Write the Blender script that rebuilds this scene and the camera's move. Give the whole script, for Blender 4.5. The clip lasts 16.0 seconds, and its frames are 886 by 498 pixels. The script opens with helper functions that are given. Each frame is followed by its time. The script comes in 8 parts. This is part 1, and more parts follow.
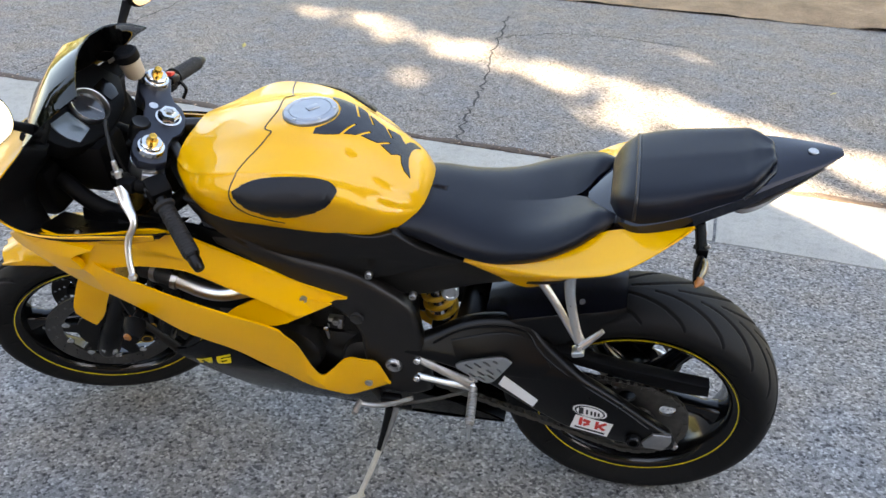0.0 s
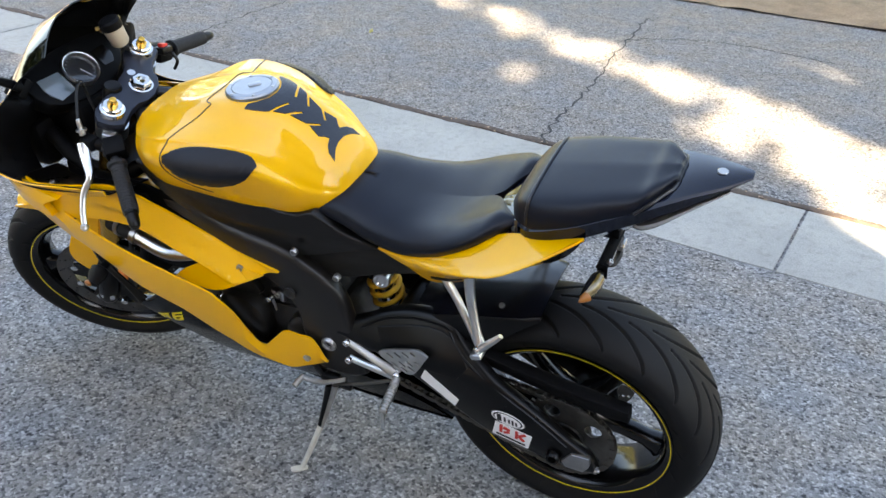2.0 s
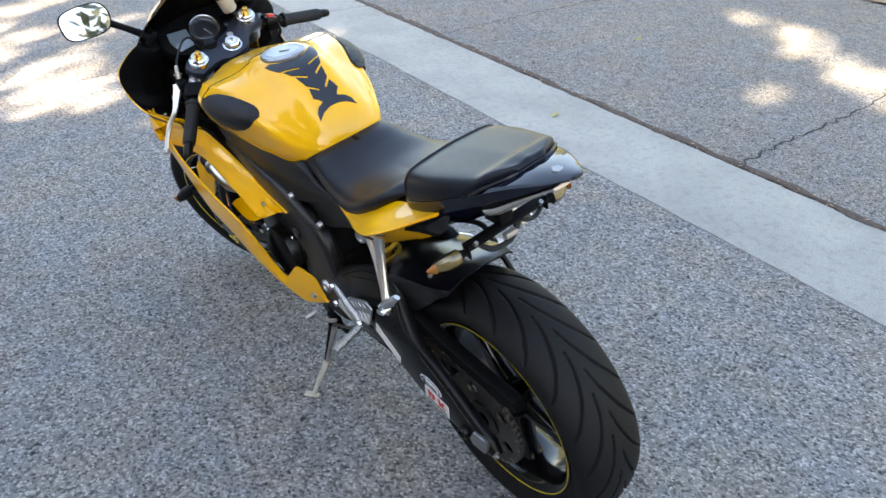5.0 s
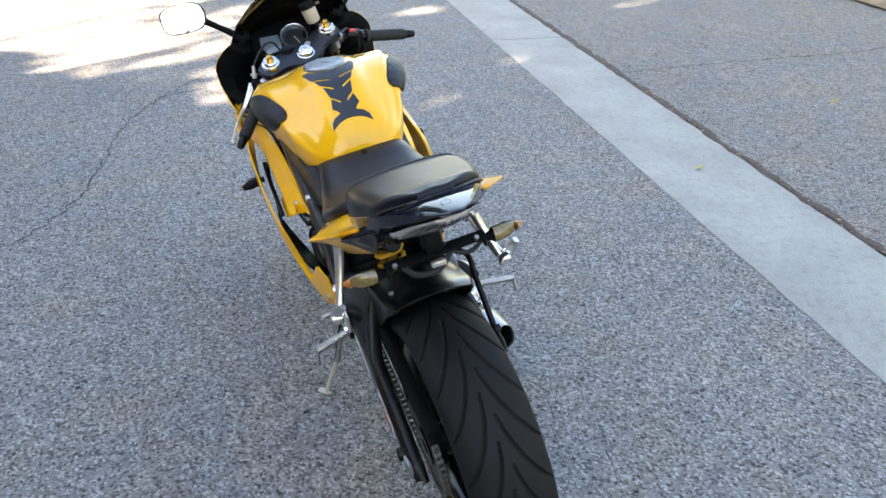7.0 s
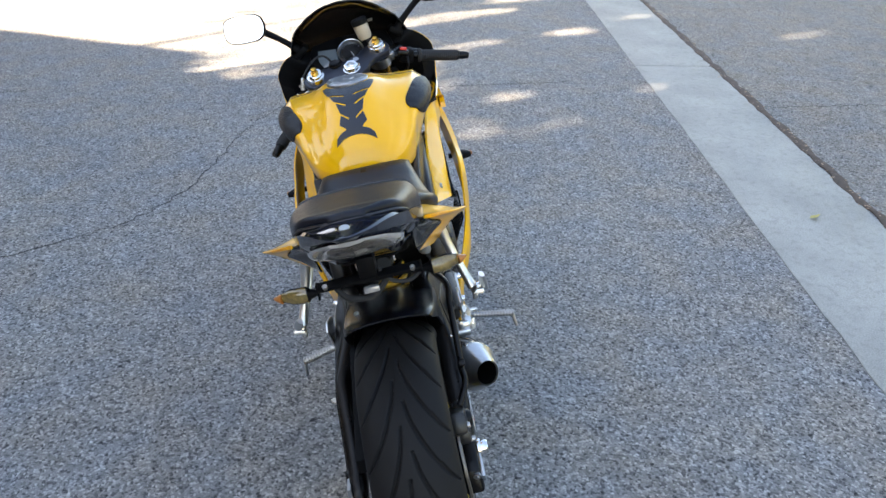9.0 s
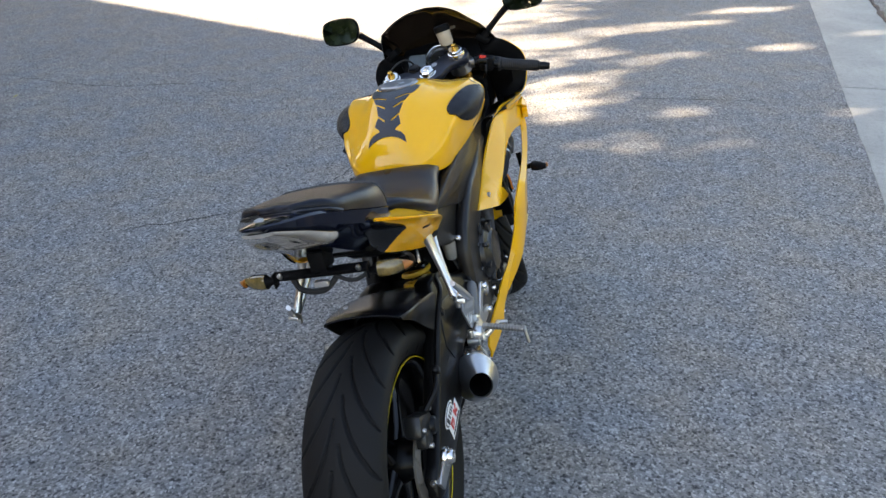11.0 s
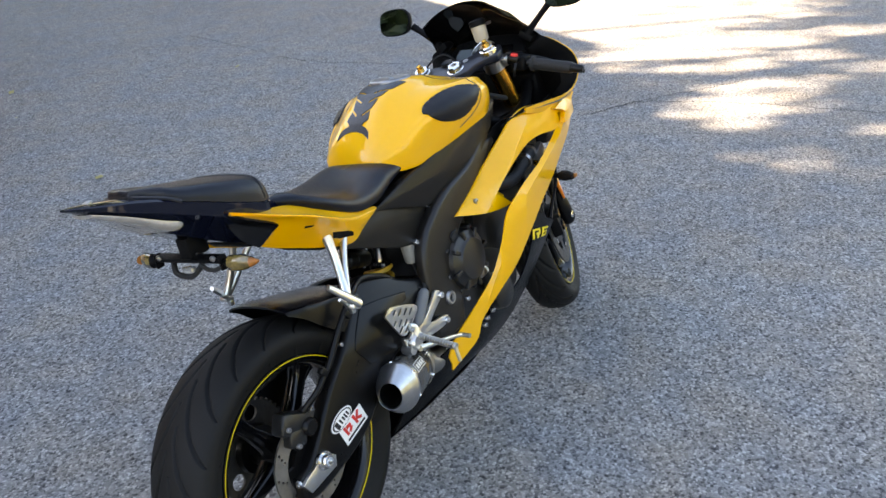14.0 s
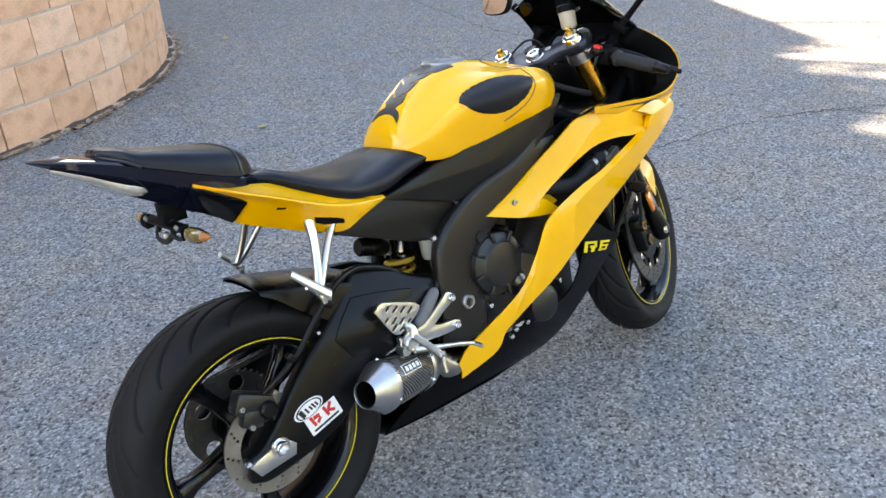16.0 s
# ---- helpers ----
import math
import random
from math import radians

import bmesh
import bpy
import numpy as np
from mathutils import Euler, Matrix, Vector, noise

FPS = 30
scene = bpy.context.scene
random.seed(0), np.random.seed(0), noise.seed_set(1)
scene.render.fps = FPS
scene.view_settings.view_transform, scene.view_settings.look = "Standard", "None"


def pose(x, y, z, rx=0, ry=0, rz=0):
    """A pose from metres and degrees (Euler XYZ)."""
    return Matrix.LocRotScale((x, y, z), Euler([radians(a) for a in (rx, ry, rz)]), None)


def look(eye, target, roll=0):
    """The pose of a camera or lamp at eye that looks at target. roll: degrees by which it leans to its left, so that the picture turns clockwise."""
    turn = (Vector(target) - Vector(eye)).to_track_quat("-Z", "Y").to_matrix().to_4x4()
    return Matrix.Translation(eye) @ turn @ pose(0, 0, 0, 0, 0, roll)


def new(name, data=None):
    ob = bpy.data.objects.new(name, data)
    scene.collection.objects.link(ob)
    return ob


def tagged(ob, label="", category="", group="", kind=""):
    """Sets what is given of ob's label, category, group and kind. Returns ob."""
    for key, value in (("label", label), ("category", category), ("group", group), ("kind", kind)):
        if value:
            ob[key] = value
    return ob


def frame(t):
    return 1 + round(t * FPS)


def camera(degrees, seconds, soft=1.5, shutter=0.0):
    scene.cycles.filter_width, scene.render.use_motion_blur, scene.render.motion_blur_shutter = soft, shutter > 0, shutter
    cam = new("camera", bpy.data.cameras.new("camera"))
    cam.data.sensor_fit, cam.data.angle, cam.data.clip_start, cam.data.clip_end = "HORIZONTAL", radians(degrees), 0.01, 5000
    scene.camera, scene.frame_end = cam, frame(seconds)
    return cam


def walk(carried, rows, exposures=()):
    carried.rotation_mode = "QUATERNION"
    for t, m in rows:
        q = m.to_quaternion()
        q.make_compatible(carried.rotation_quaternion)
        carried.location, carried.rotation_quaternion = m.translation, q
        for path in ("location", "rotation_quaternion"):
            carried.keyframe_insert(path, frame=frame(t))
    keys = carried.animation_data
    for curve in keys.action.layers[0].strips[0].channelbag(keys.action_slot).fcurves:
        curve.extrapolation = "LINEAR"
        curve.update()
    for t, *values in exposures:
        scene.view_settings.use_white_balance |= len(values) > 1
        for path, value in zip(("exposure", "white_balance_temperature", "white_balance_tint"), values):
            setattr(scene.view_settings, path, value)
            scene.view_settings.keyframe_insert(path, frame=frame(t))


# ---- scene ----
cam = camera(56.1, 16.0)
METRES, EYE, TILT, LEAN, TURN = 4.399, 1.528, 0.0, 0.0, 0.0
ROWS = [
    (0.0, 0.0, 0.0, 0.0, 0.87, -29.53, -1.54),
    (0.5, 0.0404, -0.0108, 0.002, 5.8, -29.31, -1.87),
    (1.0, 0.067, -0.0082, 0.0017, 7.23, -29.86, -0.31),
    (1.5, 0.0908, 0.0034, -0.0018, 11.51, -30.43, -0.53),
    (2.0, 0.1157, 0.0152, -0.0001, 14.81, -30.1, -1.34),
    (2.5, 0.1563, 0.0197, -0.0009, 20.87, -30.44, -1.61),
    (3.0, 0.192, 0.0255, 0.0, 25.98, -31.06, -0.44),
    (5.5, 0.3201, 0.0948, -0.0001, 45.79, -29.05, -0.21),
    (6.0, 0.3351, 0.1184, -0.0015, 50.28, -28.46, -1.17),
    (6.5, 0.3537, 0.1432, -0.0011, 54.12, -27.7, -0.72),
    (7.0, 0.3841, 0.1703, -0.0002, 59.98, -27.73, -0.66),
    (7.5, 0.406, 0.1882, 0.0009, 63.16, -28.07, -0.17),
    (8.0, 0.4097, 0.2113, -0.0012, 64.04, -28.58, 0.64),
    (8.5, 0.4081, 0.2434, 0.0011, 68.91, -28.02, -0.89),
    (9.0, 0.4138, 0.2674, 0.0017, 73.59, -26.79, -0.49),
    (9.5, 0.4347, 0.3028, 0.0044, 80.37, -25.87, -0.16),
    (12.0, 0.4322, 0.4482, 0.0024, 96.49, -26.67, 1.56),
    (12.5, 0.4331, 0.4854, 0.0019, 101.23, -26.66, 1.8),
    (13.0, 0.4215, 0.5089, -0.0002, 104.81, -27.57, 3.26),
    (13.5, 0.3994, 0.5337, 0.0004, 107.71, -27.27, 2.01),
    (14.0, 0.3793, 0.5595, -0.0006, 110.97, -26.61, 3.05),
    (14.5, 0.3629, 0.5949, -0.0034, 116.98, -26.81, 2.51),
    (15.0, 0.3454, 0.6191, -0.0055, 120.73, -27.73, 3.26),
    (15.5, 0.3196, 0.6298, -0.0082, 124.93, -27.83, 3.38),
    (16.0, 0.2933, 0.6412, -0.0064, 128.8, -27.74, 2.57),
]
walk(cam, [(t, pose(0, 0, EYE, TILT, LEAN, TURN) @ pose(METRES * x, METRES * y, METRES * z, 90 + pitch, roll, yaw)) for t, x, y, z, yaw, pitch, roll in ROWS],
     [(0.0, 3.79, 8800, 15), (1.0, 3.77, 8650, 15), (2.0, 3.80, 8300, 13), (3.0, 3.79, 8000, 12), (5.5, 3.75, 8000, 12), (6.5, 3.75, 7950, 12), (8.0, 3.68, 7800, 12), (9.0, 3.50, 7750, 12), (9.5, 3.10, 7700, 12), (12.0, 3.36, 7950, 13), (12.5, 3.39, 7950, 13), (13.5, 3.53, 8050, 13), (14.0, 3.56, 8150, 14), (15.0, 3.66, 8250, 15), (15.5, 3.74, 8200, 14), (16.0, 3.83, 8200, 14)])

# ---------------------------------------------------------------- light
SUN_EL, SUN_AZ = 30.0, 162.5          # degrees; azimuth clockwise from +y, where the sun stands
sun_dir = Vector((math.sin(radians(SUN_AZ)) * math.cos(radians(SUN_EL)), math.cos(radians(SUN_AZ)) * math.cos(radians(SUN_EL)), math.sin(radians(SUN_EL))))
world = bpy.data.worlds.new("sky")
scene.world = world
world.use_nodes = True
wn = world.node_tree.nodes
sky = wn.new("ShaderNodeTexSky")
sky.sky_type = "NISHITA"
sky.sun_disc = False
sky.sun_elevation, sky.sun_rotation = radians(SUN_EL), radians(SUN_AZ)
sky.air_density, sky.dust_density, sky.ozone_density = 1.0, 1.0, 1.0
wn["Background"].inputs["Strength"].default_value = 0.075
world.node_tree.links.new(sky.outputs["Color"], wn["Background"].inputs["Color"])
lamp = bpy.data.lights.new("sun", "SUN")
lamp.energy, lamp.angle, lamp.color = 5.0, radians(0.55), (1.0, 0.90, 0.76)
sun = new("sun", lamp)
sun.matrix_world = look(sun_dir * 40, (0, 0, 0))

# ---------------------------------------------------------------- materials
def mat(name, color, rough=0.5, metal=0.0, coat=0.0, coat_rough=0.03, spec=0.5):
    m = bpy.data.materials.new(name)
    m.use_nodes = True
    b = m.node_tree.nodes["Principled BSDF"]
    b.inputs["Base Color"].default_value = (*color, 1)
    b.inputs["Roughness"].default_value = rough
    b.inputs["Metallic"].default_value = metal
    b.inputs["Coat Weight"].default_value = coat
    b.inputs["Coat Roughness"].default_value = coat_rough
    b.inputs["Specular IOR Level"].default_value = spec
    return m


class Net:
    """Short-hand for the nodes of one material."""

    def __init__(self, m):
        self.t = m.node_tree
        self.bsdf = self.t.nodes["Principled BSDF"]
        self.co = self.node("ShaderNodeTexCoord").outputs["Object"]

    def node(self, kind, **vals):
        n = self.t.nodes.new(kind)
        for k, v in vals.items():
            n.inputs[k.replace("_", " ")].default_value = v
        return n

    def link(self, a, b):
        self.t.links.new(a, b)

    def noise(self, scale, detail=4.0, rough=0.55, co=None):
        n = self.node("ShaderNodeTexNoise", Scale=scale, Detail=detail, Roughness=rough)
        self.link(co or self.co, n.inputs["Vector"])
        return n

    def ramp(self, fac, stops):
        r = self.node("ShaderNodeValToRGB")
        e = r.color_ramp.elements
        while len(e) < len(stops):
            e.new(0.5)
        for el, (p, c) in zip(e, stops):
            el.position = p
            el.color = (*c, 1) if len(c) == 3 else c
        self.link(fac, r.inputs["Fac"])
        return r.outputs["Color"]

    def mix(self, a, b, fac, mode="MIX"):
        n = self.node("ShaderNodeMix")
        n.data_type, n.blend_type = "RGBA", mode
        for v, key in ((a, 6), (b, 7), (fac, 0)):
            if isinstance(v, (int, float)):
                n.inputs[key].default_value = v if key == 0 else (v, v, v, 1)
            elif isinstance(v, tuple):
                n.inputs[key].default_value = (*v, 1)
            else:
                self.link(v, n.inputs[key])
        return n.outputs[2]

    def math(self, op, a, b):
        n = self.node("ShaderNodeMath")
        n.operation = op
        for v, i in ((a, 0), (b, 1)):
            if isinstance(v, (int, float)):
                n.inputs[i].default_value = v
            else:
                self.link(v, n.inputs[i])
        return n.outputs[0]

    def bump(self, height, strength, dist):
        n = self.node("ShaderNodeBump", Strength=strength, Distance=dist)
        self.link(height, n.inputs["Height"])
        self.link(n.outputs["Normal"], self.bsdf.inputs["Normal"])
        return n

    def base(self, col):
        self.link(col, self.bsdf.inputs["Base Color"])

    def rough(self, fac, lo, hi):
        r = self.node("ShaderNodeMapRange", To_Min=lo, To_Max=hi)
        self.link(fac, r.inputs["Value"])
        self.link(r.outputs[0], self.bsdf.inputs["Roughness"])


def worn(name, color, rough, metal=0.0, coat=0.0, vary=0.12, scale=14.0, grain=0.0, grain_scale=900.0, spec=0.5):
    """A plain surface with faint stains at two scales and, where asked, a fine grain."""
    m = mat(name, color, rough, metal, coat, spec=spec)
    n = Net(m)
    big = n.noise(scale, 5.0).outputs["Fac"]
    fine = n.noise(scale * 9, 3.0).outputs["Fac"]
    f = n.math("ADD", n.math("MULTIPLY", big, 0.7), n.math("MULTIPLY", fine, 0.3))
    lo = tuple(c * (1 - vary) for c in color)
    hi = tuple(min(1.0, c * (1 + vary)) for c in color)
    n.base(n.ramp(f, [(0.3, lo), (0.7, hi)]))
    n.rough(f, max(0.02, rough * 0.8), min(1.0, rough * 1.2))
    if grain:
        n.bump(n.noise(grain_scale, 2.0).outputs["Fac"], grain, 0.001)
    return m


YELLOW = worn("yellow_paint", (0.82, 0.40, 0.003), 0.42, coat=0.85, vary=0.03, scale=8, spec=0.15)
YELLOW.node_tree.nodes["Principled BSDF"].inputs["Coat Roughness"].default_value = 0.05
BLACK_SATIN = worn("satin_black", (0.0032, 0.0030, 0.0031), 0.29, vary=0.3, grain=0.1, spec=0.21)
BLACK_GLOSS = worn("gloss_black", (0.003, 0.003, 0.0035), 0.16, coat=0.0, vary=0.2, spec=0.4)
# tail and hugger blacks: the sky's blue reflection is tinted into the base
TAIL_GLOSS = worn("sky_tinted_gloss_black", (0.003, 0.0045, 0.012), 0.05, vary=0.2, spec=0.42)
HUG_BLACK = worn("sky_tinted_hugger_black", (0.0036, 0.0042, 0.0065), 0.24, vary=0.2, spec=0.5)
CHAIN_STEEL = worn("dark_chain_steel", (0.12, 0.112, 0.10), 0.45, 0.85, vary=0.3, scale=60)
BLACK_MATT = worn("matt_black_plastic", (0.003, 0.003, 0.0034), 0.55, vary=0.3, grain=0.3, grain_scale=1400, spec=0.09)
SOOT = worn("exhaust_soot", (0.004, 0.0038, 0.0035), 0.9, vary=0.3, spec=0.05)
FRAME_BLACK = worn("brownish_black_frame_paint", (0.0085, 0.0070, 0.0062), 0.33, vary=0.3, grain=0.15, grain_scale=1400, spec=0.4)
COWL_BLACK = worn("lower_cowl_black", (0.0025, 0.0025, 0.0028), 0.22, vary=0.3, spec=0.14)
ENGINE = worn("engine_black", (0.010, 0.0098, 0.0098), 0.30, vary=0.35, scale=30, grain=0.15, spec=0.45)
SUB_PLASTIC = worn("brownish_black_plastic", (0.0105, 0.0092, 0.008), 0.42, vary=0.25, grain=0.3, grain_scale=1400, spec=0.2)
# black vinyl with the sky's bluish sheen mixed into its base colour
SEAT = worn("sky_tinted_seat_vinyl", (0.0042, 0.0056, 0.0105), 0.34, vary=0.2, grain=0.15, grain_scale=1600, spec=0.24)
RUBBER = worn("grip_rubber", (0.008, 0.008, 0.0085), 0.75, vary=0.2, grain=0.4)
ALU = worn("brushed_aluminium", (0.62, 0.62, 0.61), 0.3, 1.0, vary=0.1, scale=30)
CHROME = worn("polished_steel", (0.75, 0.74, 0.72), 0.14, 1.0, vary=0.06)
CONE_STEEL = worn("brushed_cone_steel", (0.50, 0.50, 0.50), 0.3, 1.0, vary=0.12, scale=60)
STEEL = worn("disc_steel", (0.42, 0.41, 0.40), 0.36, 1.0, vary=0.2, scale=40)
WORN_STEEL = worn("heat_stained_disc_steel", (0.27, 0.25, 0.23), 0.4, 0.9, vary=0.2, scale=40)
GOLD = worn("gold_anodised", (0.62, 0.34, 0.06), 0.26, 1.0, vary=0.12)
SPRING = worn("spring_yellow", (0.72, 0.40, 0.03), 0.4, vary=0.12)
WHITE = worn("white_vinyl", (0.80, 0.79, 0.77), 0.4, vary=0.04)
RED = worn("red_vinyl", (0.62, 0.03, 0.02), 0.4, vary=0.05)
INK = worn("black_vinyl", (0.010, 0.010, 0.012), 0.35, vary=0.1)
AMBER = worn("amber_reflector", (0.80, 0.20, 0.01), 0.18, coat=1.0, vary=0.06)
AMBER_DULL = worn("dull_amber_plastic", (0.30, 0.10, 0.015), 0.3, vary=0.15)
CAP_METAL = worn("anodised_cap_metal", (0.30, 0.31, 0.33), 0.34, 0.9, vary=0.12, scale=40)
STRIPE = worn("yellow_tape", (0.74, 0.54, 0.01), 0.35, vary=0.05)
DISC = worn("dull_disc_steel", (0.085, 0.082, 0.08), 0.45, 0.8, vary=0.15, scale=30)
PALE_ALU = worn("oxidised_aluminium", (0.58, 0.55, 0.47), 0.45, 0.3, vary=0.15, scale=30)
DUSTY = worn("stand_aluminium", (0.36, 0.35, 0.33), 0.36, 0.8, vary=0.2, scale=30)
FLUID = worn("milky_reservoir", (0.42, 0.36, 0.28), 0.35, vary=0.08)


def clear(name, color, rough=0.02, ior=1.45):
    m = mat(name, color, rough)
    b = m.node_tree.nodes["Principled BSDF"]
    b.inputs["Transmission Weight"].default_value = 1.0
    b.inputs["IOR"].default_value = ior
    return m


SMOKE = clear("dark_smoked_acrylic", (0.004, 0.0035, 0.003))
LENS = worn("clear_lens_over_silver", (0.45, 0.43, 0.41), 0.22, 0.5, coat=1.0, vary=0.25, scale=30)
LENS_AMBER = worn("yellowed_lens", (0.13, 0.09, 0.025), 0.22, coat=1.0, vary=0.5, scale=80)
MIRROR = mat("mirror_glass", (0.66, 0.66, 0.66), 0.02, 1.0)


def tyre_mat():
    m = mat("tyre_rubber", (0.01, 0.01, 0.0105), 0.6, spec=0.2)
    n = Net(m)
    a = n.noise(9, 5).outputs["Fac"]
    b = n.noise(420, 3).outputs["Fac"]
    f = n.math("ADD", n.math("MULTIPLY", a, 0.6), n.math("MULTIPLY", b, 0.4))
    n.base(n.ramp(f, [(0.3, (0.0035, 0.0035, 0.0038)), (0.7, (0.0085, 0.0082, 0.0082))]))
    n.rough(f, 0.5, 0.75)
    n.bump(b, 0.25, 0.001)
    return m


def carbon_mat():
    m = mat("carbon_weave", (0.02, 0.02, 0.02), 0.3, coat=0.16, coat_rough=0.14, spec=0.18)
    n = Net(m)
    w = n.node("ShaderNodeTexChecker", Scale=520.0)
    n.link(n.co, w.inputs["Vector"])
    n.base(n.mix((0.003, 0.0028, 0.0027), (0.011, 0.0095, 0.0083), w.outputs["Fac"]))
    n.rough(w.outputs["Fac"], 0.25, 0.45)
    n.bump(w.outputs["Fac"], 0.15, 0.0005)
    return m


def bright_carbon_mat():
    """Glossy twill: diagonal dark and pale threads."""
    m = mat("glossy_carbon_twill", (0.02, 0.02, 0.02), 0.25, coat=0.6, spec=0.4)
    n = Net(m)
    w = n.node("ShaderNodeTexWave", Scale=55.0, Distortion=0.0)
    w.bands_direction = "DIAGONAL"
    n.link(n.co, w.inputs["Vector"])
    n.base(n.ramp(w.outputs["Fac"], [(0.35, (0.008, 0.008, 0.009)), (0.65, (0.10, 0.09, 0.08))]))
    return m


TYRE, CARBON, CARBON_BRIGHT = tyre_mat(), carbon_mat(), bright_carbon_mat()


def asphalt_mat(name, dark, light, tint, fine):
    """Worn road: exposed stone chips of many greys in a dark binder, pits between them, broad stains over it."""
    m = mat(name, (0.2, 0.2, 0.2), 0.85, spec=0.08)
    n = Net(m)
    wob = n.noise(60, 2)
    co = n.mix(n.co, wob.outputs["Color"], 0.006)
    chips = n.node("ShaderNodeTexVoronoi", Scale=fine)
    n.link(co, chips.inputs["Vector"])
    edge = n.node("ShaderNodeTexVoronoi", Scale=fine)
    edge.feature = "DISTANCE_TO_EDGE"
    n.link(co, edge.inputs["Vector"])
    sep = n.node("ShaderNodeSeparateColor")
    n.link(chips.outputs["Color"], sep.inputs["Color"])
    mean = tuple(0.5 * d + 0.5 * l for d, l in zip(dark, light))
    stone = n.ramp(sep.outputs[0], [(0.0, dark), (0.25, tuple(0.80 * c for c in mean)), (0.75, tuple(1.12 * c for c in mean)), (1.0, tuple(min(1, c * 1.05) for c in light))])
    gap = n.ramp(edge.outputs["Distance"], [(0.02, (0.58, 0.58, 0.59)), (0.17, (1, 1, 1))])
    col = n.mix(stone, gap, 0.48, "MULTIPLY")
    pits = n.noise(54, 3, 0.6).outputs["Fac"]
    col = n.mix(col, n.ramp(pits, [(0.345, (0.26, 0.26, 0.28)), (0.425, (1, 1, 1))]), 0.8, "MULTIPLY")
    # dark holes where single stones have been torn out, and a few pale quartz chips
    for size, share, reach, mul in ((46.0, 0.74, 0.34, 0.34), (24.0, 0.87, 0.20, 0.42), (105.0, 0.84, 0.5, 1.28)):
        v = n.node("ShaderNodeTexVoronoi", Scale=size)
        n.link(co, v.inputs["Vector"])
        pick = n.node("ShaderNodeSeparateColor")
        n.link(v.outputs["Color"], pick.inputs["Color"])
        near_it = n.ramp(v.outputs["Distance"], [(reach * 0.45, (1, 1, 1)), (reach, (0, 0, 0))])
        chosen = n.ramp(pick.outputs[1], [(share, (0, 0, 0)), (share + 0.02, (1, 1, 1))])
        col = n.mix(col, n.mix(col, (mul, mul, mul * 1.02), 1.0, "MULTIPLY"), n.math("MULTIPLY", near_it, chosen))
    broad = n.ramp(n.noise(1.1, 6).outputs["Fac"], [(0.3, (0.94, 0.945, 0.96)), (0.52, (1.0, 0.995, 0.99)), (0.72, (1.06, 1.05, 1.02))])
    mid = n.ramp(n.noise(15, 5).outputs["Fac"], [(0.3, (0.86, 0.86, 0.87)), (0.7, (1.11, 1.11, 1.10))])
    tone = n.ramp(n.noise(4.0, 3).outputs["Fac"], [(0.35, (0.95, 1.0, 1.05)), (0.65, (1.05, 1.0, 0.93))])
    col = n.mix(n.mix(n.mix(col, broad, 1.0, "MULTIPLY"), mid, 1.0, "MULTIPLY"), tone, 1.0, "MULTIPLY")
    n.base(n.mix(col, tint, 1.0, "MULTIPLY"))
    n.rough(sep.outputs[1], 0.6, 0.95)
    n.bump(n.math("ADD", n.math("MULTIPLY", edge.outputs["Distance"], 1.2), n.math("MULTIPLY", sep.outputs[2], 0.35)), 0.6, 0.005)
    return m


ASPHALT = asphalt_mat("chip_asphalt", (0.085, 0.087, 0.092), (0.405, 0.402, 0.395), (1.0, 0.965, 0.93), 138.0)
ROAD = asphalt_mat("street_asphalt", (0.105, 0.103, 0.10), (0.385, 0.375, 0.355), (0.985, 0.97, 0.95), 150.0)


def concrete_mat():
    m = mat("gutter_concrete", (0.4, 0.4, 0.39), 0.85)
    n = Net(m)
    a = n.noise(2.2, 7).outputs["Fac"]
    b = n.noise(190, 3).outputs["Fac"]
    c = n.noise(26, 5, 0.65).outputs["Fac"]
    col = n.mix(n.ramp(a, [(0.3, (0.275, 0.272, 0.25)), (0.7, (0.385, 0.378, 0.345))]), n.ramp(b, [(0.35, (0.72, 0.72, 0.72)), (0.6, (1.08, 1.08, 1.07))]), 0.85, "MULTIPLY")
    col = n.mix(col, n.ramp(c, [(0.32, (0.70, 0.69, 0.67)), (0.5, (1, 1, 1))]), 0.6, "MULTIPLY")
    n.base(col)
    n.bump(b, 0.35, 0.003)
    return m


def dirt_mat():
    m = mat("dry_dirt", (0.3, 0.22, 0.14), 0.95)
    n = Net(m)
    a = n.noise(6, 7).outputs["Fac"]
    b = n.noise(90, 4).outputs["Fac"]
    n.base(n.mix(n.ramp(a, [(0.3, (0.20, 0.14, 0.085)), (0.7, (0.34, 0.25, 0.16))]), n.ramp(b, [(0.3, (0.6, 0.6, 0.6)), (0.7, (1.15, 1.15, 1.15))]), 0.9, "MULTIPLY"))
    n.bump(b, 0.8, 0.02)
    return m


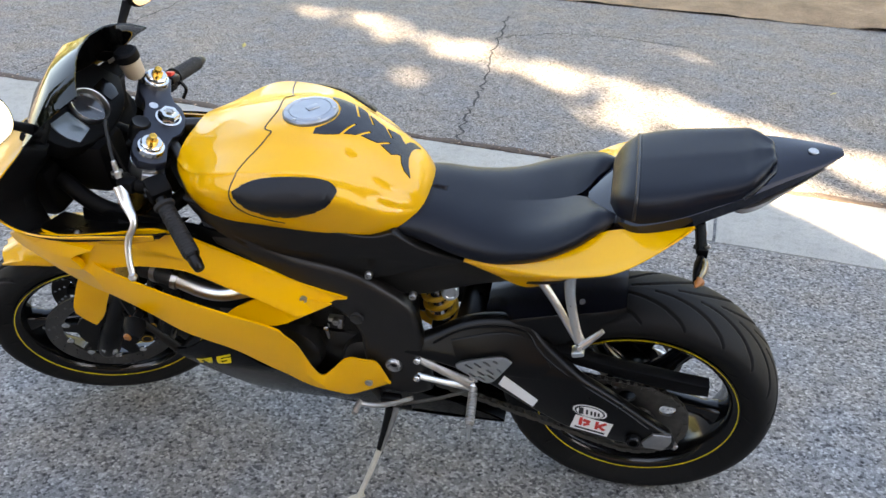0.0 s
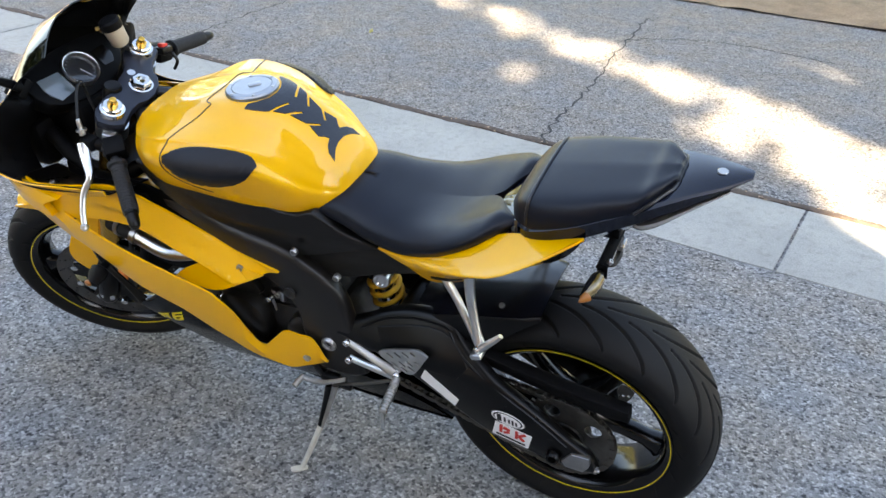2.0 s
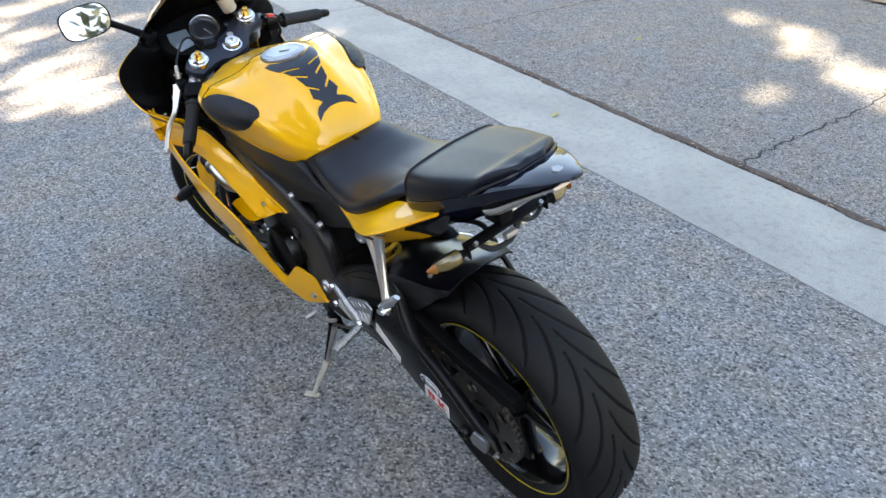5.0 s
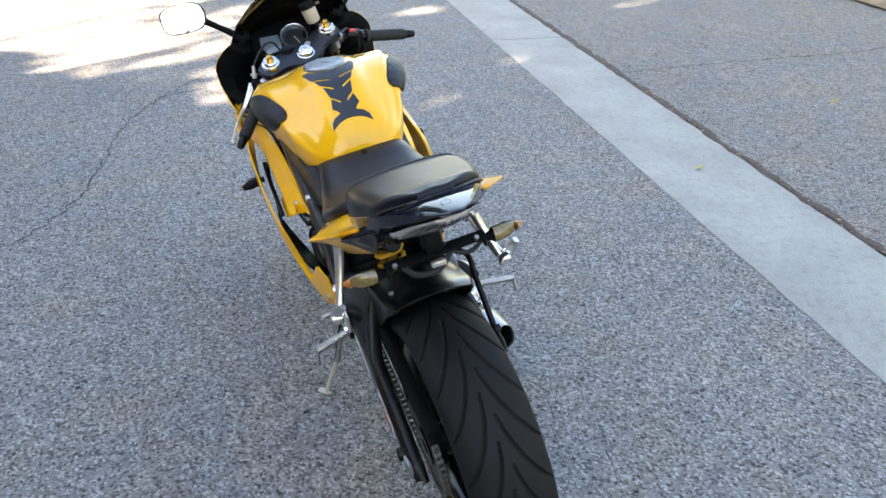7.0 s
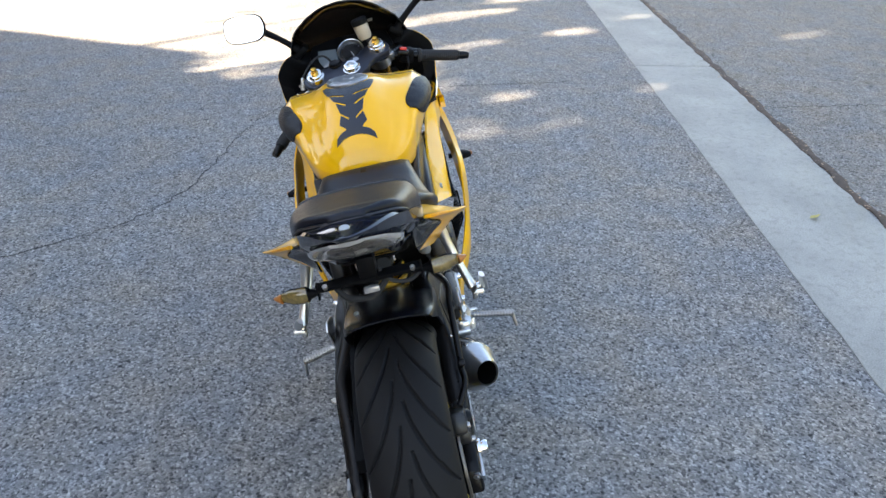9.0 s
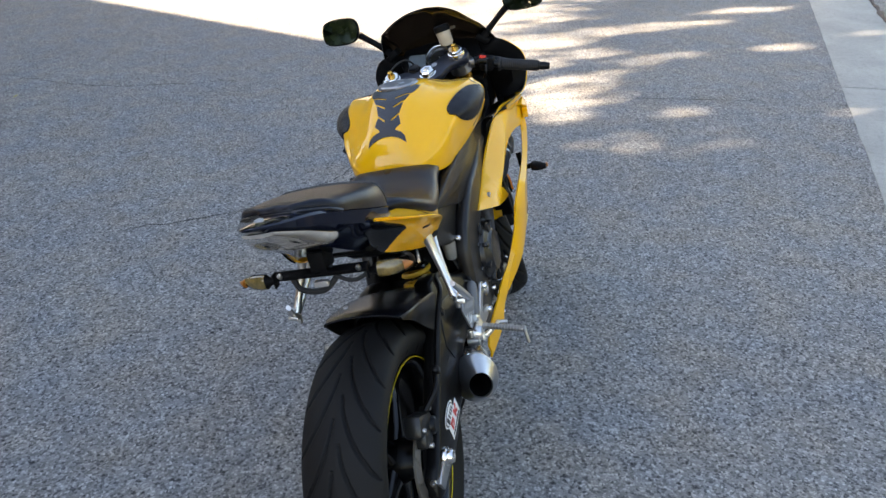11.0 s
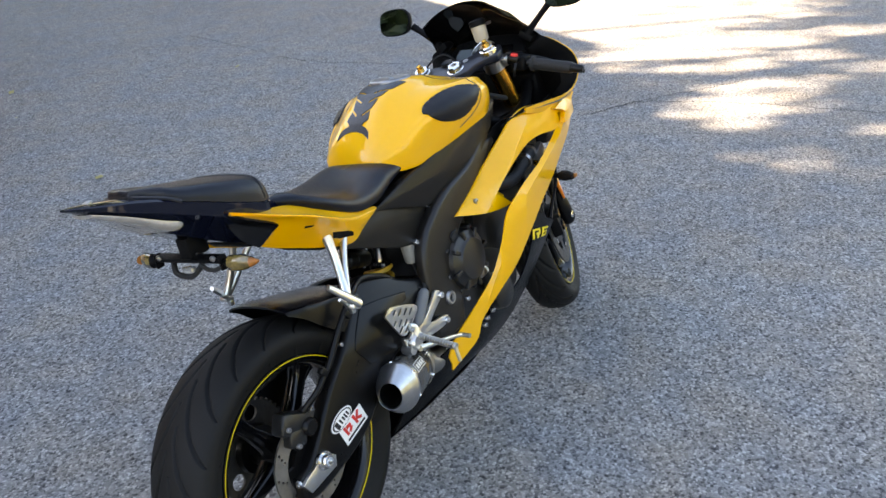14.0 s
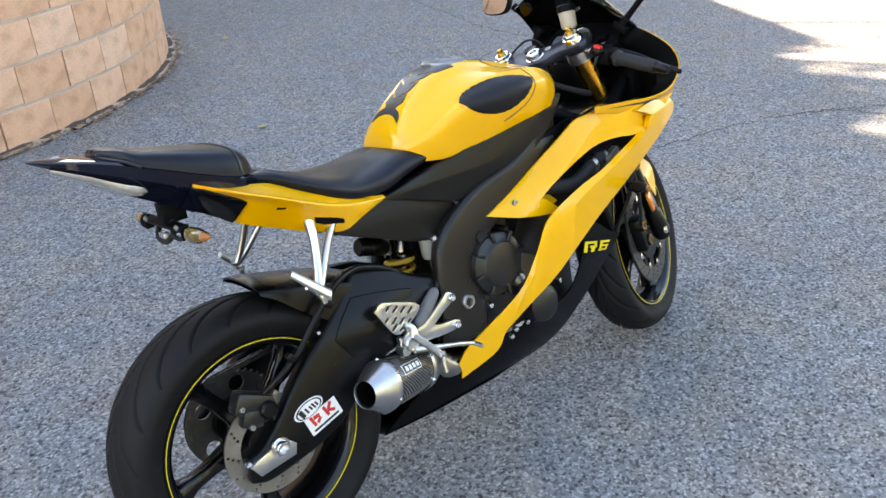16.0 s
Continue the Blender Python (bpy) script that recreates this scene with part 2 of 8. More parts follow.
def block_mat():
    """Pink slump blocks, each a little different."""
    m = mat("pink_block", (0.5, 0.33, 0.24), 0.9)
    n = Net(m)
    info = n.node("ShaderNodeObjectInfo")
    a = n.noise(9, 6).outputs["Fac"]
    b = n.noise(120, 4).outputs["Fac"]
    per = n.ramp(info.outputs["Random"], [(0.0, (0.66, 0.375, 0.235)), (0.5, (0.72, 0.42, 0.27)), (1.0, (0.74, 0.47, 0.33))])
    st = n.ramp(a, [(0.28, (0.72, 0.66, 0.6)), (0.5, (1, 1, 1)), (0.75, (1.12, 1.12, 1.12))])
    n.base(n.mix(n.mix(per, st, 0.8, "MULTIPLY"), n.ramp(b, [(0.3, (0.85, 0.85, 0.85)), (0.7, (1.08, 1.08, 1.08))]), 0.8, "MULTIPLY"))
    n.bump(n.math("ADD", a, b), 0.5, 0.006)
    return m


CONCRETE, DIRT, BLOCK = concrete_mat(), dirt_mat(), block_mat()
MORTAR = worn("grey_mortar", (0.46, 0.37, 0.29), 0.95, vary=0.2, scale=20, grain=0.6, grain_scale=200)
SEAM_DIRT = worn("dark_gutter_dirt", (0.075, 0.055, 0.042), 0.95, vary=0.5, scale=40, grain=0.8, grain_scale=150)
CRACK = worn("crack_filler", (0.03, 0.03, 0.03), 0.9, vary=0.3)
STUCCO = worn("house_stucco", (0.30, 0.26, 0.21), 0.95, vary=0.08, grain=0.5, grain_scale=120)
SHINGLE = worn("roof_shingle", (0.16, 0.13, 0.11), 0.9, vary=0.25, scale=6)
BARK = worn("bark", (0.13, 0.09, 0.06), 0.95, vary=0.35, scale=12, grain=0.8, grain_scale=60)


def leaf_mat(name, lo, hi):
    m = mat(name, lo, 0.55)
    n = Net(m)
    g = n.node("ShaderNodeNewGeometry")
    n.base(n.ramp(g.outputs["Random Per Island"], [(0.0, lo), (0.6, tuple((a + b) / 2 for a, b in zip(lo, hi))), (1.0, hi)]))
    return m


LEAF = leaf_mat("leaf_green", (0.03, 0.06, 0.014), (0.09, 0.13, 0.03))
# one shrub leaf twice: sunlight mixed into this colour, the next copy darkened
SUNLIT_SHRUB = leaf_mat("sunlit_shrub_leaf", (0.07, 0.09, 0.03), (0.20, 0.20, 0.08))
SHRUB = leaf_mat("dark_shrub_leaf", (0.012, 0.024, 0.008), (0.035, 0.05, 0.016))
DRY_LEAF = leaf_mat("dry_leaf", (0.07, 0.04, 0.025), (0.42, 0.29, 0.18))

LEAF_FALLEN = leaf_mat("fallen_leaf", (0.20, 0.17, 0.05), (0.40, 0.34, 0.10))

# ---------------------------------------------------------------- mesh helpers
def part(name, bm, material, parent=None, label="", m=None, sharp=38, smooth=True):
    """Links a bmesh as one mesh object under its thing or part."""
    bmesh.ops.recalc_face_normals(bm, faces=bm.faces)
    me = bpy.data.meshes.new(name)
    bm.to_mesh(me)
    bm.free()
    if smooth:
        me.polygons.foreach_set("use_smooth", [True] * len(me.polygons))
        me.set_sharp_from_angle(angle=radians(sharp))
    me.materials.append(material)
    ob = new(name, me)
    if parent:
        ob.parent = parent
    if m is not None:
        ob.matrix_basis = m
    if label:
        ob["label"] = label
    return ob


def spline(pts, n=6, closed=False):
    """Catmull-Rom through pts."""
    p = [Vector(q) for q in pts]
    out = []
    k = len(p)
    for i in range(k if closed else k - 1):
        a, b, c, d = (p[(i + j) % k] if closed else p[min(max(i + j, 0), k - 1)] for j in (-1, 0, 1, 2))
        for s in range(n):
            t = s / n
            out.append(0.5 * ((2 * b) + (c - a) * t + (2 * a - 5 * b + 4 * c - d) * t * t + (3 * b - a - 3 * c + d) * t ** 3))
    if not closed:
        out.append(p[-1])
    return out


def sheet(bm, rows, close_u=False, close_v=False):
    """Quads over a grid of points, row by row."""
    vs = [[bm.verts.new(q) for q in r] for r in rows]
    nu, nv = len(vs), len(vs[0])
    for i in range(nu if close_u else nu - 1):
        for j in range(nv if close_v else nv - 1):
            q = [vs[i][j], vs[(i + 1) % nu][j], vs[(i + 1) % nu][(j + 1) % nv], vs[i][(j + 1) % nv]]
            if len({v.co.to_tuple(6) for v in q}) >= 3:
                u = []
                for v in q:
                    if v not in u:
                        u.append(v)
                try:
                    bm.faces.new(u)
                except ValueError:
                    pass
    return vs


def tube(bm, pts, r, n=10, smooth=5, caps=True, flat=1.0, closed=False):
    """A round bar along a smoothed line; r is one radius or one for each point."""
    rs = r if isinstance(r, (list, tuple)) else [r] * len(pts)
    line = spline([(*p, q) for p, q in zip([tuple(p) for p in pts], rs)], smooth, closed) if smooth > 1 else [Vector((*p, q)) for p, q in zip([tuple(p) for p in pts], rs)]
    c = [Vector(q[:3]) for q in line]
    rad = [q[3] for q in line]
    rings = []
    up = None
    for i, p in enumerate(c):
        a, b = (c[i - 1], c[(i + 1) % len(c)]) if closed else (c[max(i - 1, 0)], c[min(i + 1, len(c) - 1)])
        d = (b - a).normalized()
        if up is None:
            up = d.orthogonal().normalized()
        up = (up - d * up.dot(d)).normalized()
        side = d.cross(up)
        rings.append([p + (up * math.cos(2 * math.pi * k / n) * flat + side * math.sin(2 * math.pi * k / n)) * rad[i] for k in range(n)])
    vs = sheet(bm, rings, close_u=closed, close_v=True)
    if caps and not closed:
        bm.faces.new(vs[0][::-1])
        bm.faces.new(vs[-1])
    return bm


def lathe(bm, prof, n=32, m=None, close=False, start=0.0, turn=2 * math.pi):
    """Turns (radius, height) points about z; m places it."""
    full = turn > 6.28
    rings = []
    for k in range(n if full else n + 1):
        a = start + turn * k / n
        rings.append([Vector((r * math.cos(a), r * math.sin(a), h)) for r, h in prof])
    if m is not None:
        rings = [[m @ v for v in ring] for ring in rings]
    before = set(bm.verts)
    sheet(bm, rings, close_u=full, close_v=close)
    bmesh.ops.remove_doubles(bm, verts=[v for v in bm.verts if v not in before], dist=1e-5)
    return bm


def block(bm, sx, sy, sz, m=None, bevel=0.0, taper=1.0, seg=2):
    """A box with rounded edges; taper narrows its top."""
    r = bmesh.ops.create_cube(bm, size=1.0)
    vs = r["verts"]
    for v in vs:
        k = taper if v.co.z > 0 else 1.0
        v.co = Vector((v.co.x * sx * k, v.co.y * sy * k, v.co.z * sz))
    if bevel:
        es = list({e for v in vs for e in v.link_edges})
        got = bmesh.ops.bevel(bm, geom=es, offset=bevel, segments=seg, affect="EDGES", profile=0.5)
        vs = list({v for f in got["faces"] for v in f.verts} | {v for v in vs if v.is_valid})
    if m is not None:
        bmesh.ops.transform(bm, matrix=m, verts=vs)
    return bm


def chaikin(pts, times=2, corner=48):
    """Rounds the gentle bends of an outline and keeps its sharp corners."""
    p = [Vector(q) for q in pts]
    for _ in range(times):
        out = []
        for i, b in enumerate(p):
            a, c = p[i - 1], p[(i + 1) % len(p)]
            u, v = (b - a), (c - b)
            ang = abs(u.angle(v, 0)) if u.length > 1e-9 and v.length > 1e-9 else 0
            if math.degrees(ang) > corner:
                out.append(b)
            else:
                out += [b * 0.75 + a * 0.25, b * 0.75 + c * 0.25]
        p = out
    return p


def skin(bm, outline, lift, thick, step=0.03, side=1, rounds=2):
    """A body panel: an outline in side view (x, z), lifted to y = side * lift(x, z), with its thickness inwards."""
    pts = chaikin([(x, z) for x, z in outline], rounds)
    f = bm.faces.new([bm.verts.new((q[0], 0, q[1])) for q in pts])
    f.normal_update()
    bmesh.ops.triangulate(bm, faces=[f], ngon_method="EAR_CLIP")
    xs, zs = [q[0] for q in pts], [q[1] for q in pts]
    for lo, hi, ax in ((min(xs), max(xs), 0), (min(zs), max(zs), 2)):
        k = int((hi - lo) / step)
        for i in range(1, k + 1):
            co = [0, 0, 0]
            co[ax] = lo + (hi - lo) * i / (k + 1) + 0.0003
            no = [0, 0, 0]
            no[ax] = 1
            bmesh.ops.bisect_plane(bm, geom=bm.verts[:] + bm.edges[:] + bm.faces[:], plane_co=co, plane_no=no, dist=1e-6)
    bmesh.ops.remove_doubles(bm, verts=bm.verts, dist=2e-4)
    top = bm.faces[:]
    inner = {}
    rim = [e for e in bm.edges if e.is_boundary]
    for v in bm.verts[:]:
        y = lift(v.co.x, v.co.z)
        inner[v] = bm.verts.new((v.co.x, side * (y - thick), v.co.z))
        v.co.y = side * y
    for fc in top:
        bm.faces.new([inner[v] for v in fc.verts][::-1])
    for e in rim:
        a, b = e.verts
        bm.faces.new((a, b, inner[b], inner[a]))
    return bm


def plate(bm, outline, thick, m=None, holes=(), bevel=0.0, rounds=1):
    """A flat plate in its own x, y with holes through it; its thickness is along z."""
    cu = bpy.data.curves.new("outline", "CURVE")
    cu.dimensions, cu.fill_mode, cu.extrude, cu.bevel_depth, cu.bevel_resolution = "2D", "BOTH", thick / 2 - bevel, bevel, 3 if bevel > 0.01 else 1
    for loop in (outline, *holes):
        pts = chaikin(loop, rounds) if rounds else [Vector(q) for q in loop]
        s = cu.splines.new("POLY")
        s.points.add(len(pts) - 1)
        for sp, q in zip(s.points, pts):
            sp.co = (q[0], q[1], 0, 1)
        s.use_cyclic_u = True
    return curve_into(bm, cu, m)


def slab(bm, outline, lift, thick, bevel, side=1, rounds=2):
    """A thick flat part with rounded edges: an outline in side view (x, z) whose outer face lies at y = side * lift(x, z)."""
    n0 = len(bm.verts)
    plate(bm, outline, thick, None, (), bevel, rounds)
    bm.verts.ensure_lookup_table()
    for v in bm.verts[n0:]:
        x, z, h = v.co
        v.co = (x, side * (lift(x, z) - thick / 2 + h), z)
    return bm


def curve_into(bm, cu, m=None):
    ob = bpy.data.objects.new("outline", cu)
    me = ob.to_mesh()
    n0 = len(bm.verts)
    bm.from_mesh(me)
    ob.to_mesh_clear()
    bpy.data.objects.remove(ob)
    bpy.data.curves.remove(cu)
    bm.verts.ensure_lookup_table()
    vs = bm.verts[n0:]
    bmesh.ops.remove_doubles(bm, verts=vs, dist=1e-5)
    bm.verts.ensure_lookup_table()
    if m is not None:
        bmesh.ops.transform(bm, matrix=m, verts=bm.verts[n0:])
    return bm


def disc_pts(rx, ry, n=24, cx=0.0, cy=0.0, a0=0.0):
    return [(cx + rx * math.cos(a0 + 2 * math.pi * k / n), cy + ry * math.sin(a0 + 2 * math.pi * k / n)) for k in range(n)]


def along(a, b, up=(0, 0, 1)):
    """A place at a whose z points to b."""
    d = (Vector(b) - Vector(a)).normalized()
    return Matrix.Translation(a) @ d.to_track_quat("Z", "Y").to_matrix().to_4x4()


def rod(bm, a, b, r, n=12, r2=None):
    return tube(bm, [a, b], [r, r2 if r2 else r], n, 1)


def bolt(name, at, axis, r, h, material, parent, label="", hex_hole=True):
    """A socket-head bolt whose head stands h proud at `at`."""
    bm = bmesh.new()
    a = Vector(at)
    m = along(a, a + Vector(axis))
    prof = [(0.0, -0.004), (r, -0.004), (r, h * 0.7), (r * 0.85, h), (r * 0.5, h), (r * 0.45, h * 0.4), (0.0, h * 0.4)]
    lathe(bm, prof, 12, m)
    return part(name, bm, material, parent, label)

# ---------------------------------------------------------------- ground
def quad_grid(x0, x1, y0, y1, nx, ny, fn=None):
    bm = bmesh.new()
    rows = []
    for i in range(nx + 1):
        x = x0 + (x1 - x0) * i / nx
        rows.append([(x, y0 + (y1 - y0) * j / ny, fn(x, y0 + (y1 - y0) * j / ny) if fn else 0.0) for j in range(ny + 1)])
    sheet(bm, rows)
    return bm


tagged(part("ground", quad_grid(-400, 400, -400, 400, 40, 40), ASPHALT, smooth=False), "weathered grey chip asphalt driveway running on to the horizon", "ground", kind="structure")

# the concrete gutter runs along G from GUTTER_AT, the street lies beyond it
GUTTER_AT = Vector((0.0, 3.14, 0.0))
GUT_TURN = math.atan2(-0.309, 1.0)
GUT = Matrix.Translation(GUTTER_AT) @ Matrix.Rotation(GUT_TURN, 4, "Z")
GUT_W = 0.56


def strip(x0, x1, y0, y1, n, wob, zt, seed):
    """A long slab with slightly ragged edges, its top at zt."""
    rnd = random.Random(seed)
    bm = bmesh.new()
    rows = []
    for i in range(n + 1):
        x = x0 + (x1 - x0) * i / n
        a, b = y0 + rnd.uniform(-wob, wob), y1 + rnd.uniform(-wob, wob)
        rows.append([(x, a, -0.05), (x, a, zt - 0.003), (x, a + 0.006, zt), (x, b - 0.006, zt), (x, b, zt - 0.003), (x, b, -0.05)])
    sheet(bm, rows)
    return bm


gutter = tagged(new("gutter"), "pale concrete ribbon gutter with cracked joints, beside the driveway", "gutter", kind="structure")
gutter.matrix_world = GUT
cuts = [-30.0, -13.4, -8.55, -3.73, 1.09, 5.9, 10.7, 30.0]
for i, (a, b) in enumerate(zip(cuts, cuts[1:])):
    part("slab", strip(a + 0.006, b - 0.006, 0.0, GUT_W, max(8, int((b - a) / 0.12)), 0.004, 0.006, 10 + i), CONCRETE, gutter, sharp=60)
tagged(part("road", strip(-40, 40, GUT_W + 0.02, 4.05, 260, 0.012, 0.010, 5), ROAD, m=GUT, sharp=60), "worn street asphalt beyond the gutter, flecked with stone", "road", kind="structure")
tagged(part("dirt_seam", strip(-40, 40, GUT_W - 0.002, GUT_W + 0.045, 900, 0.016, 0.0105, 6), SEAM_DIRT, m=GUT, sharp=60), "dark dirt-filled seam between gutter and street", "seam", kind="structure")


def verge(x, y):
    return 0.012 + 0.05 * max(0.0, min(1.0, (y - 3.6) / 0.5)) + 0.02 * noise.noise(Vector((x * 2.5, y * 2.5, 0))) + 0.012 * noise.noise(Vector((x * 9, y * 9, 3)))


tagged(part("verge", quad_grid(-14, 14, 3.72, 9.0, 190, 60, verge), DIRT, m=GUT), "dry brown dirt verge beyond the street", "ground", kind="structure")


def crack(points, width, seed):
    """A thin wandering crack on the ground."""
    rnd = random.Random(seed)
    line = spline(points, 14)
    bm = bmesh.new()
    rows = []
    for i, p in enumerate(line):
        a, b = line[max(i - 1, 0)], line[min(i + 1, len(line) - 1)]
        d = (b - a).normalized()
        s = Vector((-d.y, d.x, 0))
        q = p + s * rnd.uniform(-0.018, 0.018)
        w = width * rnd.uniform(0.3, 1.0)
        rows.append([q - s * w + Vector((0, 0, 0.002)), q + Vector((0, 0, 0.0035)), q + s * w + Vector((0, 0, 0.002))])
    sheet(bm, rows)
    return bm


for i, (line, width) in enumerate((([(-3.9, 2.3, 0), (-3.5, 1.92, 0), (-3.2, 1.62, 0), (-2.83, 1.40, 0), (-2.3, 1.18, 0), (-1.9, 0.98, 0), (-1.6, 0.62, 0), (-1.45, 0.2, 0)], 0.004), ([(-3.2, 1.62, 0), (-3.35, 1.85, 0), (-3.4, 2.6, 0), (-3.3, 3.6, 0)], 0.003), ([(-4.6, -2.5, 0), (-4.2, -1.6, 0), (-3.9, -0.8, 0), (-4.0, 0.1, 0)], 0.003))):
    tagged(part("crack", crack(line, width, 20 + i), CRACK), "hairline crack wandering over the asphalt", "crack", "asphalt cracks", kind="structure")
for i, (line, width) in enumerate((([(0.06, 3.70, 0.010), (0.10, 4.1, 0.010), (0.21, 4.65, 0.010), (0.30, 5.4, 0.010), (0.43, 6.2, 0.010)], 0.008), ([(-2.40, 4.55, 0.010), (-2.32, 5.0, 0.010), (-2.22, 5.5, 0.010), (-2.04, 6.35, 0.010), (-2.0, 6.9, 0.010)], 0.007), ([(0.30, 5.6, 0.010), (0.9, 5.75, 0.010), (1.6, 5.5, 0.010)], 0.004))):
    tagged(part("crack", crack(line, width, 30 + i), CRACK), "dark crack across the street asphalt", "crack", "asphalt cracks", kind="structure")

# ---------------------------------------------------------------- block wall on a curve
WALL_C, WALL_R = Vector((-0.023, -4.297)), 2.696
COURSE, LONG, JOINT = 0.217, 0.332, 0.007
wall = tagged(new("retaining_wall"), "curved retaining wall of pink slump blocks with grey mortar", "wall", kind="structure")


def arc(bm, a0, a1, r0, r1, z0, z1, n, wob=None, bev=0.0):
    """A piece of a curved wall between two angles, radii and heights."""
    rows = []
    for i in range(n + 1):
        a = a0 + (a1 - a0) * i / n
        sec = [(r0, z0), (r1 - bev, z0), (r1, z0 + bev), (r1, z1 - bev), (r1 - bev, z1), (r0, z1)]
        if 0 < i < n or not bev:
            pass
        else:
            sec = [(r, z) if r == r0 else (r - bev, z) for r, z in sec]
        rows.append([(WALL_C.x + r * math.cos(a), WALL_C.y + r * math.sin(a), z) for r, z in sec])
    vs = sheet(bm, rows, close_v=True)
    bm.faces.new(vs[0][::-1])
    bm.faces.new(vs[-1])
    return bm


A_END, A_BEGIN = radians(205), radians(30)
N_COURSE = 6
core = bmesh.new()
arc(core, A_BEGIN, A_END, WALL_R - 0.19, WALL_R - 0.022, -0.05, N_COURSE * COURSE, 120)
part("mortar_core", core, MORTAR, wall)
for c in range(1, N_COURSE):
    bed = bmesh.new()
    arc(bed, A_BEGIN, A_END, WALL_R - 0.05, WALL_R - 0.004, c * COURSE - 0.015, c * COURSE, 120)
    part("bed_joint", bed, MORTAR, wall, "pale smeared mortar bed")
foot = bmesh.new()
arc(foot, A_BEGIN, A_END, WALL_R - 0.1, WALL_R + 0.055, -0.05, 0.010, 120)
part("footing", foot, MORTAR, wall)
da = LONG / WALL_R
rnd = random.Random(4)
shapes = []
for k in range(5):
    bm = bmesh.new()
    half = (LONG - JOINT) / 2 / WALL_R
    arc(bm, -half, half, WALL_R - 0.03, WALL_R + rnd.uniform(-0.001, 0.004), -0.003, -0.003 + COURSE - 0.012, 5, bev=0.005)
    bmesh.ops.translate(bm, verts=bm.verts, vec=(-WALL_C.x, -WALL_C.y, 0))
    me = bpy.data.meshes.new("block")
    bmesh.ops.recalc_face_normals(bm, faces=bm.faces)
    bm.to_mesh(me)
    bm.free()
    me.polygons.foreach_set("use_smooth", [True] * len(me.polygons))
    me.set_sharp_from_angle(angle=radians(30))
    me.materials.append(BLOCK)
    shapes.append(me)
for c in range(N_COURSE):
    k = 0
    a = A_BEGIN + (radians(110.0 if c % 2 else 113.4) - A_BEGIN - da / 2) % da
    while a < A_END - da / 2:
        ob = new("block", shapes[rnd.randrange(5)])
        ob.parent = wall
        ob.matrix_basis = Matrix.Translation((WALL_C.x, WALL_C.y, c * COURSE + rnd.uniform(-0.002, 0.002))) @ Matrix.Rotation(a + rnd.uniform(-0.001, 0.001), 4, "Z")
        a += da
# garden soil held up by the wall
soil = bmesh.new()
lathe(soil, [(0.0, 1.24), (1.6, 1.24), (WALL_R - 0.18, 1.2)], 48, Matrix.Translation((WALL_C.x, WALL_C.y, 0)))
tagged(part("garden_soil", soil, DIRT), "dry soil filling the bed behind the block wall", "soil", kind="structure")


# ---------------------------------------------------------------- litter
def flakes(name, label, places, material, seed, m=None, size=(0.008, 0.022)):
    """Small curled leaf and bark flakes lying about."""
    rnd = random.Random(seed)
    co, fa = [], []
    for x, y, z in places:
        a = rnd.uniform(0, 2 * math.pi)
        ln, wd = rnd.uniform(*size), 0.0
        wd = ln * rnd.uniform(0.3, 0.7)
        u, v = Vector((math.cos(a), math.sin(a), rnd.uniform(-0.25, 0.25))), Vector((-math.sin(a), math.cos(a), rnd.uniform(-0.3, 0.3)))
        c = Vector((x, y, z + ln * 0.3))
        k = len(co)
        co += [c - u * ln, c - u * ln * 0.2 - v * wd, c + u * ln, c - u * ln * 0.1 + v * wd, c + Vector((0, 0, ln * rnd.uniform(-0.25, 0.3)))]
        fa += [(k, k + 1, k + 4), (k + 1, k + 2, k + 4), (k + 2, k + 3, k + 4), (k + 3, k, k + 4)]
    me = bpy.data.meshes.new(name)
    me.from_pydata([tuple(p) for p in co], [], fa)
    me.materials.append(material)
    ob = tagged(new(name, me), label, "litter", kind="stuff")
    if m is not None:
        ob.matrix_world = m
    return ob


rnd = random.Random(31)
spots = []
for _ in range(900):
    x = rnd.uniform(-9, 9)
    spots.append((x, GUT_W + 0.02 + rnd.gauss(0, 0.022) + 0.015 * noise.noise(Vector((x * 3, 0, 0))), 0.010))
flakes("seam_litter", "brown leaf crumbs caught in the gutter seam", spots, DRY_LEAF, 32, GUT, (0.004, 0.012))
spots = []
for _ in range(900):
    a = radians(rnd.uniform(94, 165))
    clump = 0.5 + 0.5 * noise.noise(Vector((math.degrees(a) * 0.35, 2.0, 0)))
    if rnd.random() > 0.35 + 0.65 * clump:
        continue
    r = WALL_R + 0.045 + abs(rnd.gauss(0, 0.030)) * (0.4 + clump)
    spots.append((WALL_C.x + r * math.cos(a), WALL_C.y + r * math.sin(a), 0.006))
flakes("leaf_litter", "dry brown and yellow leaves along the wall's foot", spots, DRY_LEAF, 33, None, (0.008, 0.026))
mound = bmesh.new()
rows = []
for i in range(181):
    a = radians(92 + 75 * i / 180)
    w = 0.060 + 0.045 * noise.noise(Vector((i * 0.11, 5, 0))) + 0.012 * noise.noise(Vector((i * 0.5, 9, 0)))
    h = 0.014 + 0.010 * noise.noise(Vector((i * 0.21, 7, 0)))
    rows.append([(WALL_C.x + (WALL_R - 0.02 + (w + 0.03) * f) * math.cos(a), WALL_C.y + (WALL_R - 0.02 + (w + 0.03) * f) * math.sin(a), z) for f, z in ((0, h), (0.35, h + 0.004 * noise.noise(Vector((i, 1, 0)))), (0.7, h * 0.6 + 0.004 * noise.noise(Vector((i, 2, 0)))), (1.0, -0.004))])
sheet(mound, rows)
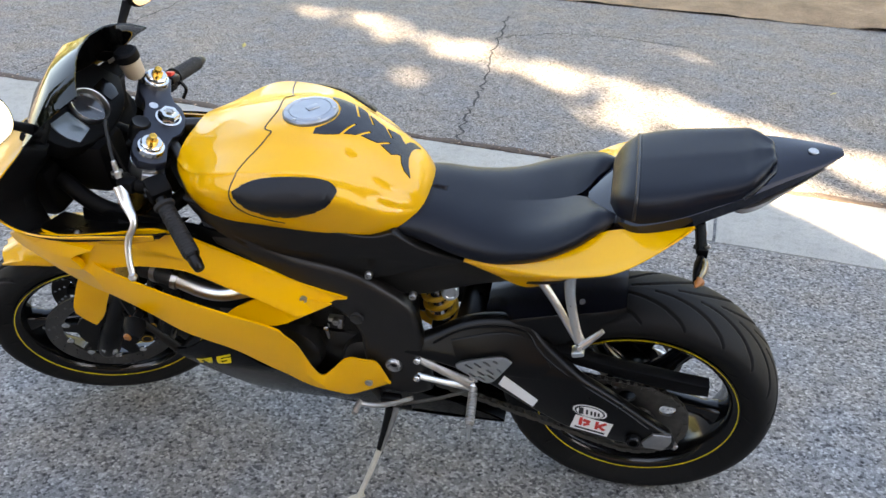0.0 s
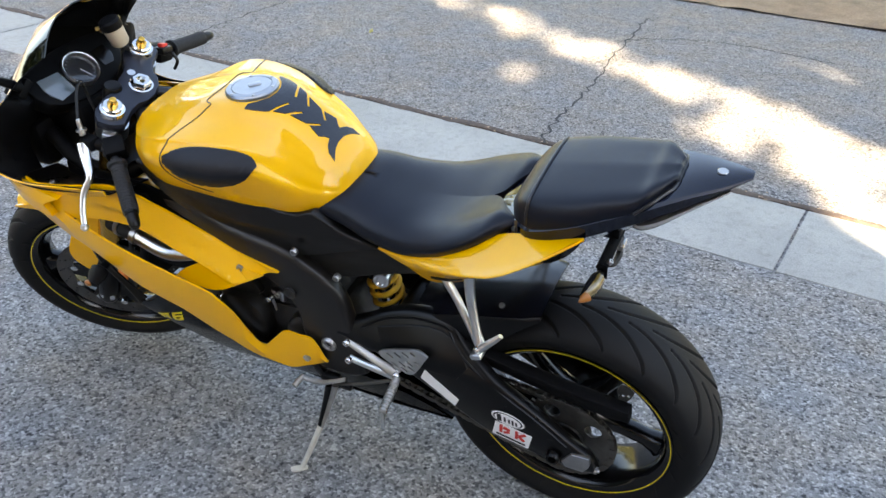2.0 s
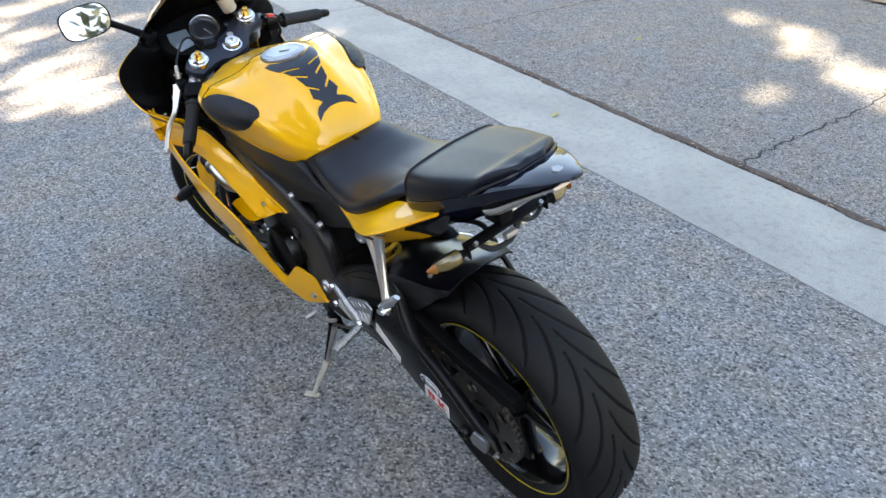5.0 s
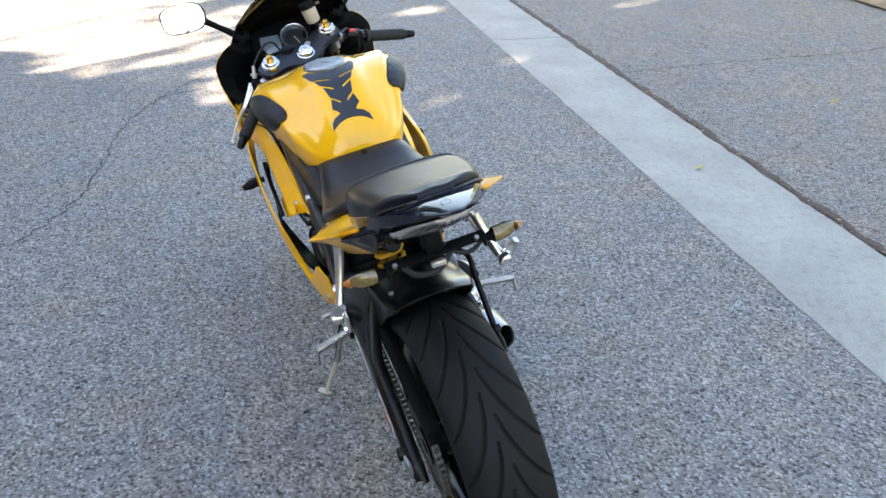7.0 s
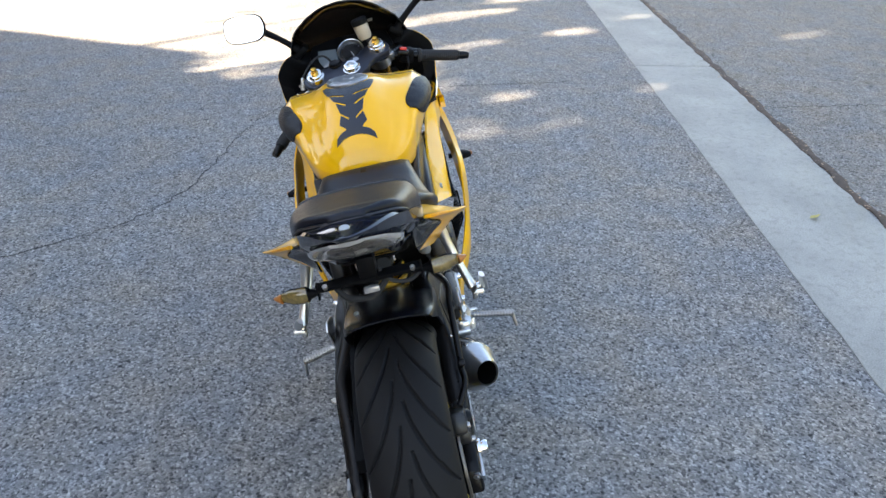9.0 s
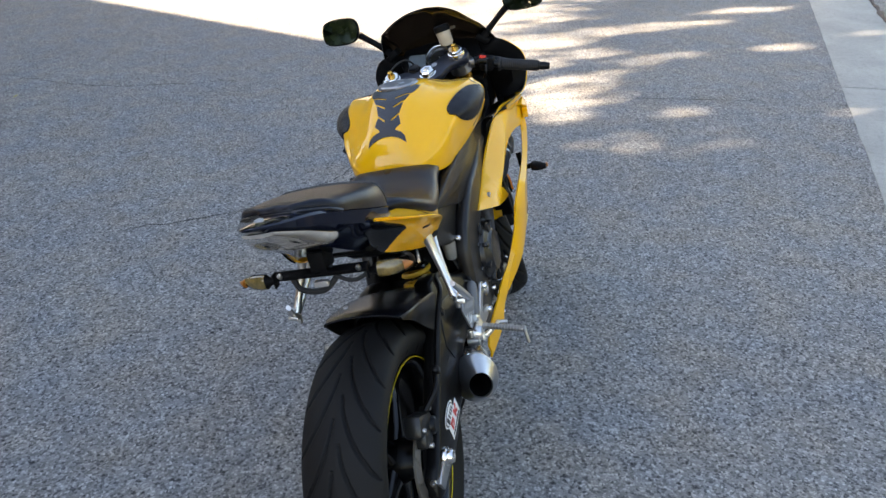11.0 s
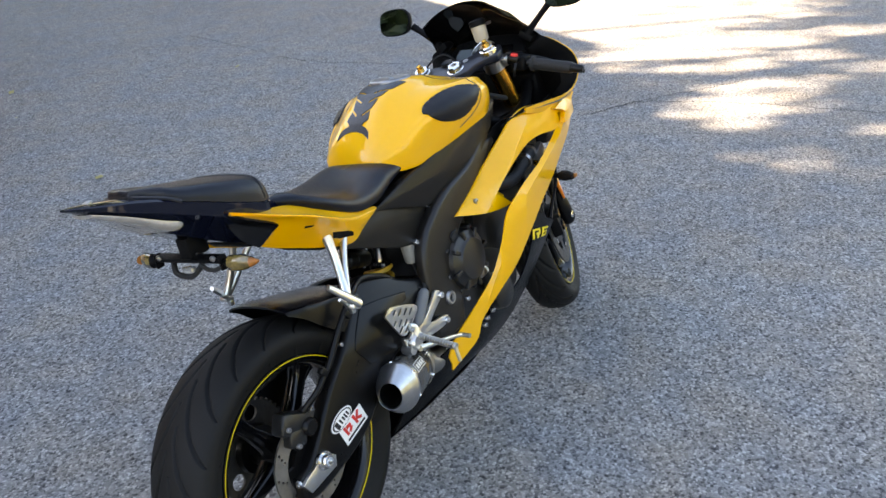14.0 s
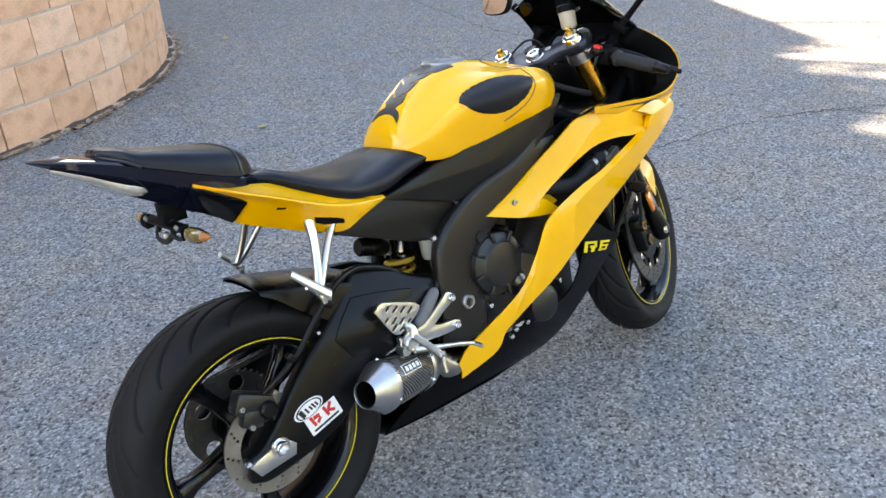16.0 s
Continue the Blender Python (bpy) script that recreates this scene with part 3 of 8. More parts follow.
tagged(part("wall_foot_dirt", mound, SEAM_DIRT), "dark damp dirt gathered at the wall's foot", "dirt", kind="structure")
flakes("fallen_leaves", "single fallen leaves on the asphalt", [(-2.69, -2.65, 0.003), (-3.64, -1.35, 0.003), (-0.93, 3.72, 0.008), (-1.45, -0.75, 0.003), (-2.2, -2.1, 0.003), (2.2, 4.6, 0.012), (-1.3, 5.2, 0.012)], LEAF_FALLEN, 34, None, (0.022, 0.040))

# ---------------------------------------------------------------- the motorcycle
# Its own frame: x ahead from the rear axle, y to its left, z up in its middle plane; it leans 12 degrees on its stand.
bike = tagged(new("motorcycle"), "yellow and black sport motorcycle leaning on its side stand on asphalt", "motorcycle")
BIKE = Matrix.Translation((0.4735, 1.6021, 0.028)) @ Matrix.Rotation(radians(169.4), 4, "Z") @ Matrix.Rotation(radians(-12.0), 4, "X")
bike.matrix_world = BIKE
TO_Y = Matrix.Rotation(radians(-90), 4, "X")     # turns a lathe's axis to the bike's left
REAR = Matrix.Translation((0.003, 0.0, 0.283))
STEER = Matrix.Translation((1.024, 0, 0.907)) @ Matrix.Rotation(radians(-24.0), 4, "Y") @ Matrix.Rotation(radians(23.0), 4, "Z")
FRONT = STEER @ Matrix.Translation((0.027, 0, -0.685))


def loft(stations, nu=5, nv=5, mirror=True, close_ends=True):
    """A body from half sections: each is x and a row of (y, z) from the middle of its top to its lower edge."""
    k = len(stations[0][1])
    cols = [spline([(x, *sec[j]) for x, sec in stations], nu) for j in range(k)]
    rows = []
    for i in range(len(cols[0])):
        half = spline([c[i] for c in cols], nv)
        if mirror:
            rows.append([Vector((p.x, -p.y, p.z)) for p in half[:0:-1]] + half)
        else:
            rows.append(half)
    return rows


def shell(bm, rows, thick):
    """A sheet with thickness."""
    sheet(bm, rows)
    bmesh.ops.recalc_face_normals(bm, faces=bm.faces)
    bmesh.ops.solidify(bm, geom=bm.faces[:], thickness=thick)
    return bm


# ---- wheels
def tyre(radius, half, bead, period_n, parent, m):
    """A road tyre with curved grooves cut into its tread."""
    nt, nw = (1500, 144) if half > 0.08 else (900, 80)
    per = 2 * math.pi * radius / period_n
    prof = spline([(bead - 0.006, half * 0.70), (bead + 0.012, half * 0.84), (bead + 0.38 * (radius - bead), half * 0.98), (bead + 0.55 * (radius - bead), half * 0.995), (bead + 0.72 * (radius - bead), half * 0.90), (bead + 0.87 * (radius - bead), half * 0.66), (bead + 0.965 * (radius - bead), half * 0.34), (radius, 0.0)], 6)
    prof = [Vector((p[0], p[1])) for p in prof]
    full = prof + [Vector((p.x, -p.y)) for p in prof[-2::-1]]
    # even steps along the section
    d = [0.0]
    for a, b in zip(full, full[1:]):
        d.append(d[-1] + (b - a).length)
    want = np.linspace(0, d[-1], nw)
    r = np.interp(want, d, [p.x for p in full])
    h = np.interp(want, d, [p.y for p in full])
    th = np.linspace(0, 2 * math.pi, nt, endpoint=False)
    S, H = np.meshgrid(th * radius, h, indexing="ij")
    Rr = np.repeat(r[None, :], nt, 0)
    w = np.abs(H) / half
    s = (-np.where(H > 0, S, S + per * 0.5)) % per
    best = np.full(S.shape, 9.0)
    strokes = [[(0.00, 0.08), (0.45, 0.17), (1.00, 0.40), (1.50, 0.72), (1.72, 0.92)], [(0.30, 0.62), (0.52, 0.74), (0.70, 0.90)]]
    for st in strokes:
        line = spline([(a, b, 0) for a, b in st], 5)
        for i, (a, b) in enumerate(zip(line, line[1:])):
            fade = 1.0 - 0.5 * abs(2 * (i + 0.5) / (len(line) - 1) - 1)
            for k in (-2, -1, 0, 1):
                ax, ay, bx, by = (a.x + k) * per, a.y * half, (b.x + k) * per, b.y * half
                ux, uy = bx - ax, by - ay
                q = np.clip(((s - ax) * ux + (w * half - ay) * uy) / (ux * ux + uy * uy), 0, 1)
                dist = np.hypot(s - ax - q * ux, w * half - ay - q * uy) / fade
                best = np.minimum(best, dist)
    cut = np.clip((0.0044 - best) / 0.0022, 0, 1) * 0.0065
    Rr = Rr - cut * np.clip((Rr - bead) / (radius - bead) * 1.4, 0, 1)
    T = np.repeat(th[:, None], nw, 1)
    co = np.stack([Rr * np.cos(T), H, -Rr * np.sin(T)], -1).reshape(-1, 3)
    i, j = np.meshgrid(np.arange(nt), np.arange(nw - 1), indexing="ij")
    a = i * nw + j
    b = ((i + 1) % nt) * nw + j
    faces = np.stack([a, b, b + 1, a + 1], -1).reshape(-1, 4)
    me = bpy.data.meshes.new("tyre")
    me.from_pydata(co.tolist(), [], faces.tolist())
    me.polygons.foreach_set("use_smooth", [True] * len(me.polygons))
    me.materials.append(TYRE)
    me.update()
    ob = new("tyre", me)
    ob.parent, ob.matrix_basis = parent, m
    ob["label"] = "black road tyre with curved tread grooves"
    return ob


def wheel(name, m, radius, half, bead, rim_half, hub_half, grooves):
    w = new(name)
    w.parent, w.matrix_basis = bike, m
    tyre(radius, half, bead, grooves, w, Matrix())
    bm = bmesh.new()
    rh = rim_half
    lathe(bm, [(bead + 0.004, rh), (bead + 0.003, rh + 0.004), (bead - 0.006, rh + 0.003), (bead - 0.016, rh - 0.004), (bead - 0.022, rh - 0.02), (bead - 0.032, 0.0), (bead - 0.022, -rh + 0.02), (bead - 0.016, -rh + 0.004), (bead - 0.006, -rh - 0.003), (bead + 0.003, -rh - 0.004), (bead + 0.004, -rh), (bead - 0.008, 0)], 96, TO_Y, close=True)
    part("rim", bm, BLACK_GLOSS, w, "glossy black cast rim")
    for sgn in (1, -1):
        bm = bmesh.new()
        lathe(bm, [(bead - 0.0005, sgn * (rh + 0.0045)), (bead - 0.0005, sgn * (rh + 0.0055)), (bead - 0.0025, sgn * (rh + 0.0051)), (bead - 0.0025, sgn * (rh + 0.0041))], 96, TO_Y, close=True)
        part("rim_tape", bm, STRIPE, w, "thin yellow rim tape")
    bm = bmesh.new()
    lathe(bm, [(0.014, hub_half), (0.034, hub_half), (0.040, hub_half * 0.7), (0.052, hub_half * 0.35), (0.052, -hub_half * 0.35), (0.040, -hub_half * 0.7), (0.034, -hub_half), (0.014, -hub_half)], 32, TO_Y, close=True)
    part("hub", bm, BLACK_SATIN, w)
    for k in range(5):
        a = 2 * math.pi * k / 5 + 0.35
        bm = bmesh.new()
        rows = []
        for rr, wd, dp in ((0.042, 0.030, 0.030), (0.07, 0.021, 0.026), (0.12, 0.0165, 0.021), (0.165, 0.0175, 0.019), (0.19, 0.026, 0.024), (bead - 0.024, 0.036, 0.028)):
            ring = []
            for q in range(12):
                b = 2 * math.pi * q / 12
                ring.append(Vector((rr, math.copysign(abs(math.cos(b)) ** 0.6, math.cos(b)) * dp, math.copysign(abs(math.sin(b)) ** 0.6, math.sin(b)) * wd)))
            rows.append(ring)
        sheet(bm, rows, close_v=True)
        bmesh.ops.transform(bm, matrix=Matrix.Rotation(a, 4, "Y"), verts=bm.verts)
        part("spoke", bm, BLACK_GLOSS, w)
    return w


rear_wheel = wheel("rear_wheel", REAR, 0.312, 0.087, 0.226, 0.066, 0.07, 20)
front_wheel = wheel("front_wheel", FRONT, 0.298, 0.061, 0.226, 0.048, 0.05, 19)


def brake_disc(parent, y, r_out, r_in, holes, arms=True):
    """A drilled steel ring."""
    bm = bmesh.new()
    hs = [disc_pts(r_in, r_in, 64)]
    for k in range(holes):
        a = 2 * math.pi * k / holes
        for i, f in enumerate((0.25, 0.52, 0.8)):
            b = a + i * 0.075
            rr = r_in + (r_out - r_in) * f
            hs.append(disc_pts(0.0036, 0.0036, 8, rr * math.cos(b), rr * math.sin(b)))
    plate(bm, disc_pts(r_out, r_out, 90), 0.005, Matrix.Translation((0, y, 0)) @ TO_Y, hs, rounds=0)
    d = part("brake_disc", bm, WORN_STEEL if y < -0.08 else DISC, parent, "drilled steel brake disc")
    bm = bmesh.new()
    spider = []
    for k in range(60):
        a = 2 * math.pi * k / 60
        spider.append(((r_in + 0.004 if (k % 10) < 3 else r_in * 0.72) * math.cos(a), (r_in + 0.004 if (k % 10) < 3 else r_in * 0.72) * math.sin(a)))
    plate(bm, spider, 0.007, Matrix.Translation((0, y * 0.97, 0)) @ TO_Y, [disc_pts(0.03, 0.03, 24)], rounds=0)
    part("disc_carrier", bm, BLACK_SATIN, d)
    if holes > 15:
        for k in range(10):
            a = 2 * math.pi * (k + 0.1) / 10
            bm = bmesh.new()
            lathe(bm, [(0.0, 0.005), (0.005, 0.005), (0.0095, 0.004), (0.0095, 0.0)], 14, Matrix.Translation(((r_in - 0.006) * math.cos(a), y + math.copysign(0.002, y), (r_in - 0.006) * math.sin(a))) @ Matrix.Rotation(radians(-90 if y > 0 else 90), 4, "X"))
            part("disc_button", bm, CHROME, d)
    return d


brake_disc(rear_wheel, -0.088, 0.110, 0.074, 12)
for sy in (1, -1):
    brake_disc(front_wheel, sy * 0.060, 0.155, 0.115, 20)


def sprocket():
    teeth, ro, ri = 45, 0.116, 0.1095
    out = []
    for k in range(teeth):
        for f, r in ((0.0, ri), (0.25, ri), (0.42, ro), (0.62, ro), (0.8, ri)):
            a = 2 * math.pi * (k + f) / teeth
            out.append((r * math.cos(a), r * math.sin(a)))
    hs = []
    for k in range(5):
        a = 2 * math.pi * k / 5
        hs.append([(0.082 * math.cos(a + q) + 0.019 * math.cos(c), 0.082 * math.sin(a + q) + 0.019 * math.sin(c)) for q, c in ((0.0, 2 * math.pi * i / 14) for i in range(14))])
    bm = bmesh.new()
    plate(bm, out, 0.007, Matrix.Translation((0, 0.100, 0)) @ TO_Y, hs + [disc_pts(0.044, 0.044, 20)], rounds=0)
    sp = part("sprocket", bm, CHAIN_STEEL, rear_wheel, "dark steel rear sprocket")
    bm = bmesh.new()
    lathe(bm, [(0.02, 0.07), (0.056, 0.072), (0.058, 0.09), (0.045, 0.108), (0.02, 0.108)], 32, TO_Y, close=True)
    part("carrier", bm, BLACK_SATIN, sp)
    return sp


sprocket()


def chain():
    """The drive chain: rollers and plates joined along a loop round both sprockets."""
    c0, r0, c1, r1 = Vector((0.003, 0, 0.283)), 0.1125, Vector((0.600, 0, 0.395)), 0.040
    pts = []
    d = (c1 - c0).normalized()
    up = Vector((-d.z, 0, d.x))
    for k in range(17):
        a = math.pi / 2 + math.pi * k / 16
        pts.append(c0 + (d * math.cos(a) + up * math.sin(a)) * r0)
    for k in range(9):
        a = -math.pi / 2 + math.pi * k / 8
        pts.append(c1 + (d * math.cos(a) + up * math.sin(a)) * r1)
    loop = pts + [pts[0]]
    lens = [0.0]
    for a, b in zip(loop, loop[1:]):
        lens.append(lens[-1] + (b - a).length)
    n = int(lens[-1] / 0.0159)
    at = []
    for k in range(n):
        s = lens[-1] * k / n
        i = max(j for j in range(len(lens) - 1) if lens[j] <= s)
        at.append(loop[i].lerp(loop[i + 1], (s - lens[i]) / max(1e-9, lens[i + 1] - lens[i])))
    bm = bmesh.new()
    for k in range(n):
        a, b = at[k], at[(k + 1) % n]
        mid, dd = (a + b) / 2, (b - a).normalized()
        rot = Matrix((dd, Vector((0, 1, 0)), dd.cross(Vector((0, 1, 0))))).transposed().to_4x4()
        for y in (0.0935, 0.1065) if k % 2 else (0.0955, 0.1045):
            block(bm, 0.022, 0.0018, 0.013, Matrix.Translation((mid.x, y, mid.z)) @ rot)
        rod(bm, (a.x, 0.092, a.z), (a.x, 0.108, a.z), 0.0045, 6)
    return tagged(part("chain", bm, CHAIN_STEEL, bike, "greasy dark drive chain", sharp=25), kind="stuff")


chain()

# ---- swingarm
ARMS = {
    1: [(0.508, 0.472), (0.452, 0.490), (0.404, 0.517), (0.350, 0.533), (0.296, 0.538), (0.252, 0.533), (0.226, 0.504), (0.182, 0.474), (0.112, 0.431), (0.045, 0.385), (-0.033, 0.323), (-0.066, 0.306), (-0.080, 0.274), (-0.056, 0.261), (0.055, 0.273), (0.14, 0.29), (0.228, 0.342), (0.311, 0.399), (0.395, 0.442), (0.508, 0.461)],
    -1: [(0.558, 0.459), (0.416, 0.508), (0.363, 0.55), (0.317, 0.566), (0.279, 0.566), (0.248, 0.531), (0.173, 0.476), (0.094, 0.411), (0.051, 0.365), (-0.015, 0.292), (-0.052, 0.276), (-0.061, 0.235), (-0.033, 0.223), (0.069, 0.241), (0.148, 0.264), (0.228, 0.323), (0.274, 0.368), (0.38, 0.393), (0.558, 0.385)]}


def arm_y(x, z):
    return 0.120 + 0.03 * x - 0.3 * max(0.0, z - 0.46)


def arm_left_y(x, z):
    return 0.158 - 0.6 * max(0.0, z - 0.45)


swingarm = new("swingarm")
swingarm.parent = bike
AXLE = {1: [(-0.017, 0.283), (-0.036, 0.314), (-0.072, 0.317), (-0.075, 0.294), (-0.061, 0.27), (-0.024, 0.269)], -1: [(0.017, 0.296), (0.039, 0.274), (0.033, 0.253), (-0.051, 0.245), (-0.066, 0.271), (-0.049, 0.28)]}
for sgn in (1, -1):
    bm = bmesh.new()
    slab(bm, ARMS[sgn], arm_left_y if sgn > 0 else arm_y, 0.030 if sgn > 0 else 0.042, 0.008, sgn)
    arm = part("arm", bm, BLACK_SATIN, swingarm, "satin black swingarm beam", sharp=50)
    # raised pressing on its broad front end
    bm = bmesh.new()
    if sgn > 0:
        slab(bm, [(0.252, 0.520), (0.216, 0.490), (0.200, 0.468), (0.22, 0.440), (0.319, 0.438), (0.395, 0.456), (0.413, 0.494), (0.315, 0.522)], lambda x, z: arm_left_y(x, z) + 0.003, 0.006, 0.002, 1, 1)
    else:
        slab(bm, [(0.255, 0.523), (0.199, 0.473), (0.188, 0.453), (0.221, 0.401), (0.311, 0.388), (0.38, 0.41), (0.404, 0.491), (0.318, 0.513)], lambda x, z: arm_y(x, z) + 0.003, 0.006, 0.002, -1, 1)
    part("pressing", bm, BLACK_SATIN, arm)
    bm = bmesh.new()
    plate(bm, AXLE[sgn], 0.010, Matrix.Translation((0, 0.159 if sgn > 0 else -0.120, 0)) @ Matrix.Rotation(radians(90), 4, "X"), bevel=0.002)
    part("axle_plate", bm, ALU if sgn < 0 else STEEL, swingarm, "bare aluminium axle adjuster plate")
    bm = bmesh.new()
    lathe(bm, [(0.0, 0.010), (0.009, 0.010), (0.010, 0.022), (0.0135, 0.022), (0.0160, 0.018), (0.0160, 0.008), (0.021, 0.008), (0.022, 0.004), (0.022, 0.0)], 24, Matrix.Translation((0.003, 0.150 if sgn > 0 else -0.121, 0.287)) @ Matrix.Rotation(radians(-90 * sgn), 4, "X"))
    part("axle_nut", bm, CHROME if sgn < 0 else BLACK_SATIN, swingarm)
    bm = bmesh.new()
    ya = 0.150 if sgn > 0 else -0.108
    xa = 0.0 if sgn > 0 else 0.022
    rod(bm, (-0.060 + xa, ya, 0.276), (-0.094 + xa, ya, 0.270), 0.004, 8)
    lathe(bm, [(0.0, 0.006), (0.009, 0.006), (0.009, 0.0), (0.0, 0.0)], 6, along((-0.084 + xa, ya, 0.272), (-0.094 + xa, ya, 0.270)))
    part("adjuster_bolt", bm, STEEL, swingarm)
bm = bmesh.new()
tube(bm, [(0.38, -0.10, 0.44), (0.38, 0.10, 0.44)], 0.045, 14, 1)
part("crossbeam", bm, BLACK_SATIN, swingarm)

# chain guard
bm = bmesh.new()
plate(bm, [(0.25, 0.500), (0.119, 0.468), (0.057, 0.458), (-0.064, 0.442), (-0.130, 0.436), (-0.132, 0.412), (-0.080, 0.410), (0.057, 0.434), (0.20, 0.466)], 0.03, Matrix.Translation((0, 0.100, 0)) @ Matrix.Rotation(radians(90), 4, "X"), bevel=0.003)
part("chain_guard", bm, BLACK_MATT, swingarm)

# ---- rear hugger
HUG = [
    (0.062, [(0, 0.621), (0.045, 0.619), (0.078, 0.613), (0.088, 0.609), (0.091, 0.602)]),
    (0.095, [(0, 0.617), (0.050, 0.614), (0.088, 0.607), (0.098, 0.600), (0.102, 0.580)]),
    (0.140, [(0, 0.605), (0.052, 0.602), (0.090, 0.594), (0.101, 0.586), (0.106, 0.538)]),
    (0.200, [(0, 0.588), (0.052, 0.585), (0.091, 0.577), (0.102, 0.567), (0.108, 0.492)]),
    (0.280, [(0, 0.564), (0.052, 0.561), (0.090, 0.552), (0.103, 0.540), (0.110, 0.460)]),
    (0.350, [(0, 0.532), (0.050, 0.529), (0.086, 0.520), (0.100, 0.506), (0.108, 0.450)]),
]
rows = loft(HUG, 5, 4)
bm = bmesh.new()
shell(bm, [r[6:-6] for r in rows], 0.004)
hug = part("rear_hugger", bm, HUG_BLACK, bike, "gloss black crowned rear tyre hugger", sharp=28)
for side in (slice(0, 7), slice(-7, None)):
    bm = bmesh.new()
    shell(bm, [r[side] for r in rows], 0.004)
    part("hugger_side", bm, BLACK_SATIN, hug)
bolt("hugger_bolt", (0.150, 0.070, 0.597), (0, 0.1, 1), 0.006, 0.004, STEEL, hug)

# ---- tank
TANK = [
    (0.972, [(0, 0.884), (0.035, 0.884), (0.070, 0.878), (0.095, 0.866), (0.102, 0.852), (0.102, 0.842), (0.098, 0.832)]),
    (0.925, [(0, 0.899), (0.050, 0.897), (0.095, 0.889), (0.140, 0.877), (0.155, 0.852), (0.154, 0.826), (0.145, 0.803)]),
    (0.855, [(0, 0.920), (0.055, 0.918), (0.100, 0.908), (0.168, 0.903), (0.194, 0.874), (0.190, 0.836), (0.174, 0.798)]),
    (0.780, [(0, 0.943), (0.058, 0.939), (0.098, 0.922), (0.165, 0.911), (0.199, 0.876), (0.188, 0.826), (0.166, 0.786)]),
]
TANK += [
    (0.700, [(0, 0.953), (0.056, 0.948), (0.092, 0.927), (0.146, 0.908), (0.185, 0.872), (0.172, 0.816), (0.152, 0.772)]),
    (0.630, [(0, 0.940), (0.048, 0.936), (0.083, 0.912), (0.122, 0.886), (0.157, 0.858), (0.149, 0.806), (0.137, 0.762)]),
    (0.585, [(0, 0.916), (0.046, 0.912), (0.080, 0.889), (0.114, 0.864), (0.143, 0.838), (0.138, 0.794), (0.127, 0.754)]),
    (0.545, [(0, 0.889), (0.044, 0.885), (0.078, 0.864), (0.106, 0.840), (0.125, 0.814), (0.122, 0.782), (0.114, 0.756)]),
    (0.514, [(0, 0.862), (0.042, 0.858), (0.072, 0.843), (0.094, 0.823), (0.107, 0.803), (0.106, 0.781), (0.100, 0.762)]),
    (0.494, [(0, 0.839), (0.036, 0.836), (0.060, 0.825), (0.078, 0.810), (0.087, 0.797), (0.087, 0.782), (0.083, 0.768)]),
    (0.482, [(0, 0.814), (0.028, 0.812), (0.045, 0.807), (0.058, 0.800), (0.065, 0.792), (0.066, 0.785), (0.062, 0.776)]),
    (0.477, [(0, 0.796), (0.020, 0.795), (0.030, 0.793), (0.038, 0.790), (0.043, 0.787), (0.043, 0.784), (0.040, 0.778)]),
]
# the shoulder line is a crease in front that softens towards the rear
def crease_pull(x):
    return 0.20 + 0.30 * max(0.0, min(1.0, (0.78 - x) / 0.20))


TANK = [(x, s[:3] + [tuple(s[3][k] + crease_pull(x) * (s[2][k] - s[3][k]) for k in (0, 1)), s[3], tuple(s[3][k] + crease_pull(x) * (s[4][k] - s[3][k]) for k in (0, 1))] + s[4:]) for x, s in TANK]
bm = bmesh.new()
rows = loft(TANK, 7, 5)
vs = sheet(bm, rows)
bm.faces.new(vs[0])
bm.faces.new(vs[-1][::-1])
tank = part("fuel_tank", bm, YELLOW, bike, "glossy yellow fuel tank with sculpted sides", sharp=60)


# ---- seats
SEAT_ST = [
    (0.535, [(0, 0.792), (0.05, 0.792), (0.085, 0.788), (0.104, 0.778), (0.110, 0.768), (0.106, 0.760)]),
    (0.47, [(0, 0.800), (0.05, 0.799), (0.09, 0.792), (0.112, 0.778), (0.118, 0.760), (0.114, 0.748)]),
    (0.40, [(0, 0.790), (0.06, 0.789), (0.10, 0.782), (0.126, 0.766), (0.132, 0.748), (0.128, 0.734)]),
    (0.32, [(0, 0.786), (0.06, 0.786), (0.11, 0.782), (0.138, 0.770), (0.146, 0.754), (0.142, 0.738)]),
    (0.24, [(0, 0.798), (0.06, 0.803), (0.11, 0.806), (0.146, 0.798), (0.157, 0.783), (0.150, 0.766)]),
    (0.18, [(0.004, 0.819), (0.06, 0.829), (0.10, 0.833), (0.136, 0.826), (0.147, 0.812), (0.140, 0.796)]),
    (0.145, [(0.050, 0.838), (0.072, 0.847), (0.094, 0.849), (0.118, 0.842), (0.128, 0.830), (0.122, 0.816)]),
    (0.112, [(0.080, 0.842), (0.084, 0.847), (0.090, 0.848), (0.097, 0.844), (0.100, 0.838), (0.096, 0.830)]),
]
bm = bmesh.new()
half = loft(SEAT_ST, 5, 4, mirror=False)
for sgn in (1, -1):
    rows = [[Vector((p.x, sgn * p.y, p.z)) for p in r] + [Vector((r[-1].x, sgn * max(0.0, r[0].y), r[-1].z - 0.018))] for r in half]
    vs = sheet(bm, rows)
    bm.faces.new(vs[0])
    bm.faces.new(vs[-1])
    sheet(bm, [[v.co.copy() for v in (r[0], r[-1])] for r in vs])
bmesh.ops.remove_doubles(bm, verts=bm.verts, dist=0.0012)
part("rider_seat", bm, SEAT, bike, "black vinyl rider seat", sharp=50)

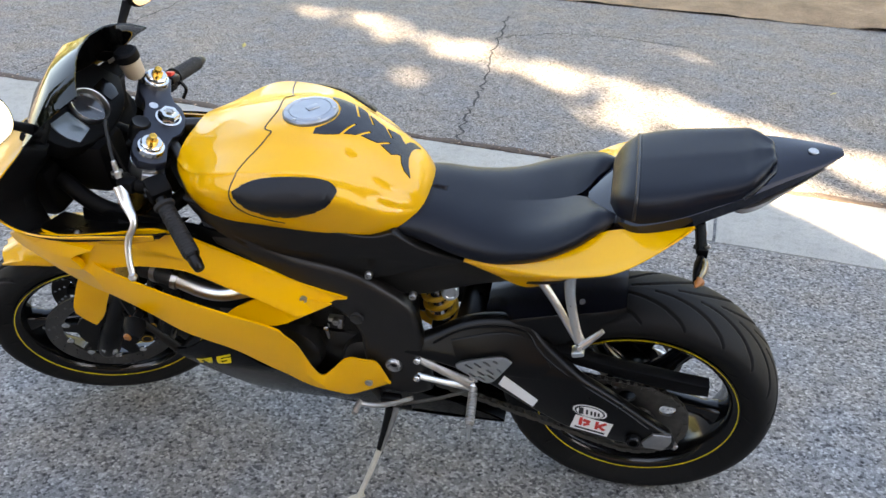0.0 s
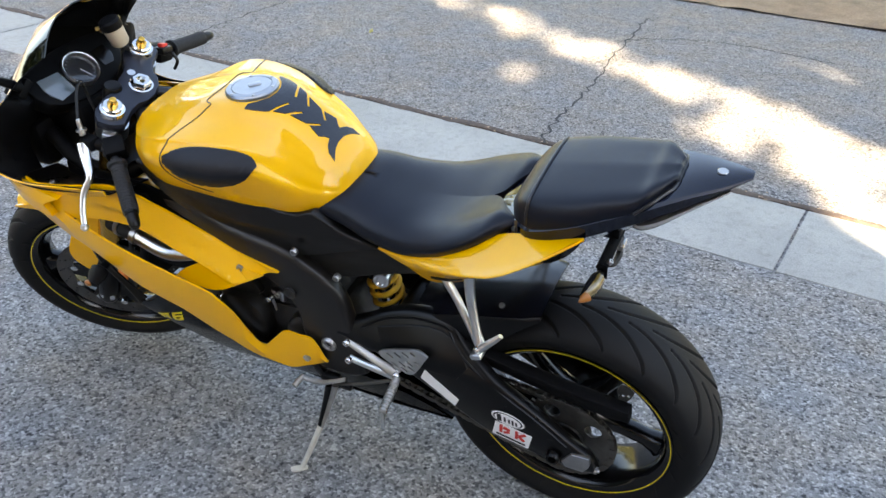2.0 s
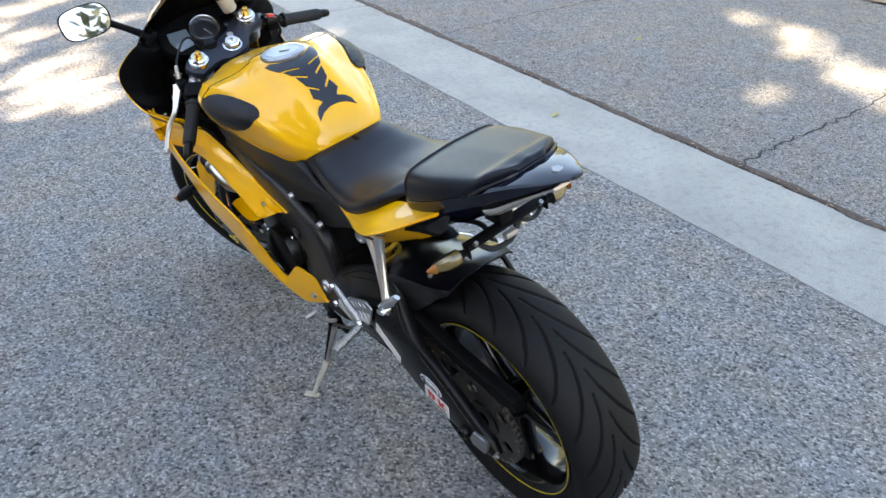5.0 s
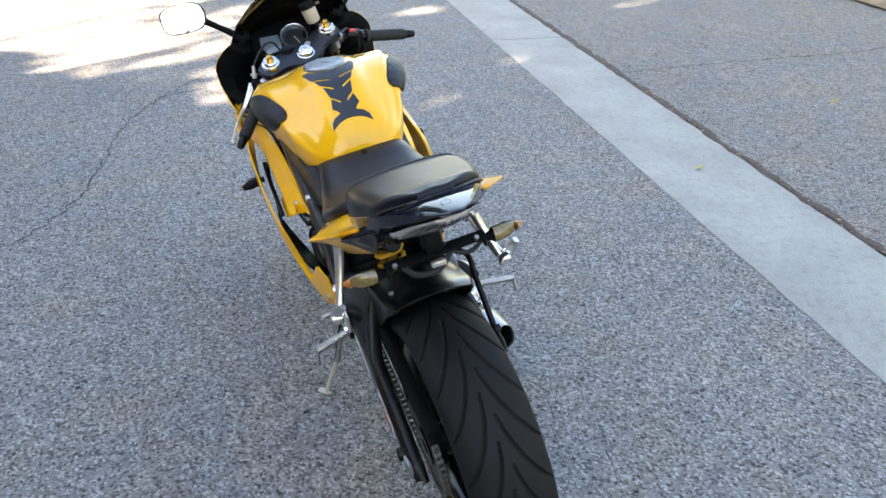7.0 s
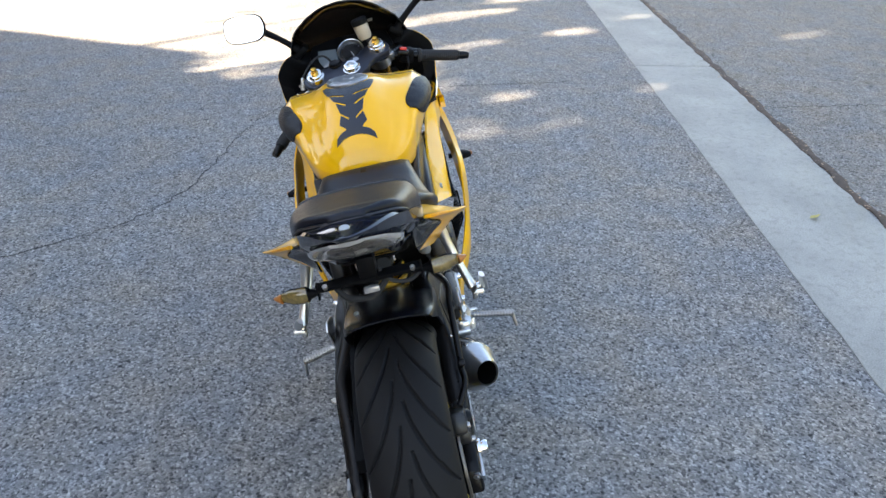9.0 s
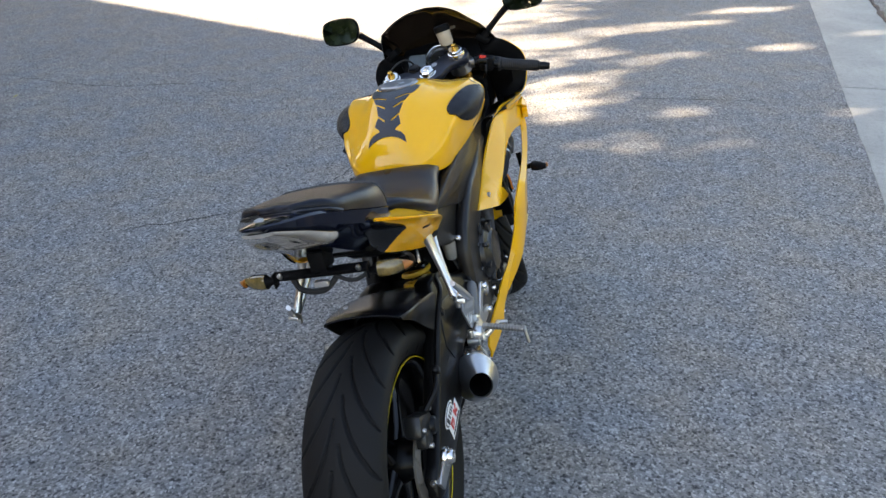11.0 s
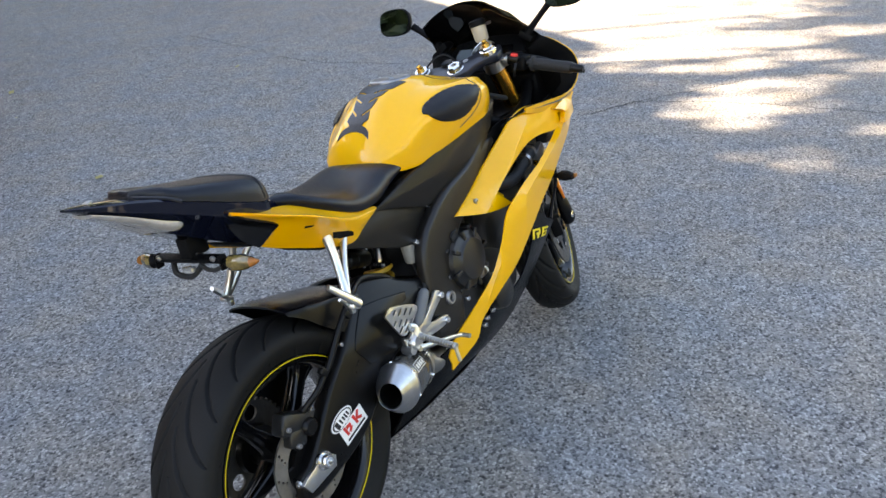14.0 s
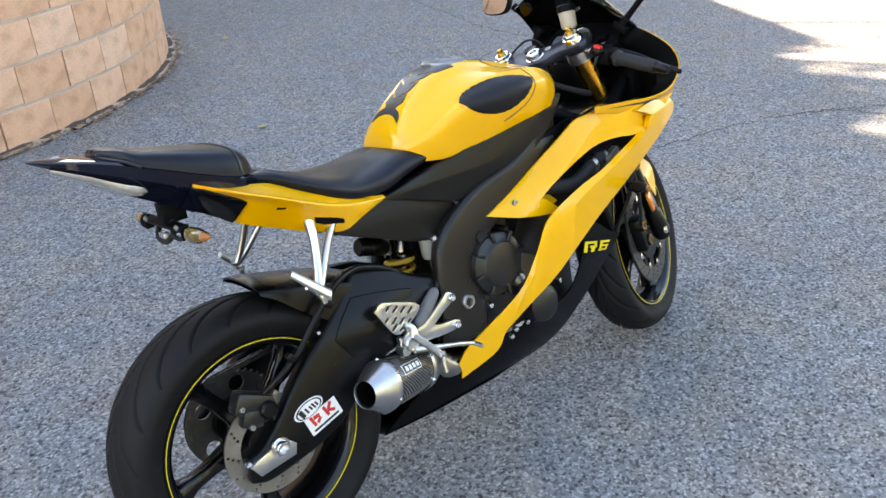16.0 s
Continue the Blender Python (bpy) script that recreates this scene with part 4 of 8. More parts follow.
PIL_ST = [(0.124, 0.872, 0.066, 0.856), (0.110, 0.894, 0.094, 0.852), (0.090, 0.910, 0.112, 0.856), (0.062, 0.919, 0.122, 0.861), (0.000, 0.933, 0.1215, 0.884), (-0.060, 0.946, 0.1085, 0.909), (-0.095, 0.954, 0.100, 0.923), (-0.115, 0.962, 0.086, 0.937), (-0.134, 0.965, 0.060, 0.946), (-0.146, 0.966, 0.038, 0.951), (-0.152, 0.960, 0.032, 0.952)]
PIL = [(x, [(0, z), (0.42 * w, z - 0.002), (0.74 * w, z - 0.10 * (z - zb)), (0.90 * w, z - 0.24 * (z - zb)), (0.98 * w, z - 0.56 * (z - zb)), (w, zb)]) for x, z, w, zb in PIL_ST]
bm = bmesh.new()
rows = loft(PIL, 5, 4)
vs = sheet(bm, rows)
bm.faces.new(vs[0])
bm.faces.new(vs[-1][::-1])
pillion = part("pillion_seat", bm, SEAT, bike, "black vinyl pillion pad with piped seams", sharp=60)
bm = bmesh.new()
sec = loft(PIL, 5, 4)[12]
tube(bm, [p + Vector((0, 0, 0.0008)) for p in sec[1:-1]], 0.0032, 8, 1)
part("piping", bm, INK, pillion)
bm = bmesh.new()
edge = [Vector((x - 0.003, w + 0.001, zb + 0.001)) for x, z, w, zb in PIL_ST[6:10]]
tube(bm, edge + [Vector((p.x, -p.y, p.z)) for p in edge[::-1]], 0.0034, 6, 3)
part("piping", bm, INK, pillion)

# ---- tail
TAIL = [
    (0.165, [(0.0, 0.822), (0.04, 0.822), (0.070, 0.815), (0.085, 0.80), (0.080, 0.78), (0.05, 0.765)]),
    (0.105, [(0.0, 0.857), (0.05, 0.856), (0.098, 0.851), (0.106, 0.845), (0.104, 0.815), (0.06, 0.765)]),
    (0.072, [(0.0, 0.864), (0.06, 0.863), (0.116, 0.860), (0.123, 0.854), (0.121, 0.824), (0.06, 0.770)]),
    (0.0, [(0.0, 0.892), (0.06, 0.891), (0.116, 0.887), (0.122, 0.882), (0.119, 0.852), (0.06, 0.800)]),
    (-0.060, [(0.0, 0.917), (0.05, 0.916), (0.103, 0.912), (0.109, 0.907), (0.106, 0.880), (0.05, 0.836)]),
    (-0.105, [(0.0, 0.935), (0.045, 0.934), (0.090, 0.930), (0.097, 0.925), (0.094, 0.901), (0.05, 0.862)]),
    (-0.140, [(0.0, 0.950), (0.04, 0.949), (0.076, 0.944), (0.083, 0.939), (0.080, 0.918), (0.04, 0.884)]),
    (-0.175, [(0.0, 0.960), (0.03, 0.959), (0.060, 0.954), (0.066, 0.950), (0.063, 0.932), (0.03, 0.908)]),
    (-0.220, [(0.0, 0.969), (0.02, 0.968), (0.038, 0.964), (0.042, 0.961), (0.039, 0.954), (0.02, 0.945)]),
    (-0.251, [(0.0, 0.974), (0.010, 0.973), (0.017, 0.972), (0.020, 0.970), (0.018, 0.967), (0.010, 0.964)]),
    (-0.261, [(0.0, 0.974), (0.005, 0.974), (0.009, 0.973), (0.010, 0.972), (0.009, 0.970), (0.005, 0.969)]),
]
bm = bmesh.new()
rows = loft(TAIL, 4, 1)
vs = sheet(bm, rows, close_v=True)
bm.faces.new(vs[0])
bm.faces.new(vs[-1][::-1])
tail = part("tail_cowl", bm, TAIL_GLOSS, bike, "gloss black pointed tail cowl", sharp=14)

# yellow side wings of the tail: from the seat's edge out to a ridge and back under, their rear end a black blade
WING = [
    [(0.388, 0.119, 0.722), (0.30, 0.136, 0.746), (0.22, 0.144, 0.780), (0.15, 0.120, 0.818), (0.10, 0.112, 0.834), (0.05, 0.120, 0.842), (0.0, 0.120, 0.858), (-0.024, 0.122, 0.869)],
    [(0.389, 0.121, 0.719), (0.30, 0.144, 0.738), (0.22, 0.168, 0.764), (0.15, 0.182, 0.796), (0.10, 0.180, 0.818), (0.05, 0.164, 0.838), (0.0, 0.138, 0.859), (-0.025, 0.124, 0.8695)],
    [(0.390, 0.123, 0.717), (0.30, 0.150, 0.731), (0.22, 0.180, 0.756), (0.15, 0.202, 0.788), (0.10, 0.208, 0.812), (0.05, 0.186, 0.833), (0.0, 0.150, 0.856), (-0.026, 0.126, 0.868)],
    [(0.389, 0.122, 0.715), (0.31, 0.143, 0.712), (0.23, 0.160, 0.724), (0.15, 0.178, 0.770), (0.10, 0.172, 0.792), (0.055, 0.146, 0.815), (0.010, 0.108, 0.836), (-0.020, 0.104, 0.862)],
    [(0.386, 0.120, 0.712), (0.32, 0.132, 0.698), (0.262, 0.138, 0.684), (0.19, 0.130, 0.705), (0.12, 0.112, 0.734), (0.06, 0.098, 0.762), (0.01, 0.092, 0.800), (-0.018, 0.094, 0.850)],
]
def on_blade(i, j):
    """Whether a cell of the wing's net, i rearwards and j outwards and under, is part of the black blade."""
    if i < 232 or j < 37:
        return False
    f = (i - 232) / 104
    return j > 54 - 17 * f ** 0.8 and (j <= 54 or i > 232 + (j - 54) * 1.2)


wings = {}
cols = [spline(c, 48) for c in WING]
grid = [[p for p in spline([c[i] for c in cols], 18)] for i in range(len(cols[0]))]
for sgn in (1, -1):
    for name, black in (("tail_wing", False), ("black_blade", True)):
        bm = bmesh.new()
        vs = [[bm.verts.new((p.x, sgn * p.y, p.z)) for p in r] for r in grid]
        for i in range(len(vs) - 1):
            for j in range(len(vs[0]) - 1):
                if on_blade(i, j) == black:
                    bm.faces.new((vs[i][j], vs[i + 1][j], vs[i + 1][j + 1], vs[i][j + 1]))
        bmesh.ops.delete(bm, geom=[v for v in bm.verts if not v.link_faces], context="VERTS")
        bmesh.ops.recalc_face_normals(bm, faces=bm.faces)
        bmesh.ops.solidify(bm, geom=bm.faces[:], thickness=0.004)
        if black:
            part(name, bm, BLACK_GLOSS, wings[sgn], "gloss black blade at the wing's rear end", sharp=40)
        else:
            wings[sgn] = part(name, bm, YELLOW, bike, "glossy yellow fin-shaped tail side panel", sharp=40)

# ---- fairing
def graph(table):
    """A smooth curve through (x, value) points, read off by x."""
    line = spline([(x, v, 0) for x, v in sorted(table)], 8)
    xs, vs = [p.x for p in line], [p.y for p in line]
    return lambda x: float(np.interp(x, xs, vs))


half_width = graph([(0.30, 0.12), (0.48, 0.142), (0.56, 0.157), (0.64, 0.170), (0.70, 0.200), (0.777, 0.228), (0.88, 0.238), (1.0, 0.232), (1.135, 0.222), (1.235, 0.212), (1.344, 0.186)])


def side_y(x, z):
    return half_width(x)


# the diagonal band: its upper edge, the ridge along it and its lower edge, each (x, y, z)
BAND_U = [(1.344, 0.188, 0.700), (1.240, 0.216, 0.724), (1.165, 0.222, 0.708), (1.130, 0.228, 0.672), (1.050, 0.238, 0.648), (0.960, 0.245, 0.622), (0.880, 0.247, 0.606), (0.800, 0.243, 0.578), (0.752, 0.237, 0.548), (0.722, 0.226, 0.490), (0.690, 0.198, 0.412)]
BAND_M = [(1.345, 0.191, 0.690), (1.240, 0.226, 0.690), (1.165, 0.240, 0.676), (1.120, 0.247, 0.660), (1.045, 0.254, 0.638), (0.960, 0.258, 0.612), (0.880, 0.259, 0.588), (0.805, 0.253, 0.548), (0.752, 0.242, 0.500), (0.715, 0.226, 0.445), (0.685, 0.203, 0.395)]
BAND_D = [(1.340, 0.188, 0.672), (1.240, 0.214, 0.636), (1.165, 0.226, 0.608), (1.110, 0.232, 0.585), (1.035, 0.240, 0.555), (0.950, 0.243, 0.518), (0.870, 0.243, 0.475), (0.795, 0.236, 0.425), (0.745, 0.226, 0.392), (0.705, 0.208, 0.362), (0.675, 0.190, 0.335)]
FOOT_R = ([(0.650, 0.176, 0.366), (0.592, 0.164, 0.334), (0.520, 0.148, 0.296), (0.487, 0.142, 0.262)], [(0.655, 0.184, 0.340), (0.605, 0.170, 0.305), (0.535, 0.155, 0.265), (0.490, 0.145, 0.240)], [(0.660, 0.180, 0.320), (0.622, 0.172, 0.296), (0.590, 0.164, 0.256), (0.488, 0.142, 0.223)])


# the left side is flatter and its foot is cut with a notch
LEFT_U = BAND_U[:3] + [(1.120, 0.236, 0.678), (1.042, 0.245, 0.656), (0.983, 0.247, 0.637), (0.924, 0.247, 0.619), (0.852, 0.247, 0.601), (0.764, 0.242, 0.574), (0.744, 0.238, 0.552), (0.722, 0.226, 0.508), (0.708, 0.207, 0.430), (0.692, 0.196, 0.390), (0.670, 0.188, 0.408), (0.637, 0.180, 0.440), (0.602, 0.171, 0.431), (0.573, 0.165, 0.421), (0.550, 0.158, 0.357)]
LEFT_D = BAND_D[:3] + [(1.110, 0.234, 0.596), (1.040, 0.241, 0.568), (0.975, 0.243, 0.530), (0.924, 0.243, 0.511), (0.860, 0.239, 0.486), (0.785, 0.230, 0.433), (0.758, 0.222, 0.408), (0.735, 0.213, 0.380), (0.712, 0.204, 0.357), (0.692, 0.197, 0.344), (0.668, 0.190, 0.332), (0.642, 0.180, 0.318), (0.605, 0.172, 0.330), (0.576, 0.165, 0.341), (0.549, 0.158, 0.352)]
LEFT_M = BAND_M[:3] + [tuple(0.5 * (a + b) + (0.006 if i == 1 else 0.0) for i, (a, b) in enumerate(zip(p, q))) for p, q in zip(LEFT_U[3:], LEFT_D[3:])]


UPPER = [(1.300, 0.738), (1.180, 0.752), (1.071, 0.765), (1.000, 0.775), (0.955, 0.756), (0.900, 0.718), (0.819, 0.674), (0.738, 0.634), (0.657, 0.600), (0.636, 0.594), (0.690, 0.576), (0.790, 0.552), (0.842, 0.550), (0.800, 0.588), (0.782, 0.598), (0.832, 0.626), (0.905, 0.653), (0.985, 0.680), (1.060, 0.680), (1.120, 0.668), (1.172, 0.676), (1.150, 0.712), (1.240, 0.712)]
upper_top = graph([(0.60, 0.58), (0.657, 0.600), (0.819, 0.674), (0.900, 0.718), (0.955, 0.756), (1.0, 0.775), (1.18, 0.752), (1.30, 0.738)])
upper_in = graph([(0.60, 0.160), (0.70, 0.160), (0.80, 0.163), (0.88, 0.172), (0.95, 0.188), (1.02, 0.210), (1.10, 0.227), (1.2, 0.234), (1.3, 0.224)])


# on the left the panel ends at the slot's rear corner, and a soft crease runs along it
UPPER_L = UPPER[:7] + [(0.738, 0.636), (0.690, 0.622), (0.650, 0.612), (0.630, 0.606), (0.628, 0.604), (0.650, 0.599), (0.684, 0.588), (0.742, 0.568), (0.750, 0.580), (0.772, 0.596), (0.849, 0.626), (0.905, 0.653), (0.962, 0.676)] + UPPER[18:]
crease = graph([(0.70, 0.632), (0.757, 0.639), (0.811, 0.650), (0.893, 0.686), (0.961, 0.712), (1.037, 0.724), (1.15, 0.728)])


def upper_y_left(x, z):
    d = z - crease(x)
    ends = max(0.0, min(1.0, (x - 0.74) / 0.08)) * max(0.0, min(1.0, (1.12 - x) / 0.08))
    return upper_y(x, z) - 0.007 * ends * (1.0 if d < -0.012 else max(0.0, -d / 0.012)) * max(0.35, min(1.0, 1.0 + (d + 0.012) / 0.06))


def upper_y(x, z):
    f = max(0.0, min(1.0, (upper_top(x) - z) / 0.06))
    k = max(0.0, min(1.0, (1.10 - x) / 0.28))
    return upper_in(x) + 0.040 * k * k * (3 - 2 * k) * min(1.0, f * 1.15)


HEAD = [(1.118, 0.733), (1.140, 0.738), (1.190, 0.743), (1.250, 0.742), (1.310, 0.722), (1.345, 0.700), (1.330, 0.684), (1.250, 0.684), (1.190, 0.684), (1.150, 0.682), (1.152, 0.696), (1.166, 0.710), (1.152, 0.720)]
head_out = graph([(1.10, 0.252), (1.17, 0.252), (1.22, 0.242), (1.28, 0.222), (1.35, 0.190)])


def head_y(x, z):
    return head_out(x) - 0.35 * max(0.0, z - 0.715)


for sgn, foot, band in ((1, ([], [], []), (LEFT_U, LEFT_M, LEFT_D)), (-1, FOOT_R, (BAND_U, BAND_M, BAND_D))):
    bm = bmesh.new()
    shell(bm, [[Vector((p.x, sgn * p.y, p.z)) for p in spline(c + f, 5)] for c, f in zip(band, foot)], 0.005)
    part("side_fairing_band", bm, YELLOW, bike, "glossy yellow diagonal side fairing", sharp=32)
    bm = bmesh.new()
    if sgn > 0:
        skin(bm, UPPER_L, upper_y_left, 0.006, 0.012, sgn)
    else:
        skin(bm, UPPER, upper_y, 0.006, 0.025, sgn)
    part("upper_side_fairing", bm, YELLOW, bike, "glossy yellow upper fairing round an air slot", sharp=50)
    # pointed head of the band, lapping over the upper panel
    bm = bmesh.new()
    skin(bm, HEAD, head_y, 0.016, 0.02, sgn, rounds=1)
    part("band_head", bm, YELLOW, bike, sharp=50)

RIM_C = [(0.985, 0.226, 0.774), (1.10, 0.236, 0.762), (1.20, 0.244, 0.752), (1.268, 0.250, 0.765), (1.300, 0.256, 0.812), (1.278, 0.250, 0.868), (1.232, 0.205, 0.922), (1.245, 0.150, 0.925), (1.285, 0.080, 0.905), (1.31, 0.0, 0.895)]
OUT_C = [(0.985, 0.224, 0.764), (1.10, 0.226, 0.735), (1.22, 0.215, 0.712), (1.32, 0.190, 0.705), (1.355, 0.185, 0.742), (1.362, 0.165, 0.795), (1.350, 0.125, 0.828), (1.375, 0.090, 0.830), (1.41, 0.050, 0.824), (1.43, 0.0, 0.820)]
LOW_C = [(0.985, 0.222, 0.760), (1.10, 0.220, 0.728), (1.22, 0.208, 0.704), (1.34, 0.160, 0.690), (1.42, 0.120, 0.690), (1.46, 0.100, 0.735), (1.48, 0.080, 0.760), (1.49, 0.060, 0.765), (1.50, 0.030, 0.765), (1.505, 0.0, 0.765)]
IN_C = [(0.93, 0.168, 0.742), (1.08, 0.180, 0.716), (1.18, 0.195, 0.700), (1.240, 0.205, 0.715), (1.262, 0.210, 0.785), (1.250, 0.205, 0.850), (1.215, 0.165, 0.895), (1.230, 0.115, 0.895), (1.262, 0.060, 0.880), (1.280, 0.0, 0.872)]
IN2_C = [(0.93, 0.160, 0.700), (1.08, 0.160, 0.660), (1.18, 0.150, 0.640), (1.250, 0.150, 0.660), (1.290, 0.140, 0.740), (1.290, 0.130, 0.800), (1.270, 0.110, 0.830), (1.270, 0.080, 0.840), (1.290, 0.050, 0.840), (1.300, 0.0, 0.840)]


def lane(lines, n=5):
    """Rows over several long lines, left half and its mirror."""
    cols = [spline(c, n) for c in lines]
    cols = [c + [Vector((p.x, -p.y, p.z)) for p in c[-2::-1]] for c in cols]
    return cols


bm = bmesh.new()
shell(bm, lane([RIM_C, OUT_C, LOW_C]), 0.004)
nose = part("nose_cowl", bm, YELLOW, bike, "glossy yellow nose fairing open to the cockpit", sharp=60)
bm = bmesh.new()
shell(bm, lane([[(a[0] - 0.002, a[1] - 0.003, a[2] + 0.001) for a in RIM_C], IN_C, IN2_C]), 0.003)
part("cockpit_liner", bm, BLACK_MATT, bike, "matt black inner fairing panel", sharp=60)

SHELF_OUT = [(0.975, 0.221, 0.770), (1.08, 0.231, 0.757), (1.18, 0.238, 0.746), (1.255, 0.240, 0.752)]
SHELF_IN = [(0.965, 0.120, 0.742), (1.07, 0.118, 0.722), (1.17, 0.116, 0.704), (1.265, 0.110, 0.706)]
for sgn in (1, -1):
    bm = bmesh.new()
    shell(bm, [[Vector((p.x, sgn * p.y, p.z)) for p in spline(c, 5)] for c in (SHELF_OUT, SHELF_IN)], 0.004)
    shelf = part("inner_shelf", bm, BLACK_SATIN, bike, "satin black shelf inside the fairing", sharp=60)
    bolt("shelf_screw", (1.17, sgn * 0.205, 0.739), (0, 0, 1), 0.006, 0.003, STEEL, shelf)

# windscreen
SCREEN = [
    [(1.232, 0.190, 0.925), (1.255, 0.150, 0.925), (1.29, 0.08, 0.912), (1.315, 0, 0.905)],
    [(1.195, 0.176, 0.962), (1.225, 0.138, 0.975), (1.255, 0.072, 0.982), (1.27, 0, 0.985)],
    [(1.150, 0.160, 0.998), (1.180, 0.120, 1.020), (1.205, 0.062, 1.038), (1.215, 0, 1.045)],
    [(1.113, 0.141, 1.023), (1.130, 0.102, 1.049), (1.146, 0.053, 1.067), (1.151, 0, 1.073)],
]
bm = bmesh.new()
shell(bm, lane(SCREEN, 6), 0.003)
part("windscreen", bm, SMOKE, bike, "dark smoked double-bubble windscreen", sharp=60)

# ---- frame, covers, engine
SPAR = [(0.955, 0.835), (0.925, 0.812), (0.898, 0.770), (0.774, 0.690), (0.700, 0.672), (0.640, 0.660), (0.575, 0.628), (0.500, 0.575), (0.485, 0.464), (0.470, 0.340), (0.500, 0.320), (0.575, 0.325), (0.598, 0.425), (0.594, 0.487), (0.620, 0.546), (0.680, 0.590), (0.760, 0.650), (0.860, 0.700), (0.945, 0.745), (1.02, 0.80), (1.02, 0.86)]


def spar_y(x, z):
    return 0.150 - 0.9 * max(0, x - 0.90) + 0.03 * max(0.0, min(x, 0.72) - 0.5)


COVER = [(0.935, 0.815), (0.850, 0.800), (0.767, 0.790), (0.660, 0.768), (0.576, 0.752), (0.530, 0.770), (0.500, 0.748), (0.470, 0.729), (0.395, 0.712), (0.480, 0.685), (0.572, 0.652), (0.640, 0.650), (0.780, 0.680), (0.905, 0.762)]
SUB = [(0.410, 0.715), (0.500, 0.690), (0.600, 0.655), (0.600, 0.628), (0.540, 0.600), (0.483, 0.585), (0.440, 0.596), (0.350, 0.636), (0.255, 0.676), (0.320, 0.700)]
SUB_L = SUB[:4] + [(0.540, 0.606), (0.492, 0.604), (0.453, 0.618), (0.414, 0.637), (0.350, 0.662), (0.268, 0.686), (0.320, 0.704)]
COVER_R = COVER[:2] + [(0.767, 0.787), (0.660, 0.766), (0.582, 0.748), (0.540, 0.744), (0.500, 0.735)] + COVER[7:]
for sgn in (1, -1):
    bm = bmesh.new()
    slab(bm, SPAR, spar_y, 0.04, 0.014, sgn)
    part("frame_spar", bm, FRAME_BLACK, bike, "satin black twin-spar frame beam", sharp=50)
    bm = bmesh.new()
    slab(bm, COVER if sgn > 0 else COVER_R, lambda x, z: 0.122 + 0.036 * max(0, min(1, (x - 0.42) / 0.42)), 0.03, 0.004, sgn)
    part("tank_side_cover", bm, CARBON, bike, "black carbon-patterned cover below the tank", sharp=50)
    bm = bmesh.new()
    slab(bm, SUB_L if sgn > 0 else SUB, lambda x, z: 0.118, 0.02, 0.004, sgn)
    part("subframe_cover", bm, SUB_PLASTIC, bike, "brownish black subframe cover", sharp=50)

# ---- steering: forks, clamps, bars
def S(x, y, z):
    """A point of the steering's own frame: ahead, left, up along the steering axis from the stem nut."""
    return STEER @ Vector((x, y, z))


steering = new("front_fork")
steering.parent, steering.matrix_basis = bike, STEER
bm = bmesh.new()
plate(bm, [(-0.030, 0.030), (0.000, 0.062), (0.002, 0.125), (0.020, 0.137), (0.048, 0.135), (0.062, 0.112), (0.058, 0.070), (0.042, 0.040), (0.046, 0.0), (0.042, -0.040), (0.058, -0.070), (0.062, -0.112), (0.048, -0.135), (0.020, -0.137), (0.002, -0.125), (0.000, -0.062), (-0.030, -0.030)], 0.022, Matrix.Translation((0, 0, -0.021)), bevel=0.004)
top_clamp = part("top_clamp", bm, worn("dark_blue_anodised", (0.015, 0.018, 0.028), 0.35, 0.3), steering, "dark anodised upper triple clamp")
bm = bmesh.new()
lathe(bm, [(0.026, -0.012), (0.026, -0.007), (0.022, -0.006)], 24)
lathe(bm, [(0.022, -0.008), (0.022, 0.004), (0.019, 0.007), (0.012, 0.007), (0.011, -0.004), (0.0, -0.004)], 6)
part("stem_nut", bm, CHROME, steering, "polished steel hexagon stem nut")
bm = bmesh.new()
lathe(bm, [(0.0, -0.009), (0.009, -0.009), (0.009, -0.0095)], 16, Matrix.Translation((0.030, -0.030, 0)))
part("badge", bm, ALU, top_clamp)
bm = bmesh.new()
plate(bm, [(-0.02, 0.03), (0.0, 0.13), (0.06, 0.13), (0.055, 0.0), (0.06, -0.13), (0.0, -0.13), (-0.02, -0.03)], 0.035, Matrix.Translation((0, 0, -0.215)), bevel=0.005)
part("lower_clamp", bm, BLACK_SATIN, steering)
